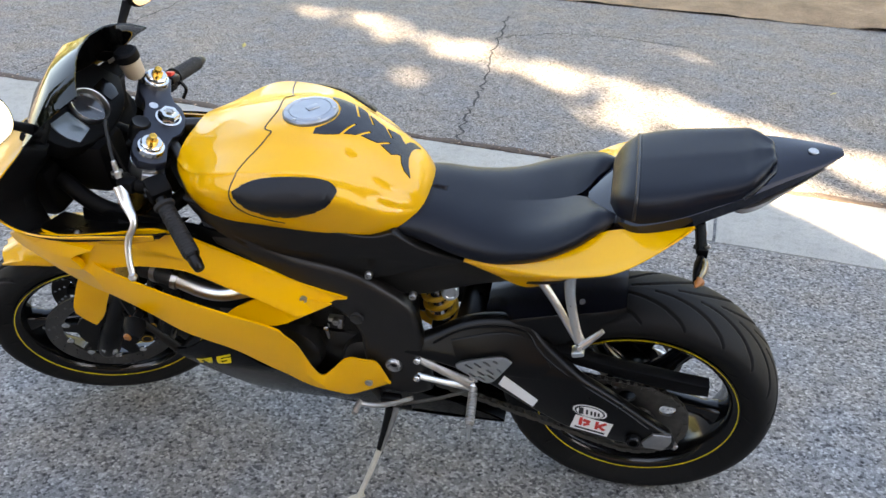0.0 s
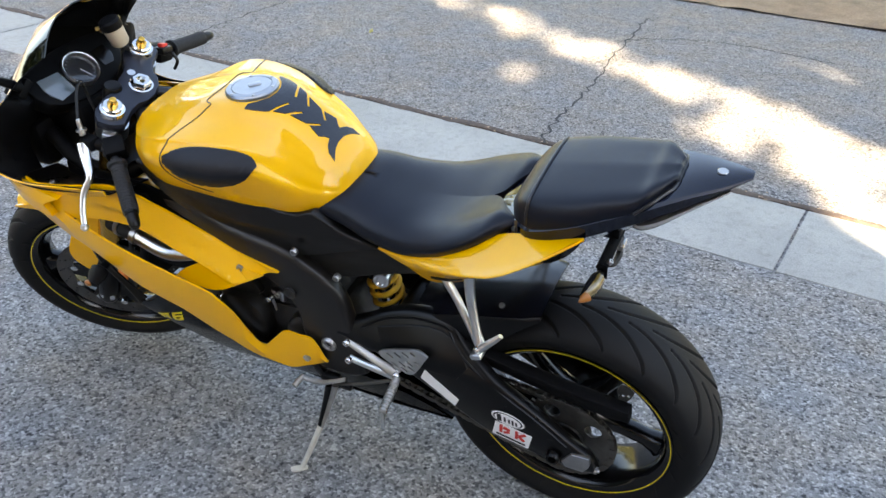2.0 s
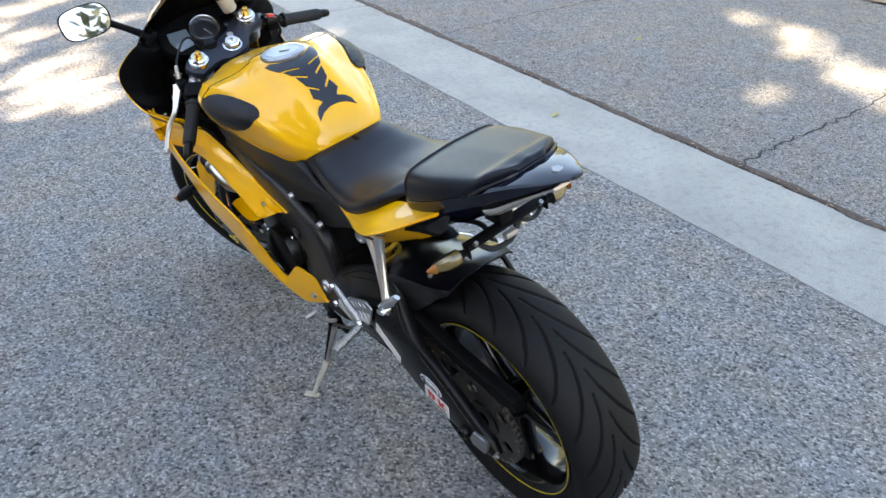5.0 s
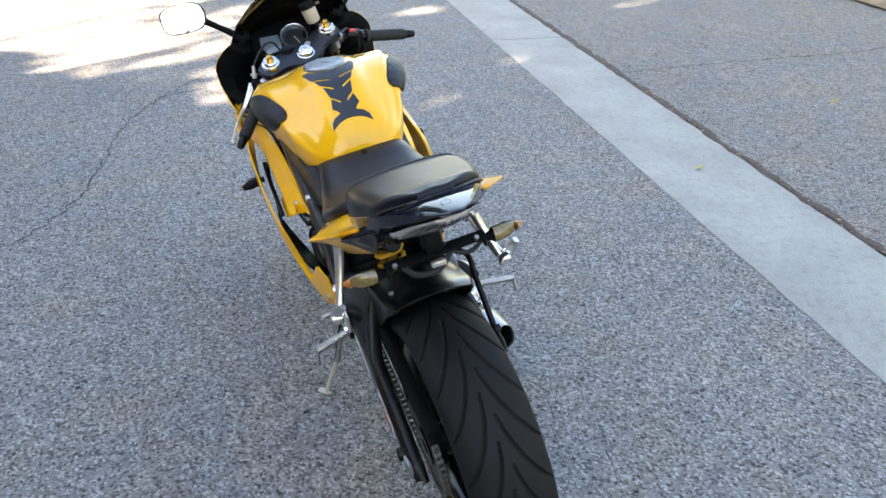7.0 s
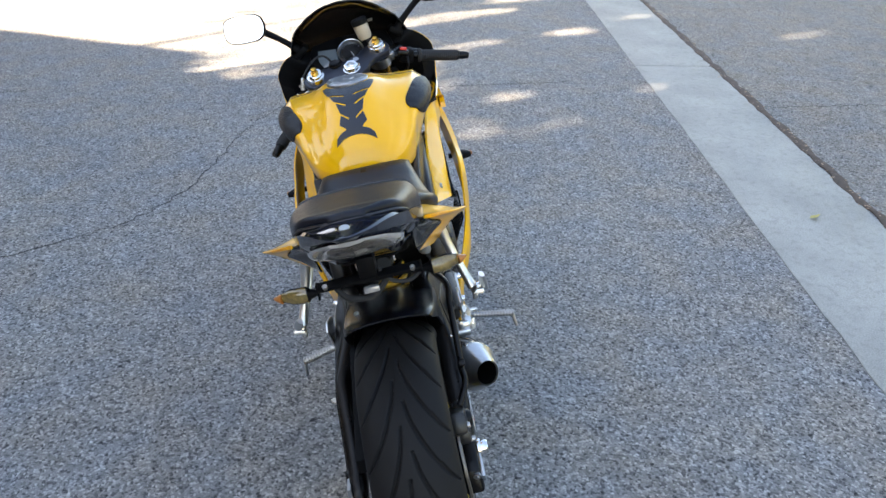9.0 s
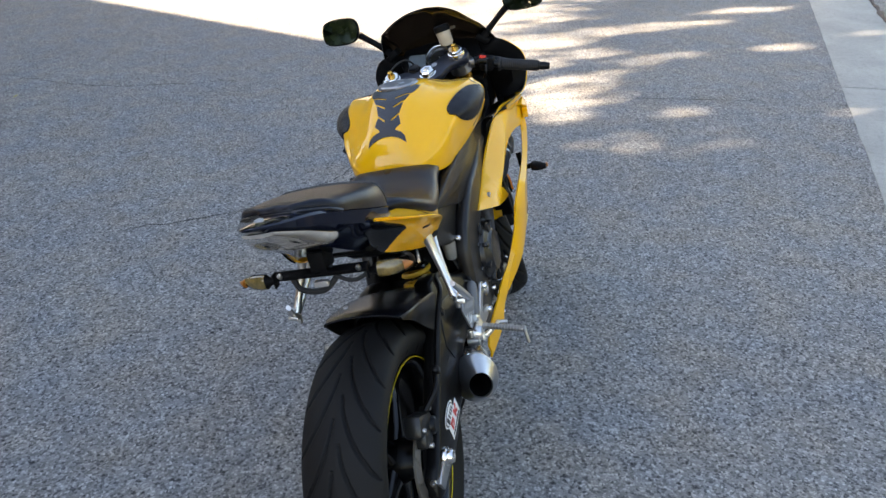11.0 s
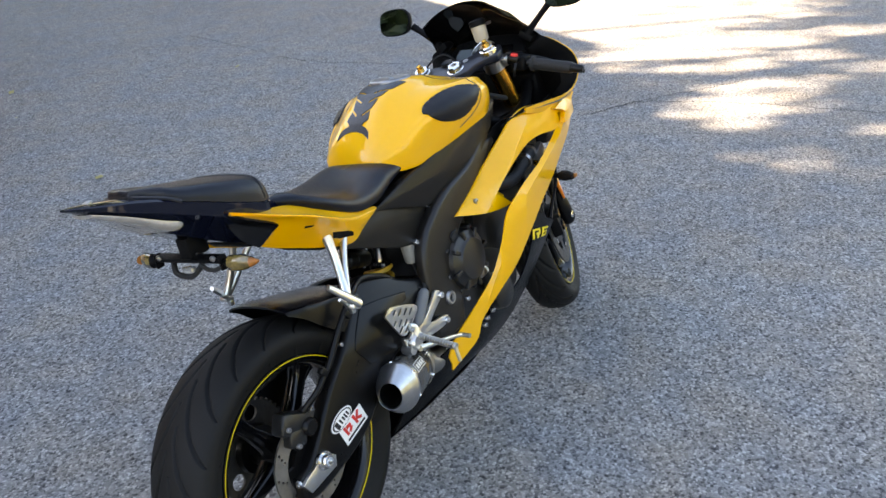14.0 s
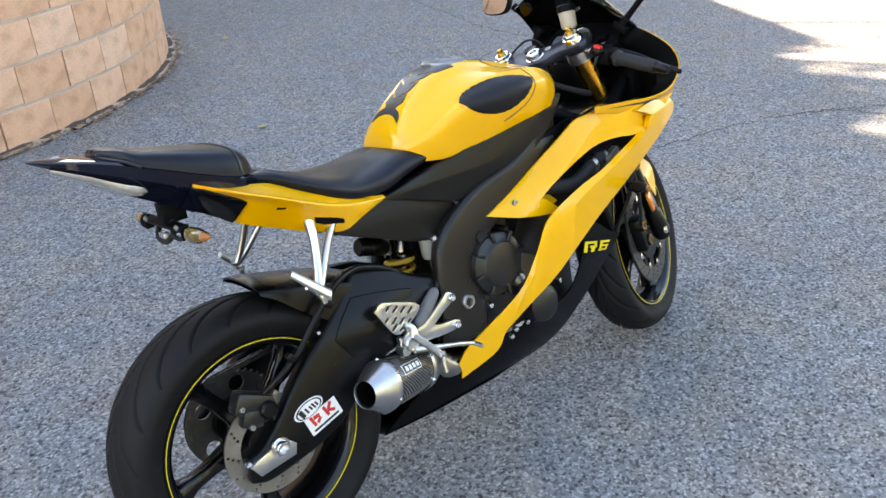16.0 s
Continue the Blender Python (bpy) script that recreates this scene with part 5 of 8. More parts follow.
for sgn in (1, -1):
    y = sgn * 0.104
    at = Matrix.Translation((0.030, y, 0))
    bm = bmesh.new()
    lathe(bm, [(0.0, -0.03), (0.0265, -0.03), (0.0265, 0.000), (0.0255, 0.003), (0.0215, 0.004), (0.0215, 0.011), (0.019, 0.0135), (0.0, 0.0135)], 24, at)
    cap = part("fork_cap", bm, CHROME, steering, "polished silver fork cap")
    bm = bmesh.new()
    lathe(bm, [(0.0115, 0.012), (0.0115, 0.018), (0.009, 0.020), (0.0075, 0.020), (0.0075, 0.029), (0.004, 0.031), (0.0, 0.0305)], 12, at)
    part("preload_adjuster", bm, GOLD, cap, "gold anodised adjuster")
    bm = bmesh.new()
    lathe(bm, [(0.0265, -0.03), (0.0265, -0.215), (0.029, -0.235), (0.029, -0.43), (0.026, -0.445), (0.021, -0.447)], 28, at)
    part("fork_tube", bm, GOLD, steering, "gold anodised upper fork tube")
    bm = bmesh.new()
    lathe(bm, [(0.0205, -0.44), (0.0205, -0.61), (0.026, -0.62), (0.028, -0.70), (0.022, -0.715), (0.0, -0.716)], 24, at)
    part("fork_slider", bm, BLACK_SATIN, steering)
    bm = bmesh.new()
    lathe(bm, [(0.027, -0.034), (0.034, -0.036), (0.034, -0.066), (0.027, -0.068)], 28, at, close=True)
    block(bm, 0.03, 0.02, 0.028, at @ Matrix.Translation((-0.005, sgn * 0.034, -0.051)), 0.004)
    part("bar_clamp", bm, ALU, steering, "grey alloy clip-on clamp")
    # brake caliper behind the fork leg
    bm = bmesh.new()
    block(bm, 0.055, 0.06, 0.105, Matrix.Translation((-0.052, sgn * 0.066, -0.625)) @ Matrix.Rotation(radians(14), 4, "Y"), 0.008)
    for dz in (-0.028, 0.028):
        lathe(bm, [(0.0, 0.036), (0.017, 0.036), (0.019, 0.030), (0.019, 0.0)], 18, Matrix.Translation((-0.055, sgn * 0.066, -0.625 + dz)) @ Matrix.Rotation(radians(-90 * sgn), 4, "X"))
    cal = part("front_caliper", bm, BLACK_SATIN, steering, "black radial brake caliper")
    for dz in (-0.028, 0.028):
        bm = bmesh.new()
        lathe(bm, [(0.010, 0.0372), (0.0145, 0.0372), (0.0145, 0.0365), (0.010, 0.0365)], 18, Matrix.Translation((-0.055, sgn * 0.066, -0.625 + dz)) @ Matrix.Rotation(radians(-90 * sgn), 4, "X"), close=True)
        part("piston_ring", bm, GOLD, cal)
    bm = bmesh.new()
    block(bm, 0.028, 0.010, 0.058, Matrix.Translation((-0.012, sgn * 0.132, -0.545)), 0.004)
    refl = part("reflector", bm, AMBER, steering, "amber side reflector")
    bm = bmesh.new()
    block(bm, 0.034, 0.006, 0.066, Matrix.Translation((-0.012, sgn * 0.126, -0.545)), 0.002)
    rod(bm, (0.0, sgn * 0.125, -0.545), (0.025, sgn * 0.11, -0.52), 0.005, 8)
    part("reflector_bracket", bm, BLACK_MATT, refl)
    bm = bmesh.new()
    tube(bm, [(0.0, sgn * 0.09, -0.22), (-0.02, sgn * 0.125, -0.34), (-0.03, sgn * 0.125, -0.46), (-0.055, sgn * 0.1, -0.58)], 0.0055, 8)
    part("brake_hose", bm, RUBBER, steering)
bm = bmesh.new()
rod(bm, (0.028, -0.122, -0.685), (0.028, 0.122, -0.685), 0.014, 16)
part("front_axle", bm, STEEL, steering)
for sgn in (1, -1):
    bm = bmesh.new()
    lathe(bm, [(0.0, 0.012), (0.013, 0.012), (0.019, 0.008), (0.020, 0.0)], 20, Matrix.Translation((0.028, sgn * 0.118, -0.685)) @ Matrix.Rotation(radians(-90 * sgn), 4, "X"))
    part("axle_cap", bm, CHROME, steering, "polished front axle cap")


GUARD_FROM = 36


def mudguard():
    bm = bmesh.new()
    rows = []
    for k in range(21):
        f = k / 20
        a = radians(GUARD_FROM + (140 - GUARD_FROM) * f)
        r = 0.313 + 0.004 * math.sin(f * math.pi)
        hw = 0.066 * (0.55 + 0.45 * min(1, f * 5)) * (0.7 + 0.3 * min(1, (1 - f) * 6))
        dr = 0.045 * math.sin(math.pi * min(1, f * 1.1)) ** 0.7
        rows.append([(0.030 + (r + q * 1.0) * math.cos(a), hw * y, -0.685 + (r + q) * math.sin(a)) for y, q in ((-1, -dr), (-0.97, -dr * 0.35), (-0.75, -0.004), (-0.35, 0.004), (0, 0.006), (0.35, 0.004), (0.75, -0.004), (0.97, -dr * 0.35), (1, -dr))])
    return shell(bm, rows, 0.003)


guard = part("front_mudguard", mudguard(), YELLOW, steering, "glossy yellow front mudguard", sharp=60)
for sgn in (1, -1):
    bm = bmesh.new()
    skin(bm, [(0.115, -0.400), (0.030, -0.395), (0.046, -0.440), (0.056, -0.490), (0.054, -0.545), (0.068, -0.588), (0.092, -0.572), (0.124, -0.545), (0.128, -0.480)], lambda x, z: 0.068 + 0.052 * max(0, min(1, (-0.42 - z) / 0.09)), 0.004, 0.03, sgn)
    part("guard_side", bm, YELLOW, guard)


# handlebars: clip-on tubes with grips, levers, switches
def handlebar(sgn, end):
    a, e = S(0.028, sgn * 0.132, -0.051), Vector(end)
    d = (e - a).normalized()
    bar = new("handlebar")
    bar.parent = bike
    n = (e - a).length
    bm = bmesh.new()
    rod(bm, a - d * 0.01, e - d * 0.01, 0.0112, 14)
    part("bar_tube", bm, BLACK_SATIN, bar)
    bm = bmesh.new()
    m = along(a, e)
    prof = [(0.0115, n - 0.135), (0.021, n - 0.134), (0.021, n - 0.127), (0.0165, n - 0.124)]
    for k in range(16):
        z = n - 0.120 + k * 0.0064
        prof += [(0.0160, z), (0.0169, z + 0.0015), (0.0169, z + 0.0042), (0.0160, z + 0.0055)]
    prof += [(0.0165, n - 0.014), (0.0115, n - 0.0125)]
    lathe(bm, prof, 22, m)
    part("grip", bm, RUBBER, bar, "ribbed black rubber grip")
    bm = bmesh.new()
    lathe(bm, [(0.0, n + 0.022), (0.008, n + 0.022), (0.0105, n + 0.019), (0.0125, n + 0.004), (0.0125, n - 0.008), (0.015, n - 0.010), (0.015, n - 0.014), (0.0, n - 0.014)], 18, m)
    part("bar_end", bm, BLACK_SATIN, bar)
    bm = bmesh.new()
    block(bm, 0.046, 0.042, 0.045, m @ Matrix.Translation((0.004, 0.0, n - 0.170)), 0.008)
    sw = part("switch_block", bm, BLACK_MATT, bar, "black handlebar switch housing")
    return bar, m, n, sw


bar_l, m_l, n_l, sw_l = handlebar(1, (0.888, 0.254, 0.752))
bar_r, m_r, n_r, sw_r = handlebar(-1, (1.122, -0.330, 0.840))
kx, ky = m_r.to_3x3().col[2].normalized(), Vector((0, 0, 1))
ky = (ky - kx * ky.dot(kx)).normalized()
km = Matrix.Translation((1.098, -0.158, 0.897)) @ Matrix((kx, kx.cross(ky) * -1, ky)).transposed().to_4x4()
bm = bmesh.new()
block(bm, 0.034, 0.030, 0.018, km @ Matrix.Translation((0, 0, -0.004)), 0.005)
tube(bm, [tuple(km @ Vector((0.012, -0.015, -0.012))), tuple(km @ Vector((0.014, -0.026, -0.030))), tuple(km @ Vector((0.010, -0.018, -0.050)))], 0.004, 8)
part("switch_face", bm, BLACK_SATIN, sw_r)
bm = bmesh.new()
block(bm, 0.020, 0.014, 0.010, km @ Matrix.Translation((0, 0, 0.007)) @ Matrix.Rotation(radians(8), 4, "Y"), 0.002)
part("kill_switch", bm, RED, sw_r, "red engine stop switch")
for k in range(2):
    bm = bmesh.new()
    block(bm, 0.012, 0.008, 0.010, m_l @ Matrix.Translation((-0.018 + 0.002 * k, -0.012 + 0.022 * k, n_l - 0.170)), 0.002)
    part("button", bm, RUBBER, sw_l)
# clutch lever, perch and cable
bm = bmesh.new()
block(bm, 0.034, 0.030, 0.028, Matrix.Translation((1.052, 0.160, 0.842)), 0.006)
tube(bm, [(1.052, 0.160, 0.842), (1.025, 0.148, 0.832)], [0.012, 0.016], 10, 1)
perch = part("clutch_perch", bm, BLACK_MATT, bar_l)
bm = bmesh.new()
tube(bm, [(1.061, 0.172, 0.846), (1.046, 0.190, 0.822), (1.022, 0.216, 0.797), (1.030, 0.236, 0.772), (1.027, 0.258, 0.742), (1.018, 0.276, 0.714)], [0.0085, 0.0075, 0.0050, 0.0046, 0.0042, 0.004], 10, 5, flat=1.5)
lathe(bm, [(0.0, -0.009), (0.006, -0.007), (0.0092, 0.0), (0.006, 0.007), (0.0, 0.009)], 12, Matrix.Translation((1.0175, 0.278, 0.710)))
part("clutch_lever", bm, ALU, bar_l, "bare aluminium clutch lever")
bm = bmesh.new()
lathe(bm, [(0.004, 0.0), (0.007, 0.0), (0.007, 0.008), (0.0115, 0.009), (0.0115, 0.014), (0.006, 0.015), (0.005, 0.034), (0.003, 0.036)], 14, along((1.066, 0.160, 0.858), (1.074, 0.150, 0.905)), close=True)
part("cable_adjuster", bm, ALU, bar_l)
bm = bmesh.new()
tube(bm, [(1.072, 0.153, 0.890), (1.086, 0.130, 0.915), (1.104, 0.100, 0.934), (1.120, 0.072, 0.925), (1.140, 0.055, 0.870), (1.12, 0.06, 0.78)], 0.0032, 8, 6)
part("clutch_cable", bm, RUBBER, bar_l)
# brake lever, master cylinder and reservoir
bm = bmesh.new()
tube(bm, [(1.150, -0.150, 0.888), (1.178, -0.200, 0.868), (1.206, -0.250, 0.838), (1.248, -0.285, 0.810)], [0.009, 0.007, 0.006, 0.005], 10, 5, flat=1.4)
lathe(bm, [(0.0, -0.008), (0.006, -0.006), (0.0085, 0.0), (0.006, 0.006), (0.0, 0.008)], 12, Matrix.Translation((1.252, -0.287, 0.806)))
part("brake_lever", bm, BLACK_SATIN, bar_r, "black front brake lever")
bm = bmesh.new()
tube(bm, [(1.120, -0.120, 0.895), (1.158, -0.152, 0.892)], [0.013, 0.012], 12, 1)
part("master_cylinder", bm, BLACK_SATIN, bar_r)
bm = bmesh.new()
rm = along((1.112, -0.058, 0.955), (1.118, -0.046, 1.03))
lathe(bm, [(0.0, 0.0), (0.016, 0.0), (0.0205, 0.006), (0.0225, 0.044), (0.0, 0.044)], 20, rm)
res = part("brake_reservoir", bm, FLUID, bike, "milky brake fluid reservoir with black cap")
bm = bmesh.new()
lathe(bm, [(0.0, 0.064), (0.020, 0.064), (0.0245, 0.060), (0.0250, 0.044), (0.0, 0.043)], 20, rm)
part("cap", bm, BLACK_MATT, res, "black screw cap")
bm = bmesh.new()
tube(bm, [(1.112, -0.058, 0.957), (1.108, -0.075, 0.93), (1.115, -0.105, 0.905)], 0.006, 8, 4)
part("hose", bm, RUBBER, res)
bm = bmesh.new()
plate(bm, [(-0.004, -0.03), (0.004, -0.03), (0.004, 0.03), (-0.004, 0.03)], 0.002, rm @ Matrix.Translation((-0.026, 0, 0.045)) @ Matrix.Rotation(radians(90), 4, "Y"), rounds=0)
part("bracket", bm, ALU, res)

# ---- instruments
gm = Matrix.Translation((1.205, 0.0, 0.905)) @ Matrix.Rotation(radians(-42), 4, "Y")
gauges = new("instrument_cluster")
gauges.parent, gauges.matrix_basis = bike, gm
bm = bmesh.new()
plate(bm, [(0.050, -0.115), (0.062, -0.05), (0.064, 0.03), (0.050, 0.112), (0.010, 0.128), (-0.030, 0.110), (-0.052, 0.050), (-0.056, -0.02), (-0.040, -0.085), (0.0, -0.128)], 0.045, Matrix.Translation((0, 0, -0.026)), bevel=0.008)
part("housing", bm, BLACK_MATT, gauges)
bm = bmesh.new()
lathe(bm, [(0.0, -0.001), (0.036, -0.001), (0.036, -0.004), (0.0, -0.004)], 40)
part("dial", bm, worn("dial_black", (0.02, 0.022, 0.026), 0.12, coat=1.0), gauges, "black tachometer dial")
bm = bmesh.new()
lathe(bm, [(0.036, -0.004), (0.0385, 0.010), (0.0405, 0.011), (0.0420, 0.008), (0.041, -0.006)], 48, close=True)
part("bezel", bm, ALU, gauges, "thin silver gauge bezel")
bm = bmesh.new()
for k in range(17):
    a = radians(-60 + 300 * k / 16)
    block(bm, 0.005 if k % 2 == 0 else 0.003, 0.0010, 0.0008, Matrix.Rotation(a, 4, "Z") @ Matrix.Translation((0.031, 0, 0.0)))
part("dial_marks", bm, CAP_METAL, gauges)
bm = bmesh.new()
block(bm, 0.028, 0.0014, 0.001, Matrix.Rotation(radians(200), 4, "Z") @ Matrix.Translation((0.013, 0, 0.003)))
part("needle", bm, WHITE, gauges)
bm = bmesh.new()
plate(bm, [(0.022, 0.046), (0.028, 0.100), (-0.004, 0.106), (-0.034, 0.092), (-0.030, 0.046)], 0.004, Matrix.Translation((0, 0, -0.002)), bevel=0.001)
part("display", bm, worn("lcd_dark", (0.13, 0.16, 0.18), 0.12, coat=1.0, vary=0.1), gauges, "dark liquid-crystal display, switched off")
bm = bmesh.new()
plate(bm, [(0.020, -0.058), (0.020, -0.094), (-0.006, -0.098), (-0.024, -0.084), (-0.022, -0.058)], 0.004, Matrix.Translation((0, 0, -0.002)), bevel=0.001)
part("warning_panel", bm, BLACK_GLOSS, gauges)
bm = bmesh.new()
km = Matrix.Translation(S(0.052, 0.030, -0.018)) @ STEER.to_3x3().to_4x4()
lathe(bm, [(0.0, 0.010), (0.008, 0.010), (0.017, 0.013), (0.020, 0.008), (0.021, -0.03)], 24, km)
part("ignition_switch", bm, BLACK_SATIN, bike)

# dark works behind the dash
bm = bmesh.new()
block(bm, 0.10, 0.26, 0.12, Matrix.Translation((1.31, 0, 0.76)), 0.02)
block(bm, 0.14, 0.10, 0.12, Matrix.Translation((1.22, 0.03, 0.80)), 0.02)
part("headlight_housing", bm, BLACK_MATT, bike)
for sgn in (1, -1):
    bm = bmesh.new()
    tube(bm, [(0.96, sgn * 0.06, 0.78), (1.06, sgn * 0.10, 0.72), (1.16, sgn * 0.12, 0.74), (1.25, sgn * 0.10, 0.79)], 0.018, 12)
    part("air_duct", bm, BLACK_MATT, bike)
bm = bmesh.new()
tube(bm, [(1.0, 0.05, 0.84), (1.08, 0.08, 0.80), (1.18, 0.05, 0.78), (1.26, 0.02, 0.80)], 0.010, 8)
tube(bm, [(1.0, -0.04, 0.84), (1.09, -0.09, 0.79), (1.19, -0.06, 0.77), (1.27, -0.02, 0.79)], 0.008, 8)
part("wiring_loom", bm, RUBBER, bike)

# ---- mirrors
for sgn in (1, -1):
    mir = new("mirror")
    mir.parent = bike
    bm = bmesh.new()
    aim = BIKE.to_3x3().inverted() @ Vector((0.917, -0.326, 0.231) if sgn > 0 else (0.936, -0.336, 0.108))
    up = Vector((0, 0, 1)) - aim * aim.z
    mm = Matrix.Translation((1.188, sgn * 0.298, 1.046)) @ Matrix((up.normalized(), aim.cross(up.normalized()), aim)).transposed().to_4x4()
    o = [(-0.036, -0.052), (-0.040, 0.0), (-0.034, 0.056), (0.010, 0.062), (0.036, 0.052), (0.042, 0.0), (0.036, -0.054), (0.0, -0.066)]
    rows = []
    ring = chaikin(o, 3, 90)
    for f, z in ((1.0, 0.000), (1.05, -0.002), (1.06, -0.008), (0.95, -0.022), (0.6, -0.034), (0.15, -0.038)):
        rows.append([mm @ Vector((p.x * f, sgn * p.y * f, z)) for p in ring])
    vs = sheet(bm, rows, close_v=True)
    bm.faces.new(vs[-1])
    part("mirror_housing", bm, BLACK_MATT, mir, "matt black mirror shell")
    bm = bmesh.new()
    vs = [bm.verts.new(mm @ Vector((p.x * 0.985, sgn * p.y * 0.985, 0.0008))) for p in ring]
    bm.faces.new(vs)
    part("mirror_glass", bm, MIRROR, mir, "clean mirror glass", smooth=False)
    bm = bmesh.new()
    tube(bm, [(1.208, sgn * 0.150, 0.940), (1.214, sgn * 0.180, 0.968), (1.214, sgn * 0.215, 0.998), (1.212, sgn * 0.245, 1.022)], [0.011, 0.008, 0.0075, 0.009], 10, 5, flat=1.3)
    block(bm, 0.05, 0.045, 0.022, Matrix.Translation((1.222, sgn * 0.150, 0.938)) @ Matrix.Rotation(radians(sgn * -35), 4, "X"), 0.006)
    part("mirror_stem", bm, BLACK_MATT, mir)

# ---- things laid on the tank
from mathutils.bvhtree import BVHTree


def tree_of(ob):
    return BVHTree.FromPolygons([v.co for v in ob.data.vertices], [tuple(p.vertices) for p in ob.data.polygons])


tank_tree = tree_of(tank)


def on_tank(p, way, tree=tank_tree):
    hit = tree.ray_cast(Vector(p), Vector(way))
    return (hit[0], hit[1]) if hit[0] else (None, None)


def drape(outline, way, far, lift, step=0.012, rounds=2, dome=0.0, corner=48, tree=tank_tree):
    """A patch laid on the tank or another body: an outline in (x, y) seen from above or (x, z) seen from a side."""
    bm = bmesh.new()
    pts = chaikin(outline, rounds, corner) if rounds else [Vector(q) for q in outline]
    f = bm.faces.new([bm.verts.new((q[0], q[1], 0)) for q in pts])
    f.normal_update()
    bmesh.ops.triangulate(bm, faces=[f], ngon_method="EAR_CLIP")
    for ax in (0, 1):
        lo, hi = min(q[ax] for q in pts), max(q[ax] for q in pts)
        k = int((hi - lo) / step)
        for i in range(1, k + 1):
            co, no = [0, 0, 0], [0, 0, 0]
            co[ax], no[ax] = lo + (hi - lo) * i / (k + 1) + 0.0002, 1
            bmesh.ops.bisect_plane(bm, geom=bm.verts[:] + bm.edges[:] + bm.faces[:], plane_co=co, plane_no=no, dist=1e-6)
    bmesh.ops.remove_doubles(bm, verts=bm.verts, dist=1e-4)
    cx = sum(q[0] for q in pts) / len(pts)
    cy = sum(q[1] for q in pts) / len(pts)
    span = max((Vector((q[0] - cx, q[1] - cy))).length for q in pts)
    rim = [e for e in bm.edges if e.is_boundary]
    edge = {v for e in rim for v in e.verts}
    low = {}
    top = bm.faces[:]
    for v in bm.verts[:]:
        a, b = v.co.x, v.co.y
        p = (a, b, far) if way[2] else (a, far, b)
        hit, no = on_tank(p, way, tree)
        if hit is None:
            hit, no = Vector((a, b, 0.9)) if way[2] else Vector((a, far * 0.16, b)), -Vector(way)
        k = 0.0
        if dome:
            near = min((Vector((q[0] - a, q[1] - b))).length for q in pts)
            k = dome * min(1.0, near / (0.55 * span)) ** 0.5
        v.co = hit + no * (lift + k)
        if v in edge:
            low[v] = bm.verts.new(hit - no * 0.003)
    for e in rim:
        a, b = e.verts
        bm.faces.new((a, b, low[b], low[a]))
    return bm


for sgn in (1, -1):
    bm = drape([(0.812, 0.884), (0.788, 0.898), (0.750, 0.905), (0.706, 0.904), (0.668, 0.896), (0.640, 0.884), (0.627, 0.870), (0.640, 0.852), (0.664, 0.838), (0.698, 0.828), (0.736, 0.828), (0.772, 0.842), (0.797, 0.862)], (0, -sgn, 0), sgn * 0.4, 0.002, 0.010, 2, 0.012, 40)
    part("knee_pad", bm, worn("knee_pad_rubber", (0.006, 0.0068, 0.010), 0.46, grain=0.5, grain_scale=700, spec=0.3) if sgn > 0 else bpy.data.materials["knee_pad_rubber"], tank, "black textured knee grip pad", sharp=60)
edge_l = [(0.690, 0.066), (0.672, 0.063), (0.652, 0.057), (0.642, 0.052), (0.6245, 0.012), (0.620, 0.013), (0.635, 0.049), (0.614, 0.040), (0.5965, 0.011), (0.592, 0.012), (0.606, 0.0355), (0.577, 0.0285), (0.560, 0.008), (0.5555, 0.009), (0.570, 0.0275), (0.560, 0.031), (0.548, 0.034), (0.540, 0.024), (0.534, 0.0195), (0.529, 0.036), (0.522, 0.046), (0.509, 0.050)]
fish = [(0.657, 0.0), (0.661, 0.022), (0.673, 0.042), (0.688, 0.055)] + edge_l + [(0.517, 0.030), (0.5205, 0.012), (0.5205, -0.012), (0.517, -0.030)] + [(x, -y) for x, y in edge_l[::-1]] + [(0.688, -0.055), (0.673, -0.042), (0.661, -0.022)]
part("tank_pad", drape(fish, (0, 0, -1), 1.3, 0.0018, 0.010, rounds=0), worn("tank_pad_vinyl", (0.008, 0.010, 0.016), 0.34, grain=0.3), tank, "black fishbone-shaped tank pad", sharp=60)
# filler cap
hit, no = on_tank((0.716, 0.0, 1.3), (0, 0, -1))
cm = Matrix.Translation(hit - no * 0.0052) @ no.to_track_quat("Z", "Y").to_matrix().to_4x4()
bm = bmesh.new()
lathe(bm, [(0.0, 0.0075), (0.040, 0.0075), (0.0415, 0.0060), (0.0425, 0.0075), (0.052, 0.0065), (0.055, 0.003), (0.055, -0.010)], 56, cm)
fcap = part("filler_cap", bm, CAP_METAL, tank, "brushed aluminium fuel filler cap")
for k in range(6):
    a = radians(60 * k + 20)
    bm = bmesh.new()
    lathe(bm, [(0.0, 0.0085), (0.0026, 0.0085), (0.0036, 0.0075), (0.0036, 0.006)], 10, cm @ Matrix.Translation((0.0475 * math.cos(a), 0.0475 * math.sin(a), 0)))
    part("screw", bm, STEEL, fcap)
bm = bmesh.new()
block(bm, 0.026, 0.016, 0.004, cm @ Matrix.Translation((-0.006, 0, 0.0080)), 0.002)
part("lock_flap", bm, CAP_METAL, fcap)


def seam(points, sgn):
    """A fine joint line on the tank through (x, degrees from upright) seen from the tank's middle."""
    bm = bmesh.new()
    pts = []
    for p in spline([(x, a, 0) for x, a in points], 8):
        way = (0, sgn * math.sin(radians(p[1])), math.cos(radians(p[1])))
        hit, no = on_tank((p[0], 0, 0.80), way)
        if hit:
            pts.append(hit + Vector(way) * 0.0002)
    tube(bm, pts, 0.0013, 5, 1)
    return bm


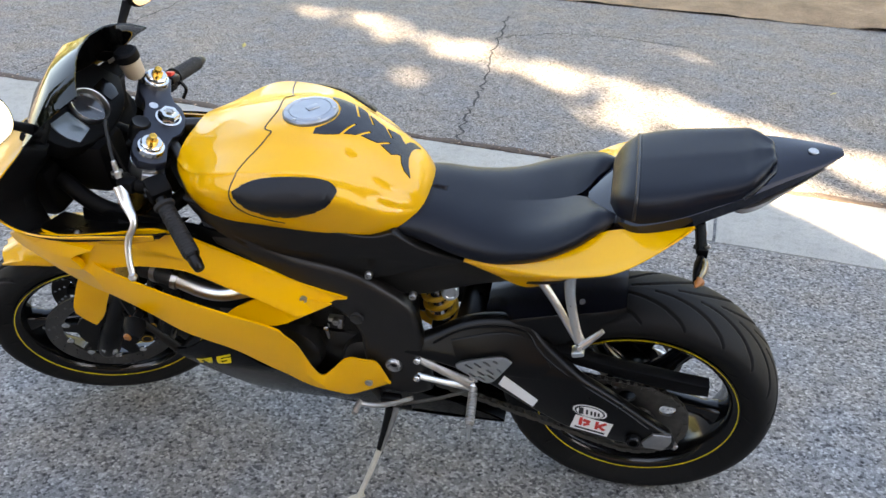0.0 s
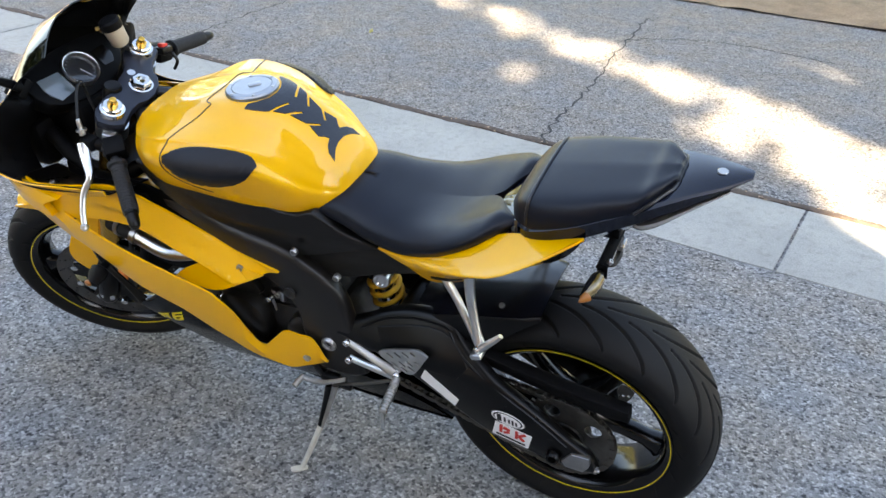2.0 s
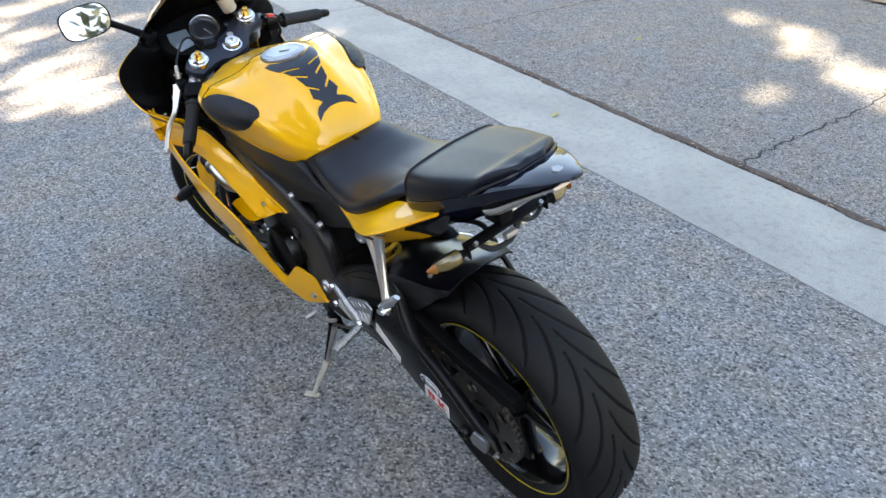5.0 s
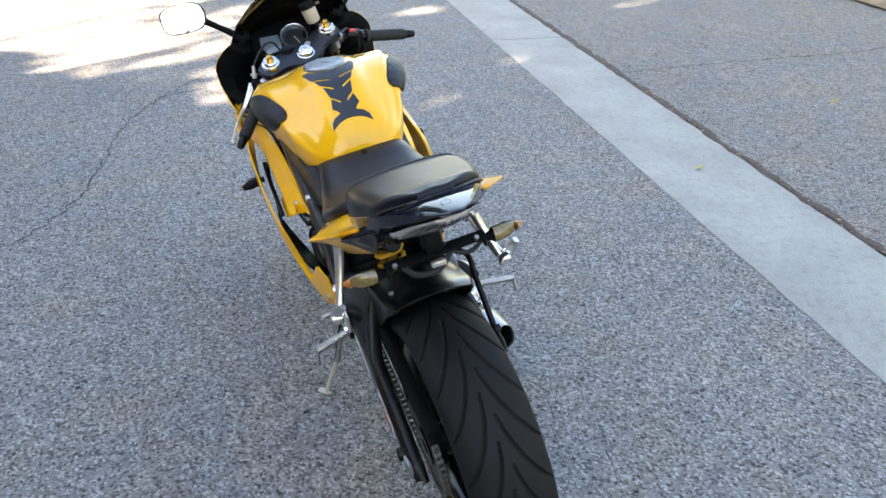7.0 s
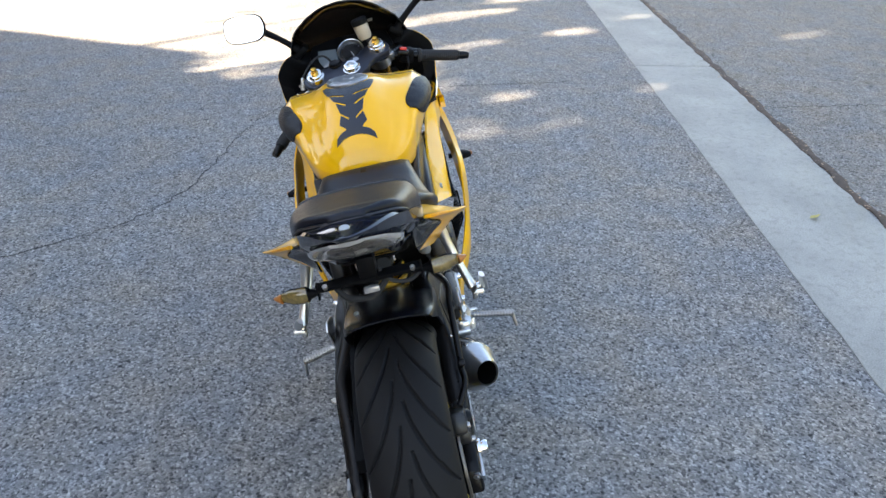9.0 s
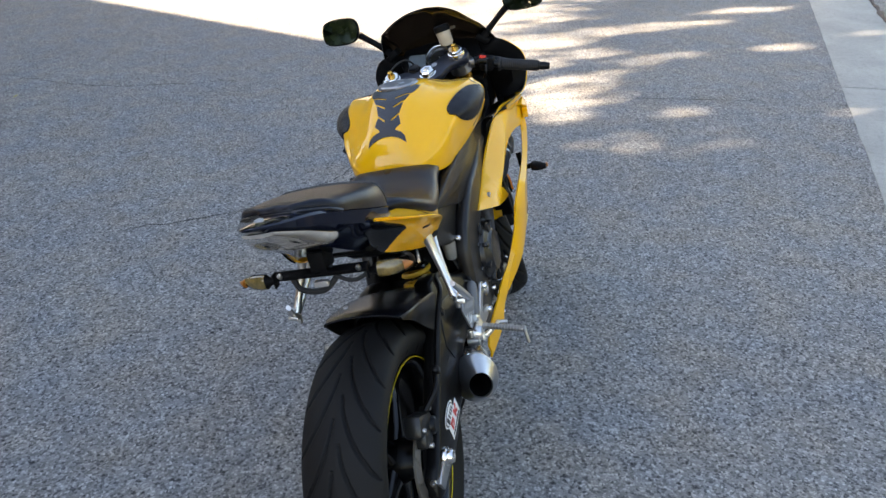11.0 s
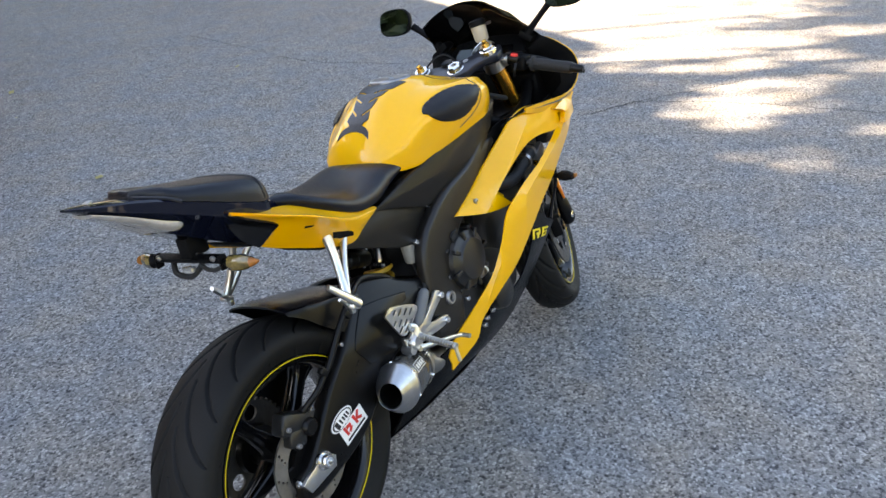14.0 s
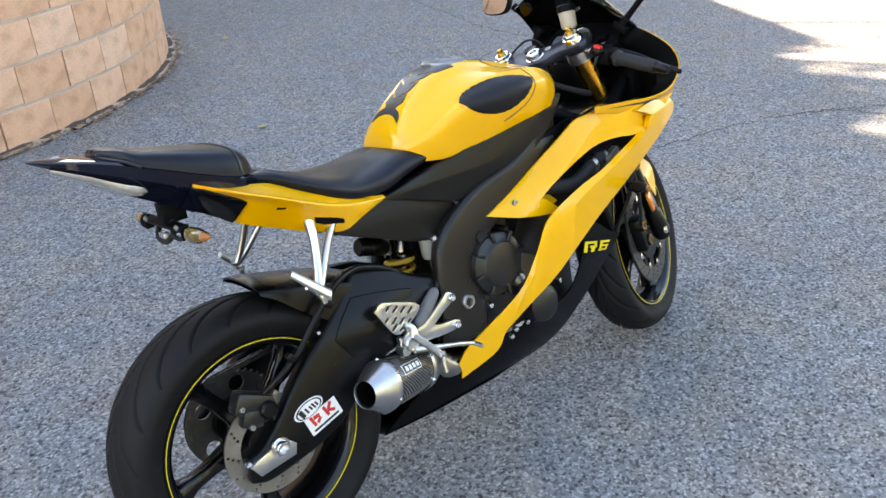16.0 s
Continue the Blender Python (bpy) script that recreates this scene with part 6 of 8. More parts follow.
for sgn in (1, -1):
    part("panel_joint", seam([(0.784, 0), (0.787, 10), (0.791, 21), (0.786, 24), (0.774, 26), (0.780, 31), (0.791, 40), (0.803, 50), (0.810, 58), (0.817, 66), (0.812, 74), (0.788, 81), (0.752, 86), (0.728, 89)], sgn), INK, tank)

# black blade and slots over the tail wings
for sgn in (1, -1):
    tr = tree_of(wings[sgn])
    bm = drape([(0.186, 0.742), (0.258, 0.716), (0.262, 0.703), (0.194, 0.722)], (0, -sgn, 0), sgn * 0.4, 0.0015, 0.02, 1, 0.0, 60, tr)
    part("strut_slot", bm, BLACK_MATT, wings[sgn])
    bm = drape([(0.006, 0.8385), (0.022, 0.831), (0.022, 0.828), (0.006, 0.8355)], (0, -sgn, 0), sgn * 0.4, 0.0015, 0.02, 0, 0.0, 60, tr)
    part("vent_slit", bm, BLACK_MATT, wings[sgn])
    bm = drape([(0.108, 0.788), (0.124, 0.784), (0.122, 0.781), (0.108, 0.784)], (0, -sgn, 0), sgn * 0.4, 0.0015, 0.02, 0, 0.0, 60, tr)
    part("vent_slit", bm, BLACK_MATT, wings[sgn])

# ---- engine
engine = new("engine")
engine.parent = bike
bm = bmesh.new()
block(bm, 0.40, 0.25, 0.20, Matrix.Translation((0.74, 0, 0.36)), 0.03)
block(bm, 0.20, 0.26, 0.22, Matrix.Translation((0.86, 0, 0.52)) @ Matrix.Rotation(radians(30), 4, "Y"), 0.02)
block(bm, 0.20, 0.22, 0.20, Matrix.Translation((0.66, 0, 0.50)), 0.03)
block(bm, 0.30, 0.18, 0.14, Matrix.Translation((0.72, 0, 0.68)), 0.03)
part("crankcase", bm, ENGINE, engine)
bm = bmesh.new()
cmx = Matrix.Translation((0.645, -0.120, 0.472)) @ Matrix.Rotation(radians(90), 4, "X")
lathe(bm, [(0.0, 0.064), (0.040, 0.063), (0.054, 0.060), (0.060, 0.052), (0.066, 0.050), (0.076, 0.044), (0.080, 0.030), (0.084, 0.0)], 40, cmx)
part("clutch_cover", bm, ENGINE, engine, "black ribbed clutch cover")
for k in range(8):
    a = radians(45 * k + 10)
    bm = bmesh.new()
    lathe(bm, [(0.0, 0.036), (0.006, 0.036), (0.009, 0.030), (0.009, 0.0)], 8, cmx @ Matrix.Translation((0.086 * math.cos(a), 0.086 * math.sin(a), 0)))
    block(bm, 0.03, 0.010, 0.014, cmx @ Matrix.Rotation(a, 4, "Z") @ Matrix.Translation((0.068, 0, 0.048)), 0.002)
    part("cover_boss", bm, ENGINE, engine)
bm = bmesh.new()
lathe(bm, [(0.0, 0.045), (0.036, 0.044), (0.048, 0.036), (0.054, 0.0)], 32, Matrix.Translation((0.779, -0.125, 0.310)) @ Matrix.Rotation(radians(90), 4, "X"))
part("pulse_cover", bm, ENGINE, engine)
bm = bmesh.new()
lathe(bm, [(0.0, 0.05), (0.058, 0.048), (0.074, 0.036), (0.080, 0.0)], 36, Matrix.Translation((0.785, 0.115, 0.40)) @ Matrix.Rotation(radians(-90), 4, "X"))
part("generator_cover", bm, ENGINE, engine)
bm = bmesh.new()
lathe(bm, [(0.0, 0.04), (0.05, 0.038), (0.062, 0.03), (0.066, 0.0)], 30, Matrix.Translation((0.60, 0.11, 0.395)) @ Matrix.Rotation(radians(-90), 4, "X"))
part("sprocket_cover", bm, ENGINE, engine)
for x, y, z in (*((0.648, -0.16, 0.273), (0.665, -0.16, 0.286), (0.787, -0.16, 0.297), (0.652, -0.16, 0.337), (0.599, -0.16, 0.378)), (0.735, -0.155, 0.345), (0.845, -0.155, 0.35), (0.80, -0.155, 0.29), (0.72, -0.145, 0.28), (0.69, 0.14, 0.49), (0.70, 0.15, 0.33), (0.83, 0.15, 0.46)):
    bolt("engine_bolt", (x, y, z), (0, math.copysign(1, y), 0), 0.007, 0.007, CHROME, engine)
bm = bmesh.new()
tube(bm, [(0.703, 0.120, 0.470), (0.694, 0.121, 0.42), (0.681, 0.120, 0.362)], 0.0035, 8)
block(bm, 0.034, 0.016, 0.012, Matrix.Translation((0.672, 0.124, 0.503)), 0.003)
block(bm, 0.012, 0.014, 0.030, Matrix.Translation((0.664, 0.124, 0.492)), 0.003)
part("clutch_arm", bm, ALU, engine)
bm = bmesh.new()
tube(bm, [(0.700, -0.120, 0.440), (0.712, -0.150, 0.400), (0.735, -0.150, 0.352), (0.760, -0.120, 0.330)], 0.016, 14)
pipe = part("oil_pipe", bm, RUBBER, engine, "black engine hose")
for ca, cb in (((0.708, -0.144, 0.410), (0.714, -0.150, 0.396)), ((0.738, -0.148, 0.348), (0.748, -0.137, 0.339))):
    bm = bmesh.new()
    tube(bm, [ca, cb], 0.0185, 16)
    part("hose_clamp", bm, STEEL, pipe, "steel hose clamp")
# radiator with thin fins
bm = bmesh.new()
rmx = Matrix.Translation((1.03, 0, 0.53)) @ Matrix.Rotation(radians(-22), 4, "Y")
block(bm, 0.022, 0.32, 0.30, rmx, 0.006)
for k in range(30):
    block(bm, 0.026, 0.30, 0.003, rmx @ Matrix.Translation((0, 0, -0.135 + 0.0093 * k)))
part("radiator", bm, BLACK_MATT, engine, "black finned radiator")
for sgn in (1, -1):
    bm = bmesh.new()
    tube(bm, [(1.070, sgn * 0.172, 0.628), (1.03, sgn * 0.180, 0.630), (0.990, sgn * 0.184, 0.622)], 0.020, 14)
    hose = part("coolant_hose", bm, RUBBER, engine, "black coolant hose")
    bm = bmesh.new()
    tube(bm, [(0.990, sgn * 0.184, 0.622), (0.945, sgn * 0.184, 0.602), (0.905, sgn * 0.182, 0.594), (0.865, sgn * 0.176, 0.600), (0.810, sgn * 0.160, 0.612)], 0.0175, 14)
    part("coolant_pipe", bm, ALU if sgn > 0 else RUBBER, engine, "bare aluminium coolant pipe" if sgn > 0 else "black coolant hose")
    for ca, cb in (((1.041, 0.178, 0.630), (1.029, 0.180, 0.630)), ((0.997, 0.1835, 0.6235), (0.985, 0.184, 0.6205))):
        bm = bmesh.new()
        tube(bm, [(ca[0], sgn * ca[1], ca[2]), (cb[0], sgn * cb[1], cb[2])], 0.0225, 18)
        part("hose_clamp", bm, STEEL, hose)
    # dark inner wall behind the air slot
    bm = bmesh.new()
    skin(bm, [(1.20, 0.74), (0.90, 0.76), (0.70, 0.64), (0.68, 0.60), (0.80, 0.55), (0.95, 0.50), (1.10, 0.56), (1.22, 0.64)], lambda x, z: 0.150 - 0.1 * max(0, x - 1.0), 0.006, 0.08, sgn)
    part("inner_panel", bm, BLACK_MATT, engine)
    if sgn < 0:
        bm = bmesh.new()
        skin(bm, [(1.08, 0.750), (1.08, 0.650), (1.13, 0.625), (1.27, 0.625), (1.30, 0.690), (1.27, 0.745)], lambda x, z: 0.190 - 0.25 * max(0, x - 1.15), 0.005, 0.06, sgn)
        part("slot_liner", bm, BLACK_MATT, bike)
        bm = bmesh.new()
        block(bm, 0.052, 0.020, 0.030, Matrix.Translation((1.058, -0.196, 0.628)) @ Matrix.Rotation(radians(-25), 4, "Y"), 0.004)
        part("relay_box", bm, DUSTY, bike, "grey relay box inside the air slot")
    # inner yellow floor at the slot's rear end
    bm = bmesh.new()
    if sgn > 0:
        skin(bm, [(0.888, 0.550), (0.868, 0.568), (0.820, 0.592), (0.770, 0.606), (0.700, 0.606), (0.655, 0.602), (0.700, 0.578), (0.782, 0.536)], lambda x, z: 0.178 + 0.5 * max(0, 0.60 - z), 0.004, 0.03, sgn)
    else:
        skin(bm, [(0.790, 0.552), (0.860, 0.566), (0.815, 0.615), (0.740, 0.600), (0.720, 0.580)], lambda x, z: 0.165 + 0.3 * max(0, 0.60 - z), 0.004, 0.03, sgn)
    part("slot_lip", bm, YELLOW, bike)

# ---- lower cowl
BELLY = [(1.034, 0.436), (0.990, 0.440), (0.940, 0.490), (0.900, 0.490), (0.800, 0.415), (0.705, 0.360), (0.630, 0.310), (0.575, 0.262), (0.470, 0.225), (0.330, 0.150), (0.300, 0.128), (0.450, 0.118), (0.650, 0.115), (0.820, 0.128), (0.880, 0.165), (0.920, 0.225), (0.958, 0.295), (0.990, 0.360)]


BELLY_R = BELLY[:4] + [(0.868, 0.430), (0.874, 0.375), (0.866, 0.325), (0.840, 0.298), (0.750, 0.268), (0.667, 0.256), (0.600, 0.252), (0.540, 0.243)] + BELLY[8:]


def belly_y(x, z):
    up = max(0.0, min(1.0, (z - 0.12) / 0.30))
    w = side_y(x, max(z, 0.3)) - 0.012
    return 0.045 + (w - 0.045) * up ** 0.8 * (1.0 if x > 0.55 else 0.55 + 0.45 * max(0, (x - 0.3) / 0.25))


for sgn in (1, -1):
    bm = bmesh.new()
    skin(bm, BELLY if sgn > 0 else BELLY_R, belly_y, 0.005, 0.035, sgn)
    part("lower_cowl", bm, COWL_BLACK, bike, "black lower cowl", sharp=60)
    bm = bmesh.new()
    tube(bm, [(1.020, sgn * 0.212, 0.430), (1.060, sgn * 0.210, 0.470), (1.104, sgn * 0.210, 0.520), (1.12, sgn * 0.205, 0.58)], [0.012, 0.008, 0.008, 0.012], 8, 4, flat=0.6)
    part("cowl_stay", bm, BLACK_SATIN, bike)
bm = bmesh.new()
sheet(bm, [[(x, -0.05, z), (x, 0.0, z - 0.012), (x, 0.05, z)] for x, z in ((0.30, 0.13), (0.45, 0.119), (0.65, 0.116), (0.82, 0.129), (0.88, 0.166), (0.92, 0.226))])
bmesh.ops.solidify(bm, geom=bm.faces[:], thickness=0.004)
part("cowl_keel", bm, BLACK_SATIN, bike)
# yellow slanted mark on the lower cowl, drawn as plain shapes
for sgn in (1, -1):
    d = Vector((0.117, -0.034)).normalized() if sgn < 0 else Vector((-0.097, 0.046)).normalized()
    up = Vector((0.35, 1.0)).normalized() if sgn < 0 else Vector((-0.10, 1.0)).normalized()
    at = Vector((0.930, 0.424)) if sgn < 0 else Vector((0.932, 0.420))
    for u0, v0, u1, v1 in ((-0.052, 0.008, -0.004, 0.014), (-0.052, -0.014, -0.040, 0.008), (-0.030, -0.003, -0.004, 0.003), (-0.014, 0.003, -0.004, 0.008), (-0.024, -0.014, -0.010, -0.003), (0.010, 0.008, 0.050, 0.014), (0.010, -0.014, 0.021, 0.008), (0.021, -0.014, 0.050, -0.008), (0.040, -0.008, 0.050, 0.003), (0.021, -0.002, 0.040, 0.003)):
        bm = bmesh.new()
        o = [at + d * u + up * v for u, v in ((u0, v0), (u1, v0), (u1, v1), (u0, v1))]
        skin(bm, [tuple(q) for q in o], lambda x, z: belly_y(x, z) + 0.0018, 0.001, 0.02, sgn, rounds=0)
        part("mark_bar", bm, STRIPE, bike)

# ---- exhaust
exh = new("exhaust")
exh.parent = bike
ax = Vector((0.89, 0.39, -0.22)).normalized()
ay = (Vector((0, 0, 1)) - ax * ax.z).normalized()
em = Matrix.Translation((0.249, -0.158, 0.320)) @ Matrix((ay.cross(ax), ay, ax)).transposed().to_4x4() @ Matrix.Diagonal((0.90, 1.0, 1.0, 1.0))
bm = bmesh.new()
lathe(bm, [(0.057, 0.0), (0.0585, 0.003), (0.0595, 0.16), (0.0575, 0.166), (0.040, 0.166)], 44, em)
part("sleeve", bm, CARBON_BRIGHT, exh, "carbon fibre silencer sleeve")
bm = bmesh.new()
lathe(bm, [(0.0590, 0.012), (0.0610, 0.010), (0.0615, 0.0), (0.0595, -0.004), (0.0550, -0.010), (0.033, -0.058), (0.0315, -0.060), (0.0300, -0.058), (0.0295, -0.052)], 44, em)
part("end_cone", bm, CONE_STEEL, exh, "brushed steel end cone")
bm = bmesh.new()
lathe(bm, [(0.0595, 0.156), (0.0605, 0.162), (0.0595, 0.176), (0.051, 0.205), (0.034, 0.235), (0.030, 0.27)], 40, em)
part("front_cone", bm, ALU, exh, "brushed steel front cone")
bm = bmesh.new()
lathe(bm, [(0.0, 0.060), (0.024, 0.060), (0.0275, 0.055), (0.0296, -0.053)], 32, em)
part("bore", bm, SOOT, exh, "sooty black exhaust bore")
for z, n in ((0.005, 6), (0.159, 6)):
    for k in range(n):
        a = radians(60 * k + 25)
        p = em @ Vector((0.0605 * math.cos(a), 0.0605 * math.sin(a), z))
        q = em @ Vector((0.0705 * math.cos(a), 0.0705 * math.sin(a), z))
        bolt("rivet", p, q - p, 0.0048, 0.003, CHROME, exh)
# maker's plate as plain bars
side = em.to_3x3().inverted() @ Vector((0.05, -0.80, 0.60))
a0 = math.atan2(side.y, side.x)


def on_sleeve(b, z, r):
    return em @ Vector((r * math.cos(b), r * math.sin(b), z))


def sleeve_patch(name, b0, b1, z0, z1, r, material, label=""):
    bm = bmesh.new()
    sheet(bm, [[on_sleeve(b0 + (b1 - b0) * q / 5, z0, r), on_sleeve(b0 + (b1 - b0) * q / 5, z1, r)] for q in range(6)])
    return part(name, bm, material, exh, label)


sleeve_patch("maker_plate", a0 - 0.20, a0 + 0.20, 0.030, 0.106, 0.0605, WHITE, "white maker's plate with dark bars")
sleeve_patch("plate_field", a0 - 0.17, a0 + 0.17, 0.033, 0.103, 0.0610, INK)
for k in range(4):
    sleeve_patch("mark_bar", a0 - 0.10, a0 + 0.10, 0.040 + k * 0.0155, 0.051 + k * 0.0155, 0.0615, WHITE)
bm = bmesh.new()
tube(bm, [tuple(em @ Vector((0, 0, 0.255))), (0.51, -0.06, 0.225), (0.62, -0.03, 0.21), (0.80, 0.0, 0.20)], 0.030, 16)
part("header_pipe", bm, STEEL, exh)
bm = bmesh.new()
block(bm, 0.012, 0.014, 0.05, Matrix.Translation((0.335, -0.145, 0.378)), 0.003)
rod(bm, (0.335, -0.135, 0.372), (0.335, -0.165, 0.372), 0.012, 14)
part("hanger", bm, ALU, exh)

# ---- rearsets, pegs, levers
def peg(parent, a, b, r, material, label=""):
    bm = bmesh.new()
    n = (Vector(b) - Vector(a)).length
    m = along(a, b)
    prof = [(0.0, 0.0), (r * 0.8, 0.0)]
    k = 0
    while 0.012 + k * 0.0075 < n - 0.006:
        z = 0.012 + k * 0.0075
        prof += [(r * 0.82, z), (r, z + 0.002), (r, z + 0.0045), (r * 0.82, z + 0.0055)]
        k += 1
    prof += [(r, n - 0.003), (r * 0.8, n), (0.0, n)]
    lathe(bm, prof, 12, m)
    return part("footpeg", bm, material, parent, label)


def heel(sgn, parent):
    """A heel guard with three rows of slanted slots."""
    bm = bmesh.new()
    o = [(0.279, 0.489), (0.296, 0.502), (0.310, 0.500), (0.384, 0.471), (0.398, 0.458), (0.394, 0.446), (0.338, 0.414), (0.322, 0.416), (0.310, 0.430)]
    holes = []
    way, gap = Vector((0.016, 0.011)).normalized(), Vector((0.019, -0.0085))
    for row, (start, n) in enumerate((((0.313, 0.484), 4), ((0.305, 0.459), 4), ((0.3215, 0.435), 3))):
        for k in range(n):
            c = Vector(start) + gap * k
            h = 0.0085 if k or row == 2 else 0.006
            nrm = Vector((-way.y, way.x)) * 0.0034
            holes.append([c - way * h - nrm, c + way * h - nrm, c + way * (h + 0.002), c + way * h + nrm, c - way * h + nrm, c - way * (h + 0.002)])
    plate(bm, o, 0.005, Matrix.Translation((0, 0.166 if sgn > 0 else -0.154, 0)) @ Matrix.Rotation(radians(90), 4, "X"), [[(q[0], q[1]) for q in h] for h in holes], bevel=0.0006, rounds=1)
    return part("heel_guard", bm, ALU, parent, "slotted aluminium heel guard")


def limb(parent, pts, rs, flat=1.0, material=ALU, name="bracket_arm", label=""):
    bm = bmesh.new()
    tube(bm, pts, rs, 10, 4, flat=flat)
    return part(name, bm, material, parent, label)


rs_r = new("rearset")
rs_r.parent = bike
heel(-1, rs_r)
BRACKET = [(0.484, 0.458), (0.496, 0.446), (0.484, 0.434), (0.455, 0.420), (0.424, 0.401), (0.434, 0.392), (0.481, 0.388), (0.498, 0.381), (0.499, 0.368), (0.483, 0.365), (0.440, 0.366), (0.405, 0.372), (0.377, 0.371), (0.344, 0.382), (0.335, 0.402), (0.352, 0.414), (0.380, 0.408), (0.406, 0.415), (0.458, 0.447), (0.472, 0.460)]
bm = bmesh.new()
slab(bm, BRACKET, lambda x, z: 0.163, 0.009, 0.0012, -1, 1)
part("bracket", bm, ALU, rs_r, "cut aluminium rearset bracket")
limb(rs_r, [(0.362, -0.166, 0.398), (0.36, -0.162, 0.42), (0.345, -0.160, 0.430)], [0.012, 0.010, 0.008])
limb(rs_r, [(0.350, -0.172, 0.370), (0.42, -0.178, 0.350), (0.48, -0.176, 0.330), (0.522, -0.172, 0.312)], [0.008, 0.006, 0.0055, 0.005], name="brake_pedal", label="aluminium brake pedal")
limb(rs_r, [(0.522, -0.166, 0.312), (0.524, -0.196, 0.310)], 0.006, name="pedal_toe")
limb(rs_r, [(0.385, -0.148, 0.408), (0.395, -0.148, 0.416), (0.450, -0.142, 0.462), (0.462, -0.140, 0.470)], [0.010, 0.015, 0.014, 0.007], material=worn("grey_rubber_boot", (0.12, 0.12, 0.12), 0.6), name="brake_cylinder", label="grey rear brake master cylinder")
peg(rs_r, (0.360, -0.168, 0.400), (0.352, -0.280, 0.382), 0.0085, STEEL, "knurled aluminium rider footpeg")
limb(rs_r, [(0.352, -0.276, 0.383), (0.350, -0.281, 0.345)], 0.0045, name="peg_feeler")
for p in ((0.483, -0.168, 0.446), (0.487, -0.165, 0.374), (0.362, -0.172, 0.395)):
    bolt("bolt", p, (0, -1, 0), 0.0085, 0.006, CHROME, rs_r)
bm = bmesh.new()
lathe(bm, [(0.0, 0.022), (0.016, 0.022), (0.020, 0.016), (0.020, 0.0)], 20, Matrix.Translation((0.352, -0.15, 0.385)) @ Matrix.Rotation(radians(90), 4, "X"))
part("pivot_boss", bm, ALU, rs_r)

rs_l = new("rearset")
rs_l.parent = bike
heel(1, rs_l)
limb(rs_l, [(0.360, 0.168, 0.402), (0.42, 0.164, 0.425), (0.484, 0.154, 0.445)], [0.013, 0.009, 0.009], 0.5, DUSTY)
limb(rs_l, [(0.360, 0.168, 0.398), (0.42, 0.164, 0.392), (0.486, 0.156, 0.390)], [0.013, 0.008, 0.008], 0.5)
limb(rs_l, [(0.362, 0.170, 0.385), (0.45, 0.172, 0.335), (0.53, 0.170, 0.295)], [0.005, 0.004, 0.004], material=CHAIN_STEEL, name="shift_rod", label="thin dark steel shift linkage")
limb(rs_l, [(0.495, 0.176, 0.334), (0.545, 0.180, 0.306), (0.583, 0.180, 0.291), (0.622, 0.178, 0.288)], [0.005, 0.006, 0.007, 0.005], 0.6, DUSTY, name="shift_lever", label="dull aluminium gear lever")
limb(rs_l, [(0.622, 0.172, 0.288), (0.627, 0.206, 0.284)], 0.0075, material=DUSTY, name="lever_toe")
peg(rs_l, (0.358, 0.172, 0.396), (0.352, 0.258, 0.378), 0.0105, DUSTY, "knurled aluminium rider footpeg")
limb(rs_l, [(0.352, 0.255, 0.379), (0.352, 0.262, 0.335)], 0.0045, name="peg_feeler")
for p in ((0.484, 0.160, 0.445), (0.486, 0.163, 0.390), (0.360, 0.172, 0.402)):
    bolt("bolt", p, (0, 1, 0), 0.0085, 0.006, CHROME, rs_l)

# ---- side stand
stand = new("side_stand")
stand.parent = bike
bm = bmesh.new()
block(bm, 0.05, 0.022, 0.036, Matrix.Translation((0.552, 0.156, 0.288)), 0.006)
block(bm, 0.034, 0.014, 0.020, Matrix.Translation((0.520, 0.152, 0.274)), 0.004)
block(bm, 0.022, 0.016, 0.050, Matrix.Translation((0.585, 0.152, 0.312)) @ Matrix.Rotation(radians(30), 4, "Y"), 0.004)
part("stand_bracket", bm, BLACK_SATIN, stand)
bm = bmesh.new()
tube(bm, [(0.552, 0.168, 0.280), (0.560, 0.185, 0.235), (0.574, 0.207, 0.165)], [0.011, 0.009, 0.0085], 12, 4)
part("stand_leg_upper", bm, BLACK_SATIN, stand, "black upper stand leg")
bm = bmesh.new()
tube(bm, [(0.536, 0.168, 0.285), (0.548, 0.186, 0.235), (0.571, 0.209, 0.163)], [0.008, 0.007, 0.006], 12, 4)
part("stand_stay", bm, DUSTY, stand, "dull grey stand stay")
bm = bmesh.new()
tube(bm, [(0.574, 0.207, 0.165), (0.596, 0.236, 0.100), (0.619, 0.262, 0.040)], [0.0075, 0.007, 0.0065], 12, 4)
part("stand_leg", bm, PALE_ALU, stand, "bare aluminium stand leg")
bm = bmesh.new()
plate(bm, [(-0.020, -0.004), (0.008, -0.008), (0.018, -0.005), (0.018, 0.005), (0.008, 0.008), (-0.020, 0.004)], 0.007, Matrix.Translation((0.626, 0.268, 0.036)) @ Matrix.Rotation(radians(12), 4, "X") @ Matrix.Rotation(radians(40), 4, "Z"), bevel=0.002)
part("stand_foot", bm, PALE_ALU, stand, "flat stand foot on the asphalt")

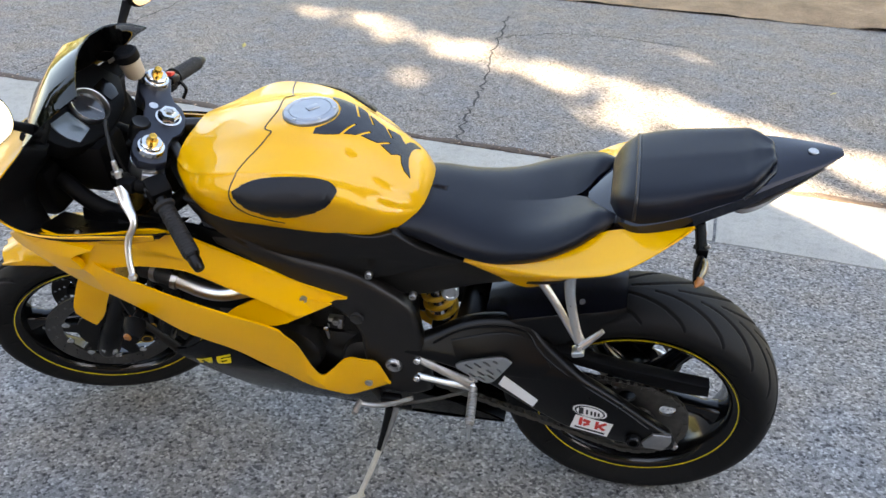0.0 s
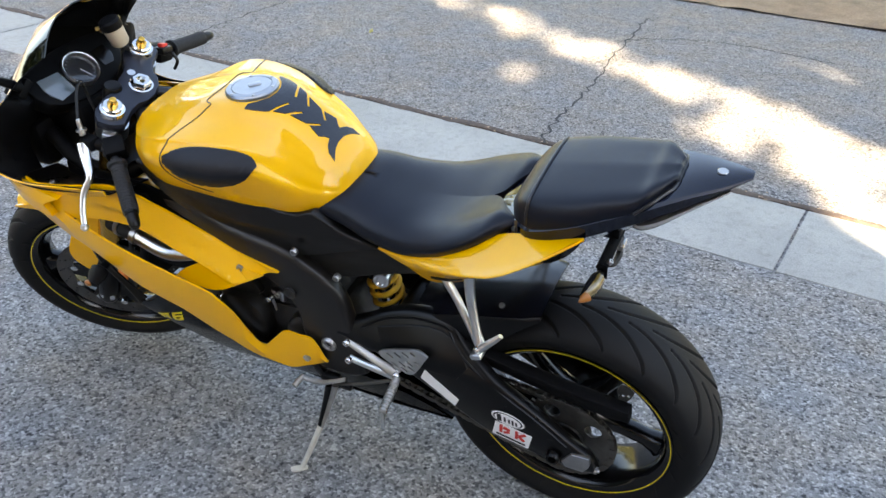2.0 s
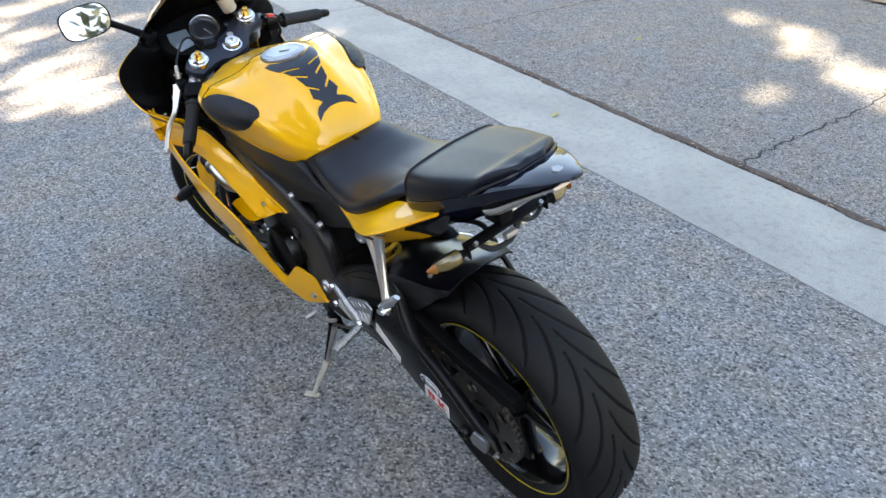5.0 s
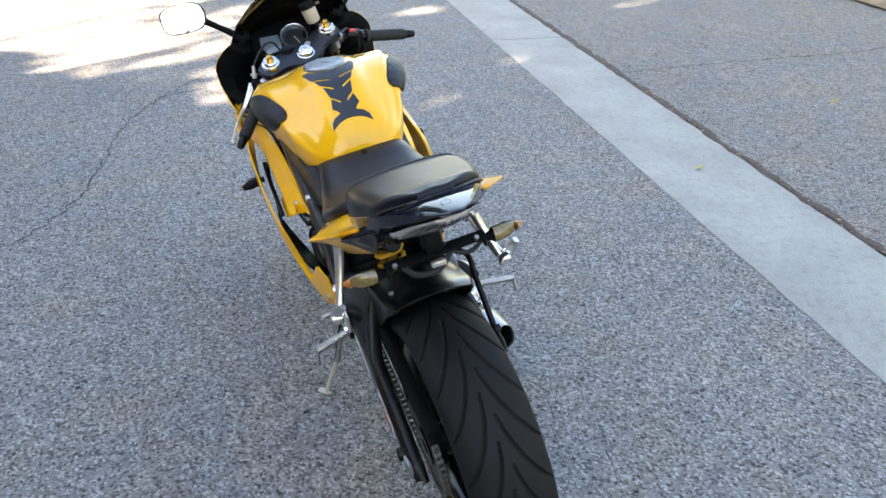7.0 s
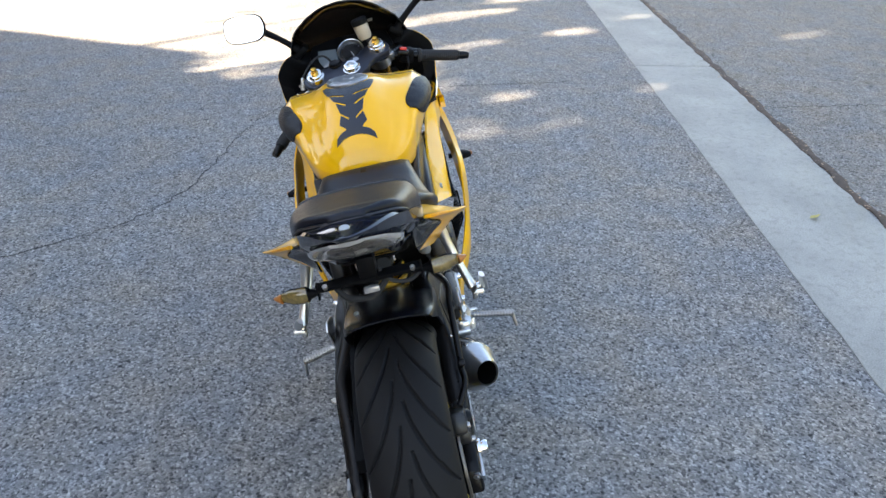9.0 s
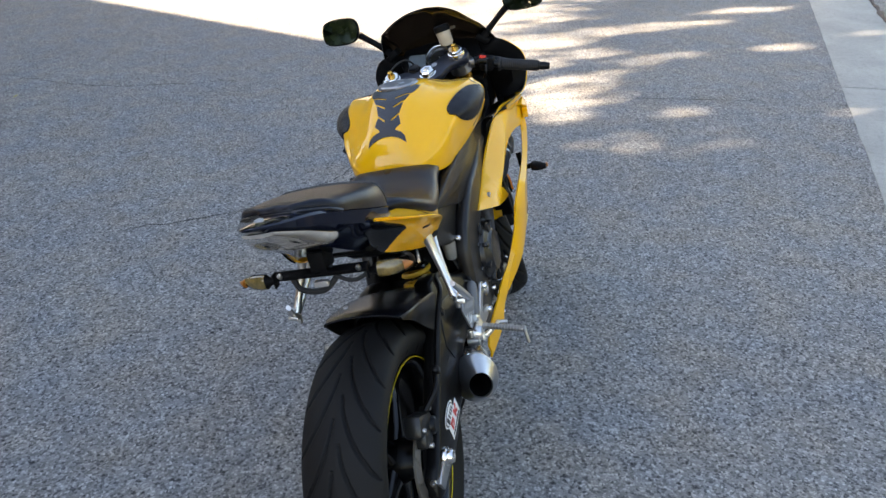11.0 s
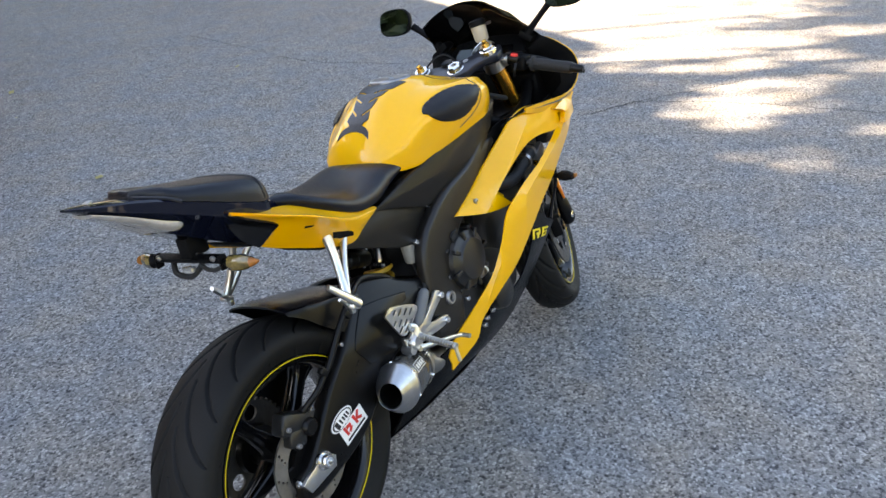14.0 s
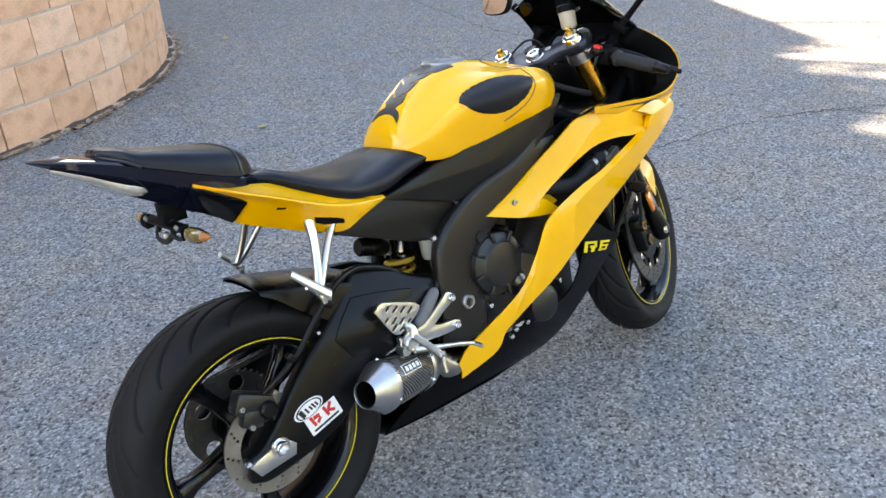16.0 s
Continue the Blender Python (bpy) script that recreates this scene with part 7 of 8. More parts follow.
# ---- passenger pegs
for sgn in (1, -1):
    hg = new("passenger_peg_hanger")
    hg.parent = bike
    j = Vector((0.146, sgn * 0.188, 0.603))
    limb(hg, [(0.243, sgn * 0.141, 0.722), (0.205, sgn * 0.156, 0.675), (0.166, sgn * 0.177, 0.622), j], [0.009, 0.008, 0.008, 0.011], 1.0, name="strut", label="bare aluminium hanger strut")
    limb(hg, [(0.180, sgn * 0.146, 0.750), (0.176, sgn * 0.158, 0.695), (0.158, sgn * 0.178, 0.632), j], [0.012, 0.010, 0.009, 0.011], 1.0, name="strut")
    pb, pt = (Vector((0.148, 0.200, 0.597)), Vector((0.106, 0.182, 0.636))) if sgn > 0 else (Vector((0.154, -0.213, 0.594)), Vector((0.083, -0.209, 0.664)))
    limb(hg, [pb, pb.lerp(pt, 0.5), pt], [0.0075, 0.007, 0.005], 1.5, name="folding_peg", label="folded aluminium passenger peg")
    limb(hg, [j + Vector((-0.004, 0, -0.008)), j.lerp(pt, 0.3) + Vector((0, 0, -0.010)), j.lerp(pt, 0.5) + Vector((0, 0, -0.014))], [0.006, 0.005, 0.003], name="peg_spring")
    bolt("bolt", (j.x, j.y + sgn * 0.012, j.z), (0, sgn, 0), 0.007, 0.006, CHROME, hg)
    bm = bmesh.new()
    block(bm, 0.024, 0.026, 0.012, Matrix.Translation((0.148, sgn * 0.198, 0.588)) @ Matrix.Rotation(radians(20), 4, "Y"), 0.003)
    block(bm, 0.012, 0.012, 0.016, Matrix.Translation((0.150, sgn * 0.190, 0.578)), 0.003)
    part("peg_bracket", bm, ALU, hg)

# ---- rear shock
shock = new("rear_shock")
shock.parent = bike
sa, sb = Vector((0.486, 0.0, 0.612)), Vector((0.458, 0.0, 0.425))
sm = along(sb, sa)
ln = (sa - sb).length
bm = bmesh.new()
lathe(bm, [(0.0, 0.0), (0.019, 0.0), (0.019, ln * 0.55), (0.036, ln * 0.555), (0.037, ln * 0.60), (0.030, ln * 0.615), (0.0265, ln * 0.63), (0.0265, ln * 0.82), (0.029, ln * 0.84), (0.029, ln * 0.90), (0.022, ln * 0.92), (0.022, ln)], 28, sm)
part("damper", bm, CHROME, shock, "polished damper body and spring collar")
bm = bmesh.new()
coil = []
for k in range(50):
    a = 2 * math.pi * k / 14 + 0.6
    coil.append(sm @ Vector((0.034 * math.cos(a), 0.034 * math.sin(a), 0.004 + (ln * 0.55 - 0.008) * k / 49)))
tube(bm, coil, 0.0062, 8, 2)
part("spring", bm, SPRING, shock, "yellow coil spring")
bm = bmesh.new()
lathe(bm, [(0.0, 0.0), (0.018, 0.0), (0.0225, 0.005), (0.0225, 0.030), (0.0235, 0.031), (0.0235, 0.036), (0.0225, 0.037), (0.0225, 0.075), (0.020, 0.08), (0.0, 0.08)], 24, along((0.366, 0.004, 0.588), (0.470, 0.004, 0.556)))
reservoir = part("reservoir", bm, BLACK_SATIN, shock, "black shock reservoir")
bm = bmesh.new()
lathe(bm, [(0.0, 0.004), (0.010, 0.004), (0.012, 0.006), (0.017, 0.006), (0.019, 0.003), (0.019, -0.050), (0.0, -0.050)], 24, along((0.428, 0.070, 0.574), (0.405, 0.170, 0.585)))
part("preload_adjuster", bm, ALU, shock, "dull silver preload adjuster")
# inner black works under the seat
bm = bmesh.new()
block(bm, 0.26, 0.15, 0.10, Matrix.Translation((0.36, 0, 0.70)) @ Matrix.Rotation(radians(12), 4, "Y"), 0.02)
block(bm, 0.20, 0.14, 0.07, Matrix.Translation((0.14, 0, 0.775)) @ Matrix.Rotation(radians(18), 4, "Y"), 0.02)
part("undertray", bm, BLACK_MATT, bike)
bm = bmesh.new()
lathe(bm, [(0.0, -0.014), (0.013, -0.014), (0.0165, -0.008), (0.0180, 0.036), (0.0, 0.036)], 20, Matrix.Translation((0.492, -0.098, 0.545)))
rres = part("rear_brake_reservoir", bm, worn("stained_reservoir", (0.22, 0.21, 0.19), 0.35, vary=0.15), bike, "milky grey rear brake fluid reservoir")
bm = bmesh.new()
lathe(bm, [(0.0, 0.056), (0.013, 0.056), (0.0190, 0.052), (0.0190, 0.036), (0.0, 0.036)], 20, Matrix.Translation((0.492, -0.098, 0.545)))
part("cap", bm, BLACK_MATT, rres)
bm = bmesh.new()
tube(bm, [(0.492, -0.098, 0.533), (0.490, -0.110, 0.500), (0.476, -0.132, 0.480), (0.458, -0.141, 0.466)], 0.005, 8)
part("hose", bm, RUBBER, rres)

bm = bmesh.new()
block(bm, 0.05, 0.035, 0.05, Matrix.Translation((0.500, 0.0, 0.606)), 0.008)
part("shock_mount", bm, BLACK_SATIN, shock)
bm = bmesh.new()
block(bm, 0.05, 0.06, 0.05, Matrix.Translation((0.458, 0.0, 0.402)), 0.010)
part("shock_linkage", bm, BLACK_SATIN, shock)

# ---- rear caliper and hose
bm = bmesh.new()
block(bm, 0.082, 0.042, 0.050, Matrix.Translation((-0.022, -0.092, 0.392)) @ Matrix.Rotation(radians(28), 4, "Y"), 0.010)
block(bm, 0.050, 0.030, 0.040, Matrix.Translation((-0.030, -0.100, 0.365)) @ Matrix.Rotation(radians(20), 4, "Y"), 0.008)
block(bm, 0.024, 0.016, 0.13, Matrix.Translation((0.024, -0.096, 0.345)) @ Matrix.Rotation(radians(-12), 4, "Y"), 0.005)
cal = part("rear_caliper", bm, ENGINE, swingarm, "dark rear brake caliper")
bm = bmesh.new()
lathe(bm, [(0.0, 0.018), (0.015, 0.018), (0.0195, 0.013), (0.0205, 0.0)], 24, Matrix.Translation((0.004, -0.106, 0.372)) @ Matrix.Rotation(radians(90), 4, "X"))
part("piston_cover", bm, BLACK_SATIN, cal)
for p in ((-0.050, -0.112, 0.398), (-0.040, -0.116, 0.352), (0.030, -0.104, 0.398)):
    bolt("bolt", p, (0, -1, 0), 0.006, 0.006, STEEL, cal)
bm = bmesh.new()
tube(bm, [(0.01, -0.104, 0.405), (0.043, -0.126, 0.434), (0.076, -0.125, 0.454), (0.098, -0.127, 0.468), (0.143, -0.129, 0.515), (0.182, -0.131, 0.551), (0.219, -0.134, 0.581), (0.275, -0.112, 0.585), (0.322, -0.105, 0.572), (0.376, -0.1, 0.545), (0.43, -0.105, 0.5), (0.462, -0.128, 0.472)], 0.0072, 10, 5)
bline = part("brake_line", bm, BLACK_SATIN, swingarm)
for x, z in ((0.075, 0.464), (0.186, 0.545)):
    bm = bmesh.new()
    block(bm, 0.016, 0.016, 0.024, Matrix.Translation((x, -0.124 - 0.05 * x, z)) @ Matrix.Rotation(radians(-40), 4, "Y"), 0.004)
    part("clip", bm, BLACK_SATIN, bline)
bolt("bolt", (0.152, -0.122, 0.488), (0, -1, 0), 0.005, 0.006, CHROME, bline)
bm = bmesh.new()
tube(bm, [(x, arm_left_y(x, z), z) for x, z in ((0.452, 0.484), (0.404, 0.511), (0.350, 0.527), (0.296, 0.532), (0.254, 0.526), (0.228, 0.497), (0.182, 0.468), (0.112, 0.428), (0.045, 0.382), (-0.022, 0.328))], 0.003, 6, 5)
part("weld_bead", bm, BLACK_SATIN, swingarm)

# ---- stickers on both arms, lettering left as plain shapes
def sticker(sgn, c, w, h, turn, material, name, oval=False):
    bm = bmesh.new()
    rot = Matrix.Rotation(turn, 2)
    o = disc_pts(w / 2, h / 2, 28) if oval else [(-w / 2, -h / 2), (w / 2, -h / 2), (w / 2, h / 2), (-w / 2, h / 2)]
    pts = [Vector(c) + rot @ Vector(q) for q in o]
    skin(bm, [tuple(p) for p in pts], lambda x, z: (arm_left_y(x, z) if sgn > 0 else arm_y(x, z)) + LIFT[0], 0.0012, 0.02, sgn, rounds=0)
    return part(name, bm, material, None)


LIFT = [0.0]
for sgn in (1, -1):
    tl = radians(11) if sgn > 0 else radians(16)
    oc, bc = ((0.105, 0.360), (0.097, 0.312)) if sgn > 0 else ((0.086, 0.336), (0.116, 0.303))
    LIFT[0] = 0.0025
    stick = sticker(sgn, oc, 0.080, 0.042, tl, INK, "oval_sticker", True)
    stick.parent = swingarm
    stick["label"] = "black and white oval sticker"
    for lift, f, mt in ((0.0034, 0.94, WHITE), (0.0043, 0.84, INK), (0.0052, 0.74, WHITE)):
        LIFT[0] = lift
        o = sticker(sgn, oc, 0.080 * f, 0.042 * f, tl, mt, "oval_ring", True)
        o.parent = stick
    LIFT[0] = 0.0061
    for k, dx in enumerate((-0.019, -0.006, 0.004, 0.012, 0.020)):
        c = Vector(oc) + Matrix.Rotation(tl, 2) @ Vector((-sgn * dx, 0))
        o = sticker(sgn, tuple(c), 0.010 if k == 0 else 0.0045, 0.020 if k == 0 else 0.012 + 0.003 * (k % 2), tl - sgn * 0.25, INK, "bar")
        o.parent = stick
    LIFT[0] = 0.0025
    box = sticker(sgn, bc, 0.084, 0.046, tl, WHITE, "white_sticker")
    box.parent = swingarm
    box["label"] = "white sticker with red block marks"
    LIFT[0] = 0.0034
    for dx, dz, w, h, q in ((-0.026, 0.007, 0.007, 0.026, 0), (-0.014, 0.012, 0.016, 0.009, -0.3), (-0.012, 0.001, 0.014, 0.007, 0.5), (0.010, 0.007, 0.007, 0.026, 0), (0.022, 0.013, 0.018, 0.007, 0.7), (0.022, 0.001, 0.018, 0.007, -0.7)):
        c = Vector(bc) + Matrix.Rotation(tl, 2) @ Vector((-sgn * dx, dz))
        o = sticker(sgn, tuple(c), w, h, tl - sgn * (q + 0.15), RED, "bar")
        o.parent = box
    c = Vector(bc) + Matrix.Rotation(tl, 2) @ Vector((0, -0.015))
    o = sticker(sgn, tuple(c), 0.068, 0.005, tl, INK, "bar")
    o.parent = box
bm = bmesh.new()
skin(bm, [(0.294, 0.436), (0.218, 0.371), (0.228, 0.347), (0.306, 0.406)], lambda x, z: arm_left_y(x, z) + 0.002, 0.0012, 0.05, 1, rounds=0)
part("warning_label", bm, WHITE, swingarm, "white warning label along the chain")

# ---- tail light, indicators, plate bracket
TLIGHT = [
    (-0.232, [(0, 0.952), (0.016, 0.952), (0.030, 0.953), (0.024, 0.947), (0.0, 0.944)]),
    (-0.182, [(0, 0.925), (0.038, 0.926), (0.060, 0.928), (0.048, 0.917), (0.0, 0.911)]),
    (-0.136, [(0, 0.897), (0.050, 0.898), (0.080, 0.902), (0.066, 0.884), (0.0, 0.876)]),
    (-0.108, [(0, 0.880), (0.052, 0.882), (0.084, 0.889), (0.070, 0.870), (0.0, 0.862)]),
    (-0.088, [(0, 0.868), (0.048, 0.870), (0.072, 0.879), (0.062, 0.868), (0.0, 0.860)]),
]
bm = bmesh.new()
vs = sheet(bm, loft(TLIGHT, 5, 3))
bm.faces.new(vs[0])
bm.faces.new(vs[-1][::-1])
part("tail_light", bm, LENS, bike, "clear tail light lens", sharp=45)
bm = bmesh.new()
lathe(bm, [(0.0, 0.0012), (0.008, 0.0012), (0.009, 0.0003), (0.009, -0.002)], 24, Matrix.Translation((-0.213, 0.0, 0.9690)) @ Matrix.Rotation(radians(-4), 4, "Y"))
part("tail_badge", bm, STEEL, tail, "small silver oval badge")
br = new("plate_bracket")
br.parent = bike
bm = bmesh.new()
block(bm, 0.020, 0.20, 0.010, Matrix.Translation((-0.052, 0.0, 0.788)) @ Matrix.Rotation(radians(-20), 4, "Y"), 0.002)
block(bm, 0.05, 0.034, 0.044, Matrix.Translation((-0.035, 0.0, 0.810)), 0.004)
for sgn in (1, -1):
    block(bm, 0.018, 0.004, 0.030, Matrix.Translation((-0.054, sgn * 0.098, 0.782)), 0.001)
part("cross_bar", bm, BLACK_MATT, br)
bm = bmesh.new()
tube(bm, [(-0.045, 0.065, 0.775), (-0.060, 0.045, 0.757), (-0.060, 0.0, 0.752), (-0.05, -0.03, 0.775)], 0.006, 8)
tube(bm, [(-0.050, -0.095, 0.776), (-0.058, -0.070, 0.766), (-0.058, -0.040, 0.774), (-0.045, -0.020, 0.795)], 0.0045, 8)
part("cable", bm, RUBBER, br)
for sgn in (1, -1):
    bolt("bolt", (-0.062, sgn * 0.082, 0.792), (-0.6, 0, 0.8), 0.005, 0.005, STEEL, br)
bm = bmesh.new()
block(bm, 0.014, 0.03, 0.012, Matrix.Translation((-0.062, 0.0, 0.768)), 0.003)
part("plate_lamp", bm, LENS, br)
for sgn in (1, -1):
    ind = new("rear_indicator")
    ind.parent = bike
    c = Vector((-0.056, sgn * 0.136, 0.780))
    bm = bmesh.new()
    rows = []
    for f, ry, rz in ((-0.036, 0.006, 0.006), (-0.024, 0.009, 0.010), (-0.018, 0.013, 0.016)):
        rows.append([c + Vector((0.004 + ry * math.cos(a), sgn * f, rz * math.sin(a))) for a in (2 * math.pi * k / 12 for k in range(12))])
    rows.append([c + Vector((0.012 + 0.008 * math.cos(a), sgn * 0.012, 0.015 * math.sin(a))) for a in (2 * math.pi * k / 12 for k in range(12))])
    rows.append([c + Vector((0.016 + 0.004 * math.cos(a), sgn * 0.034, 0.007 * math.sin(a))) for a in (2 * math.pi * k / 12 for k in range(12))])
    vs = sheet(bm, rows, close_v=True)
    bm.faces.new(vs[0])
    bm.faces.new(vs[-1])
    part("housing", bm, BLACK_MATT, ind)
    bm = bmesh.new()
    rows = []
    for f, rx, rz, ox in ((-0.018, 0.012, 0.0155, 0.003), (-0.004, 0.012, 0.0165, 0.003), (0.014, 0.010, 0.0150, 0.006), (0.030, 0.006, 0.0100, 0.011), (0.040, 0.002, 0.004, 0.015)):
        rows.append([c + Vector((ox - abs(rx * math.cos(a)) if math.cos(a) < 0 else ox + 0.3 * rx * math.cos(a), sgn * f, rz * math.sin(a))) for a in (2 * math.pi * k / 14 for k in range(14))])
    vs = sheet(bm, rows, close_v=True)
    bm.faces.new(vs[0])
    bm.faces.new(vs[-1])
    lens = part("lens", bm, LENS_AMBER, ind, "yellowed clear indicator lens")
    bm = bmesh.new()
    tube(bm, [c + Vector((0.0085, sgn * 0.030, 0)), c + Vector((0.011, sgn * 0.036, 0)), c + Vector((0.016, sgn * 0.047, 0))], [0.0100, 0.0078, 0.002], 12, 3)
    part("amber_tip", bm, AMBER_DULL, lens, "amber outer tip")
    # front indicators on the lower cowl
    fi = new("front_indicator")
    fi.parent = bike
    c = Vector((1.075, sgn * 0.225, 0.545))
    bm = bmesh.new()
    rows = []
    for f, rx, rz in ((0.0, 0.010, 0.008), (0.018, 0.010, 0.008), (0.024, 0.026, 0.013), (0.045, 0.026, 0.013), (0.070, 0.014, 0.007)):
        rows.append([c + Vector((rx * math.cos(a) - 0.4 * max(0, f - 0.02), sgn * f, rz * math.sin(a))) for a in (2 * math.pi * k / 12 for k in range(12))])
    vs = sheet(bm, rows, close_v=True)
    bm.faces.new(vs[0])
    bm.faces.new(vs[-1])
    part("housing", bm, BLACK_MATT, fi)
    bm = bmesh.new()
    block(bm, 0.016, 0.010, 0.012, Matrix.Translation(c + Vector((-0.008, sgn * 0.070, 0))), 0.003)
    part("lens", bm, AMBER_DULL, fi)
    # bolts
    bolt("fairing_bolt", (0.716, sgn * upper_y(0.716, 0.604), 0.604), (0, sgn, 0), 0.008, 0.003, STEEL, bike)
    if sgn > 0:
        bolt("fairing_bolt", (0.595, sgn * 0.175, 0.363), (0, sgn, 0), 0.009, 0.003, STEEL, bike)
    if sgn > 0:
        bolt("frame_bolt", (0.578, 0.150, 0.673), (0, 1, 0), 0.0085, 0.006, STEEL, bike)
        bolt("frame_bolt", (0.492, 0.136, 0.618), (0, 1, 0), 0.0085, 0.008, STEEL, bike)
        bolt("engine_bolt", (0.670, 0.130, 0.502), (0, 1, 0), 0.009, 0.008, STEEL, bike)
    else:
        bolt("frame_bolt", (0.578, -0.120, 0.650), (0, -1, 0), 0.0085, 0.008, CHROME, bike)
        bolt("frame_bolt", (0.494, -0.122, 0.584), (0, -1, 0), 0.0085, 0.010, CHROME, bike)
    bm = bmesh.new()
    lathe(bm, [(0.009, 0.002), (0.011, 0.010), (0.016, 0.010), (0.019, 0.006), (0.019, -0.01)], 24, Matrix.Translation((0.540, sgn * 0.149, 0.410)) @ Matrix.Rotation(radians(-90 * sgn), 4, "X"))
    part("pivot_nut", bm, STEEL, bike, "silver swingarm pivot nut")
    bm = bmesh.new()
    lathe(bm, [(0.0, 0.0005), (0.012, 0.0005), (0.014, 0.002), (0.015, -0.004)], 20, Matrix.Translation((0.612, sgn * 0.1585, 0.548)) @ Matrix.Rotation(radians(-90 * sgn), 4, "X"))
    part("frame_plug", bm, RUBBER, bike)

# ---------------------------------------------------------------- what throws the shade: the house behind and its trees
FALL = Vector((-sun_dir.x, -sun_dir.y)) / sun_dir.z      # how far a shadow runs for each metre of height
EAVE = 4.5
house = tagged(new("house"), "stucco house with a low shingle roof standing behind the garden wall", "house")
shade = [(-9.6, -4.9), (-4.75, 1.25), (-4.36, 1.01), (-3.95, 1.42), (-3.74, 1.64), (-3.42, 1.84), (-3.05, 1.93), (-2.75, 2.06), (-1.9, 2.85), (0.05, 4.75), (1.25, 3.36), (1.50, 3.03), (1.70, 2.70), (3.2, 1.6), (10.5, -3.1), (6.2, -8.6), (-5.4, -9.2)]
plan = [Vector(p) - FALL * EAVE for p in shade]
mid = sum(plan, Vector((0, 0))) / len(plan)
bm = bmesh.new()
lo = [bm.verts.new((p.x, p.y, EAVE)) for p in plan]
hi = [bm.verts.new((p.x - FALL.x * 0.18, p.y - FALL.y * 0.18, EAVE + 0.18)) for p in plan]
bm.faces.new(lo[::-1])
bm.faces.new(hi)
for i in range(len(plan)):
    j = (i + 1) % len(plan)
    bm.faces.new((lo[i], lo[j], hi[j], hi[i]))
part("roof", bm, SHINGLE, house, "brown shingle roof", smooth=False)
bm = bmesh.new()
inset = [mid + (p - mid) * 0.88 for p in plan]
lo = [bm.verts.new((p.x, p.y, 0.0)) for p in inset]
hi = [bm.verts.new((p.x, p.y, EAVE - 0.004)) for p in inset]
for i in range(len(plan)):
    j = (i + 1) % len(plan)
    bm.faces.new((lo[i], lo[j], hi[j], hi[i]))
part("wall", bm, STUCCO, house, "tan stucco wall", smooth=False)

# sunny gaps in the crowns, as they fall on the ground: centre, half length, half width, turn in degrees
STREET_GAPS = [(1.66, 3.12, 0.42, 0.085, -18), (1.74, 2.95, 0.22, 0.12, -18), (-1.0, 6.21, 0.38, 0.13, -40), (-0.55, 5.89, 0.44, 0.21, -50), (-0.08, 5.42, 0.38, 0.15, -53), (0.24, 5.2, 0.5, 0.19, -53), (0.62, 4.83, 0.46, 0.19, -58), (0.95, 4.51, 0.52, 0.22, -60), (1.28, 4.20, 0.55, 0.22, -60), (0.87, 4.05, 0.26, 0.11, -45), (1.30, 3.81, 0.38, 0.18, -70), (1.48, 3.4, 0.28, 0.12, -67), (-0.2, 4.76, 0.17, 0.1, -50), (1.58, 3.92, 0.3, 0.16, -75), (1.92, 3.58, 0.36, 0.17, -60), (2.4, 3.15, 0.6, 0.2, -40), (1.52, 5.32, 0.35, 0.07, -50)]
DRIVE_GAPS = [(-4.35, 1.5, 0.4, 0.2, 125), (-4.05, 1.76, 0.30, 0.07, 125), (-4.18, 2.28, 0.34, 0.09, 122), (-3.80, 2.32, 0.26, 0.07, 122), (-3.56, 2.51, 0.27, 0.08, 122), (-3.22, 2.16, 0.24, 0.09, 120), (-3.28, 2.52, 0.26, 0.065, 120), (-2.51, 2.67, 0.09, 0.05, 118), (-3.12, 3.1, 0.18, 0.085, 118), (-2.49, 3.18, 0.08, 0.045, 118), (-4.12, 2.86, 0.42, 0.13, 118), (-3.46, 2.30, 0.36, 0.12, 120), (-3.92, 2.58, 0.45, 0.13, 120), (-4.6, 2.6, 0.5, 0.14, 116), (-3.0, 2.34, 0.2, 0.07, 120), (-4.55, 1.95, 0.6, 0.16, 115), (-5.0, 2.2, 0.9, 0.34, 110), (-4.45, 3.2, 0.5, 0.12, 115), (-5.6, 3.4, 0.8, 0.2, 110), (-5.4, 1.4, 0.9, 0.6, 50)]
FAR_GAPS = [(-6.6, 1.5, 1.4, 1.0, 60), (-4.75, 4.3, 0.3, 0.1, 105), (-6.3, 4.4, 0.5, 0.14, 105), (-4.1, 6.1, 0.25, 0.09, 100), (-7.5, 3.0, 1.2, 0.5, 100), (-4.0, 1.75, 0.3, 0.1, 100), (-3.0, 4.0, 0.14, 0.05, 105), (-5.2, 5.2, 0.3, 0.08, 105), (-8.5, 1.0, 2.5, 1.5, 90), (-9.0, -2.0, 4.0, 1.5, 60)]
GAPS = STREET_GAPS + DRIVE_GAPS + FAR_GAPS
GAPS = [(x, y, a, b, math.cos(radians(t)), math.sin(radians(t))) for x, y, a, b, t in GAPS]


def in_gap(x, y, grow=0.0):
    ragged = (1.02 if x > -1.6 else 1.06) + 1.1 * noise.noise(Vector((x * 6.0, y * 6.0, 3.0))) + 0.9 * noise.noise(Vector((x * 13.0, y * 13.0, 7.0)))
    for cx, cy, a, b, c, s in GAPS:
        u, v = (x - cx) * c + (y - cy) * s, -(x - cx) * s + (y - cy) * c
        if (u / (a + grow)) ** 2 + (v / (b + grow)) ** 2 < ragged:
            return True
    return False


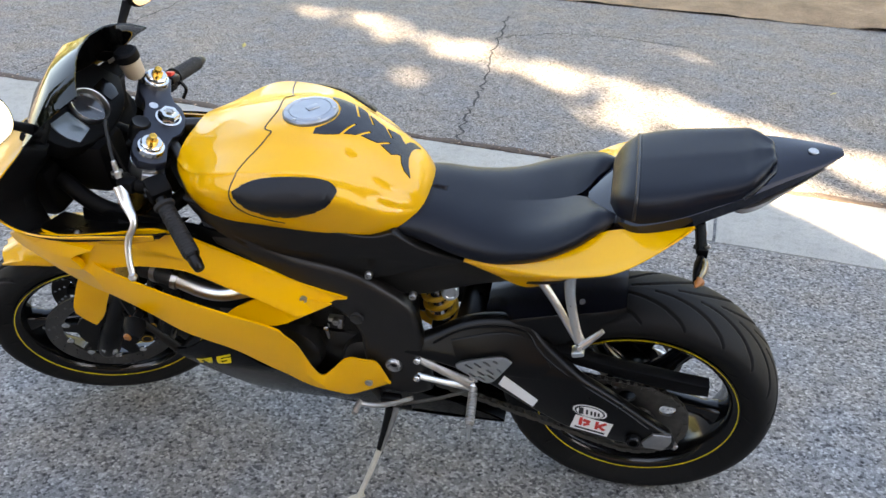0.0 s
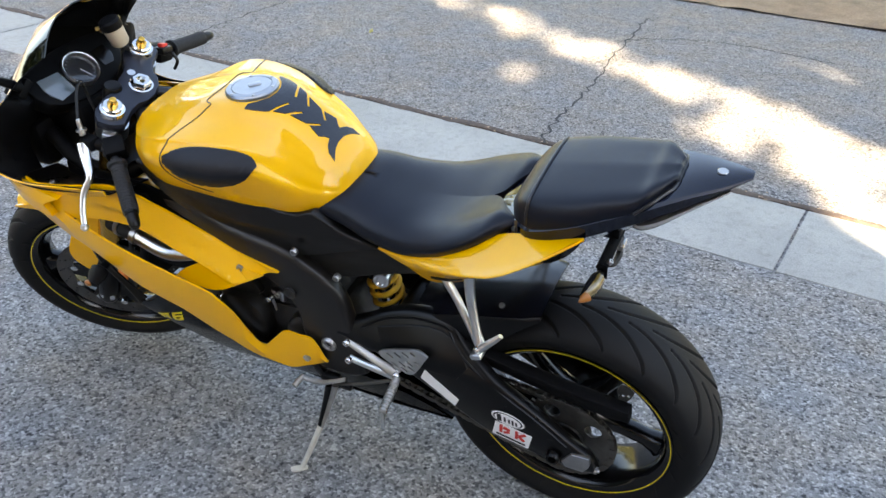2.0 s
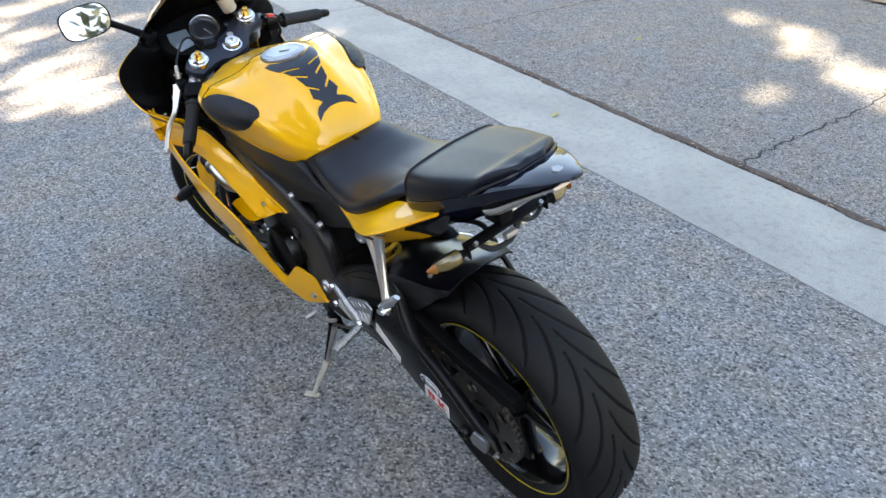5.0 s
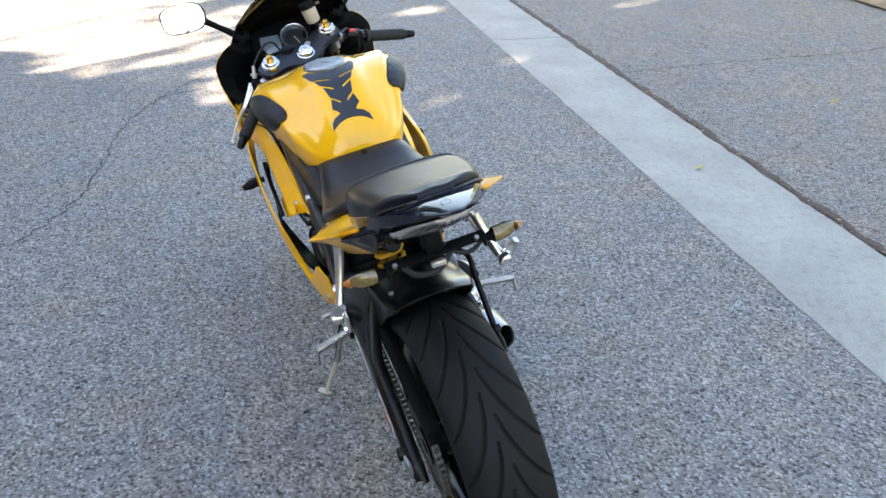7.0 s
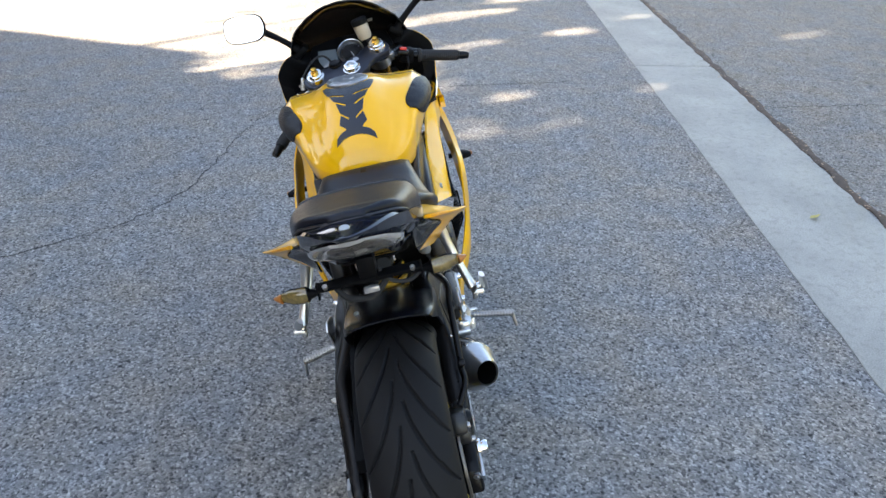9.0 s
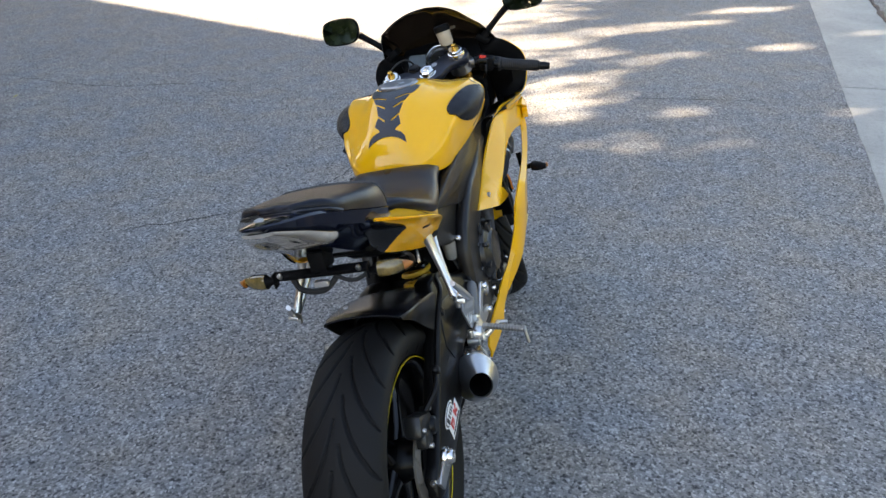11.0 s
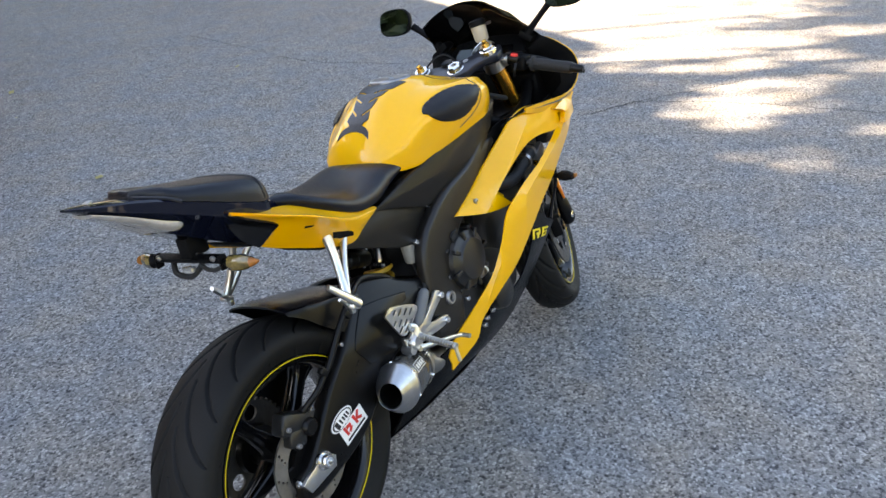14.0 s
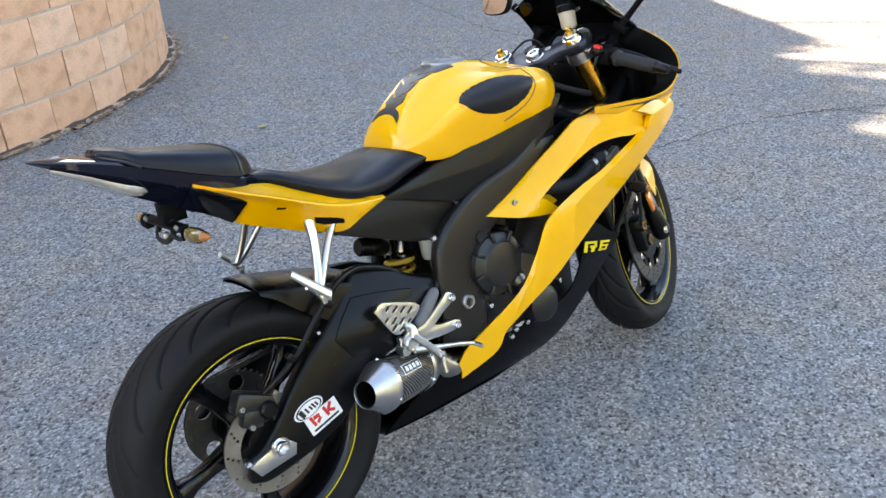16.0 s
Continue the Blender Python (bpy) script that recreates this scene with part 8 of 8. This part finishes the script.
def tree(trunk, top, crowns, leaves, seed, label):
    """A tapered trunk, limbs to each part of the crown, and many small leaves with gaps between them."""
    rnd = random.Random(seed)
    t = tagged(new("tree"), label, "tree", "shade trees")
    base = Vector((*trunk, 0.0))
    t.matrix_world = Matrix.Translation(base)
    bm = bmesh.new()
    tube(bm, [(0, 0, -0.1), (0.05, 0.04, top * 0.3), (-0.05, 0.1, top * 0.65), (0.05, 0.0, top)], [0.28, 0.22, 0.17, 0.10], 14, 5)
    part("trunk", bm, BARK, t)
    for c in crowns:
        bm = bmesh.new()
        q = Vector(c[:3]) - base
        st = Vector((0.0, 0.05, top * rnd.uniform(0.55, 0.9)))
        tube(bm, [st, st.lerp(q, 0.4) + Vector((0, 0, -0.3)), q], [0.10, 0.06, 0.02], 8, 4)
        part("limb", bm, BARK, t)
    co, fa = [], []
    total = sum(c[3] * c[4] * c[5] for c in crowns)
    for c in crowns:
        for _ in range(int(leaves * c[3] * c[4] * c[5] / total)):
            d = Vector((rnd.gauss(0, 1), rnd.gauss(0, 1), rnd.gauss(0, 1))).normalized() * rnd.random() ** 0.4
            p = Vector((c[0] + d.x * c[3], c[1] + d.y * c[4], c[2] + d.z * c[5]))
            g = Vector((p.x, p.y)) + FALL * p.z
            if (in_gap(g.x, g.y, 0.03 * rnd.random()) and rnd.random() > 0.05) or noise.noise(p * 1.1) > 0.6:
                continue
            u = Vector((rnd.gauss(0, 1), rnd.gauss(0, 1), rnd.gauss(0, 0.7))).normalized()
            v = u.orthogonal().normalized()
            ln, wd = rnd.uniform(0.07, 0.12), rnd.uniform(0.035, 0.055)
            k = len(co)
            p = p - base
            co += [p - u * ln, p + v * wd, p + u * ln, p - v * wd]
            fa.append((k, k + 1, k + 2, k + 3))
    me = bpy.data.meshes.new("crown")
    me.from_pydata([tuple(v) for v in co], [], fa)
    me.materials.append(LEAF)
    ob = new("crown", me)
    ob.parent = t
    return t


def lift_to(x, y, h):
    """Where a crown at height h stands to shade the ground at x, y."""
    return (x - FALL.x * h, y - FALL.y * h, h)


tree(tuple(lift_to(-1.5, 5.2, 9.0)[:2]), 7.5, [(*lift_to(-2.0, 4.0, 8.5), 1.9, 1.9, 1.4), (*lift_to(-0.2, 6.2, 9.5), 2.2, 2.0, 1.5), (*lift_to(-3.0, 6.4, 9.2), 2.0, 2.0, 1.5), (*lift_to(-1.2, 8.4, 9.0), 2.4, 2.0, 1.4)], 34000, 1, "broad leafy shade tree with gaps in its crown")
tree(tuple(lift_to(3.2, 6.0, 9.0)[:2]), 7.5, [(*lift_to(2.2, 5.2, 8.8), 2.0, 1.8, 1.3), (*lift_to(4.4, 4.0, 9.4), 2.2, 2.0, 1.5), (*lift_to(3.0, 7.6, 9.2), 2.2, 2.0, 1.5)], 21000, 2, "leafy shade tree beside the house")
tree(tuple(lift_to(-5.2, 4.6, 9.5)[:2]), 7.5, [(*lift_to(-4.4, 3.2, 8.8), 1.6, 1.5, 1.2), (*lift_to(-5.4, 5.0, 9.6), 1.9, 1.8, 1.4), (*lift_to(-6.6, 3.4, 9.0), 1.6, 1.4, 1.0), (*lift_to(-5.2, 7.4, 9.5), 2.4, 2.0, 1.4)], 21000, 3, "thin-crowned shade tree at the bend of the drive")


def hedge(name, label, a, b, height, depth, leaves, seed, leaf=0.22, material=SHRUB):
    """A long bank of leaves between two points."""
    rnd = random.Random(seed)
    a, b = Vector(a), Vector(b)
    d = (b - a)
    side = Vector((-d.y, d.x)).normalized()
    co, fa = [], []
    for _ in range(leaves):
        f, h = rnd.random(), rnd.random()
        bulge = 0.75 + 0.5 * noise.noise(Vector((f * d.length * 0.5, seed, 0)))
        p2 = a + d * f + side * depth * rnd.uniform(-1, 1) * bulge
        p = Vector((p2.x, p2.y, 0.05 + height * bulge * h))
        u = Vector((rnd.gauss(0, 1), rnd.gauss(0, 1), rnd.gauss(0, 0.7))).normalized()
        v = u.orthogonal().normalized()
        ln = rnd.uniform(0.10, leaf)
        k = len(co)
        co += [p - u * ln, p + v * ln * 0.5, p + u * ln, p - v * ln * 0.5]
        fa.append((k, k + 1, k + 2, k + 3))
    me = bpy.data.meshes.new(name)
    me.from_pydata([tuple(v) for v in co], [], fa)
    me.materials.append(material)
    return tagged(new(name, me), label, "hedge", kind="stuff")


# banks out of direct view, added to fill reflections and screen sky light
hedge("hedge", "tall green screen of shrubs added across the street, sunlight paled into its leaves", (-26, 22), (20, 9.5), 6.5, 1.2, 24000, 7, 0.30, SUNLIT_SHRUB)
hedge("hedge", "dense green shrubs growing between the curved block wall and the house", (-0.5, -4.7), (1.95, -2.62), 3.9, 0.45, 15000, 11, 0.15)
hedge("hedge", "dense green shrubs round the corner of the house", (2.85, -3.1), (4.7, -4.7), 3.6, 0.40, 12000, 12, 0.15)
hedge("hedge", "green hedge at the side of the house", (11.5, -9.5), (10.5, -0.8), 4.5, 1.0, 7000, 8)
hedge("hedge", "unseen tall dark shrubs added at the far end of the drive", (-12.5, -18), (-19, 6), 11.5, 1.6, 26000, 9, 0.34)
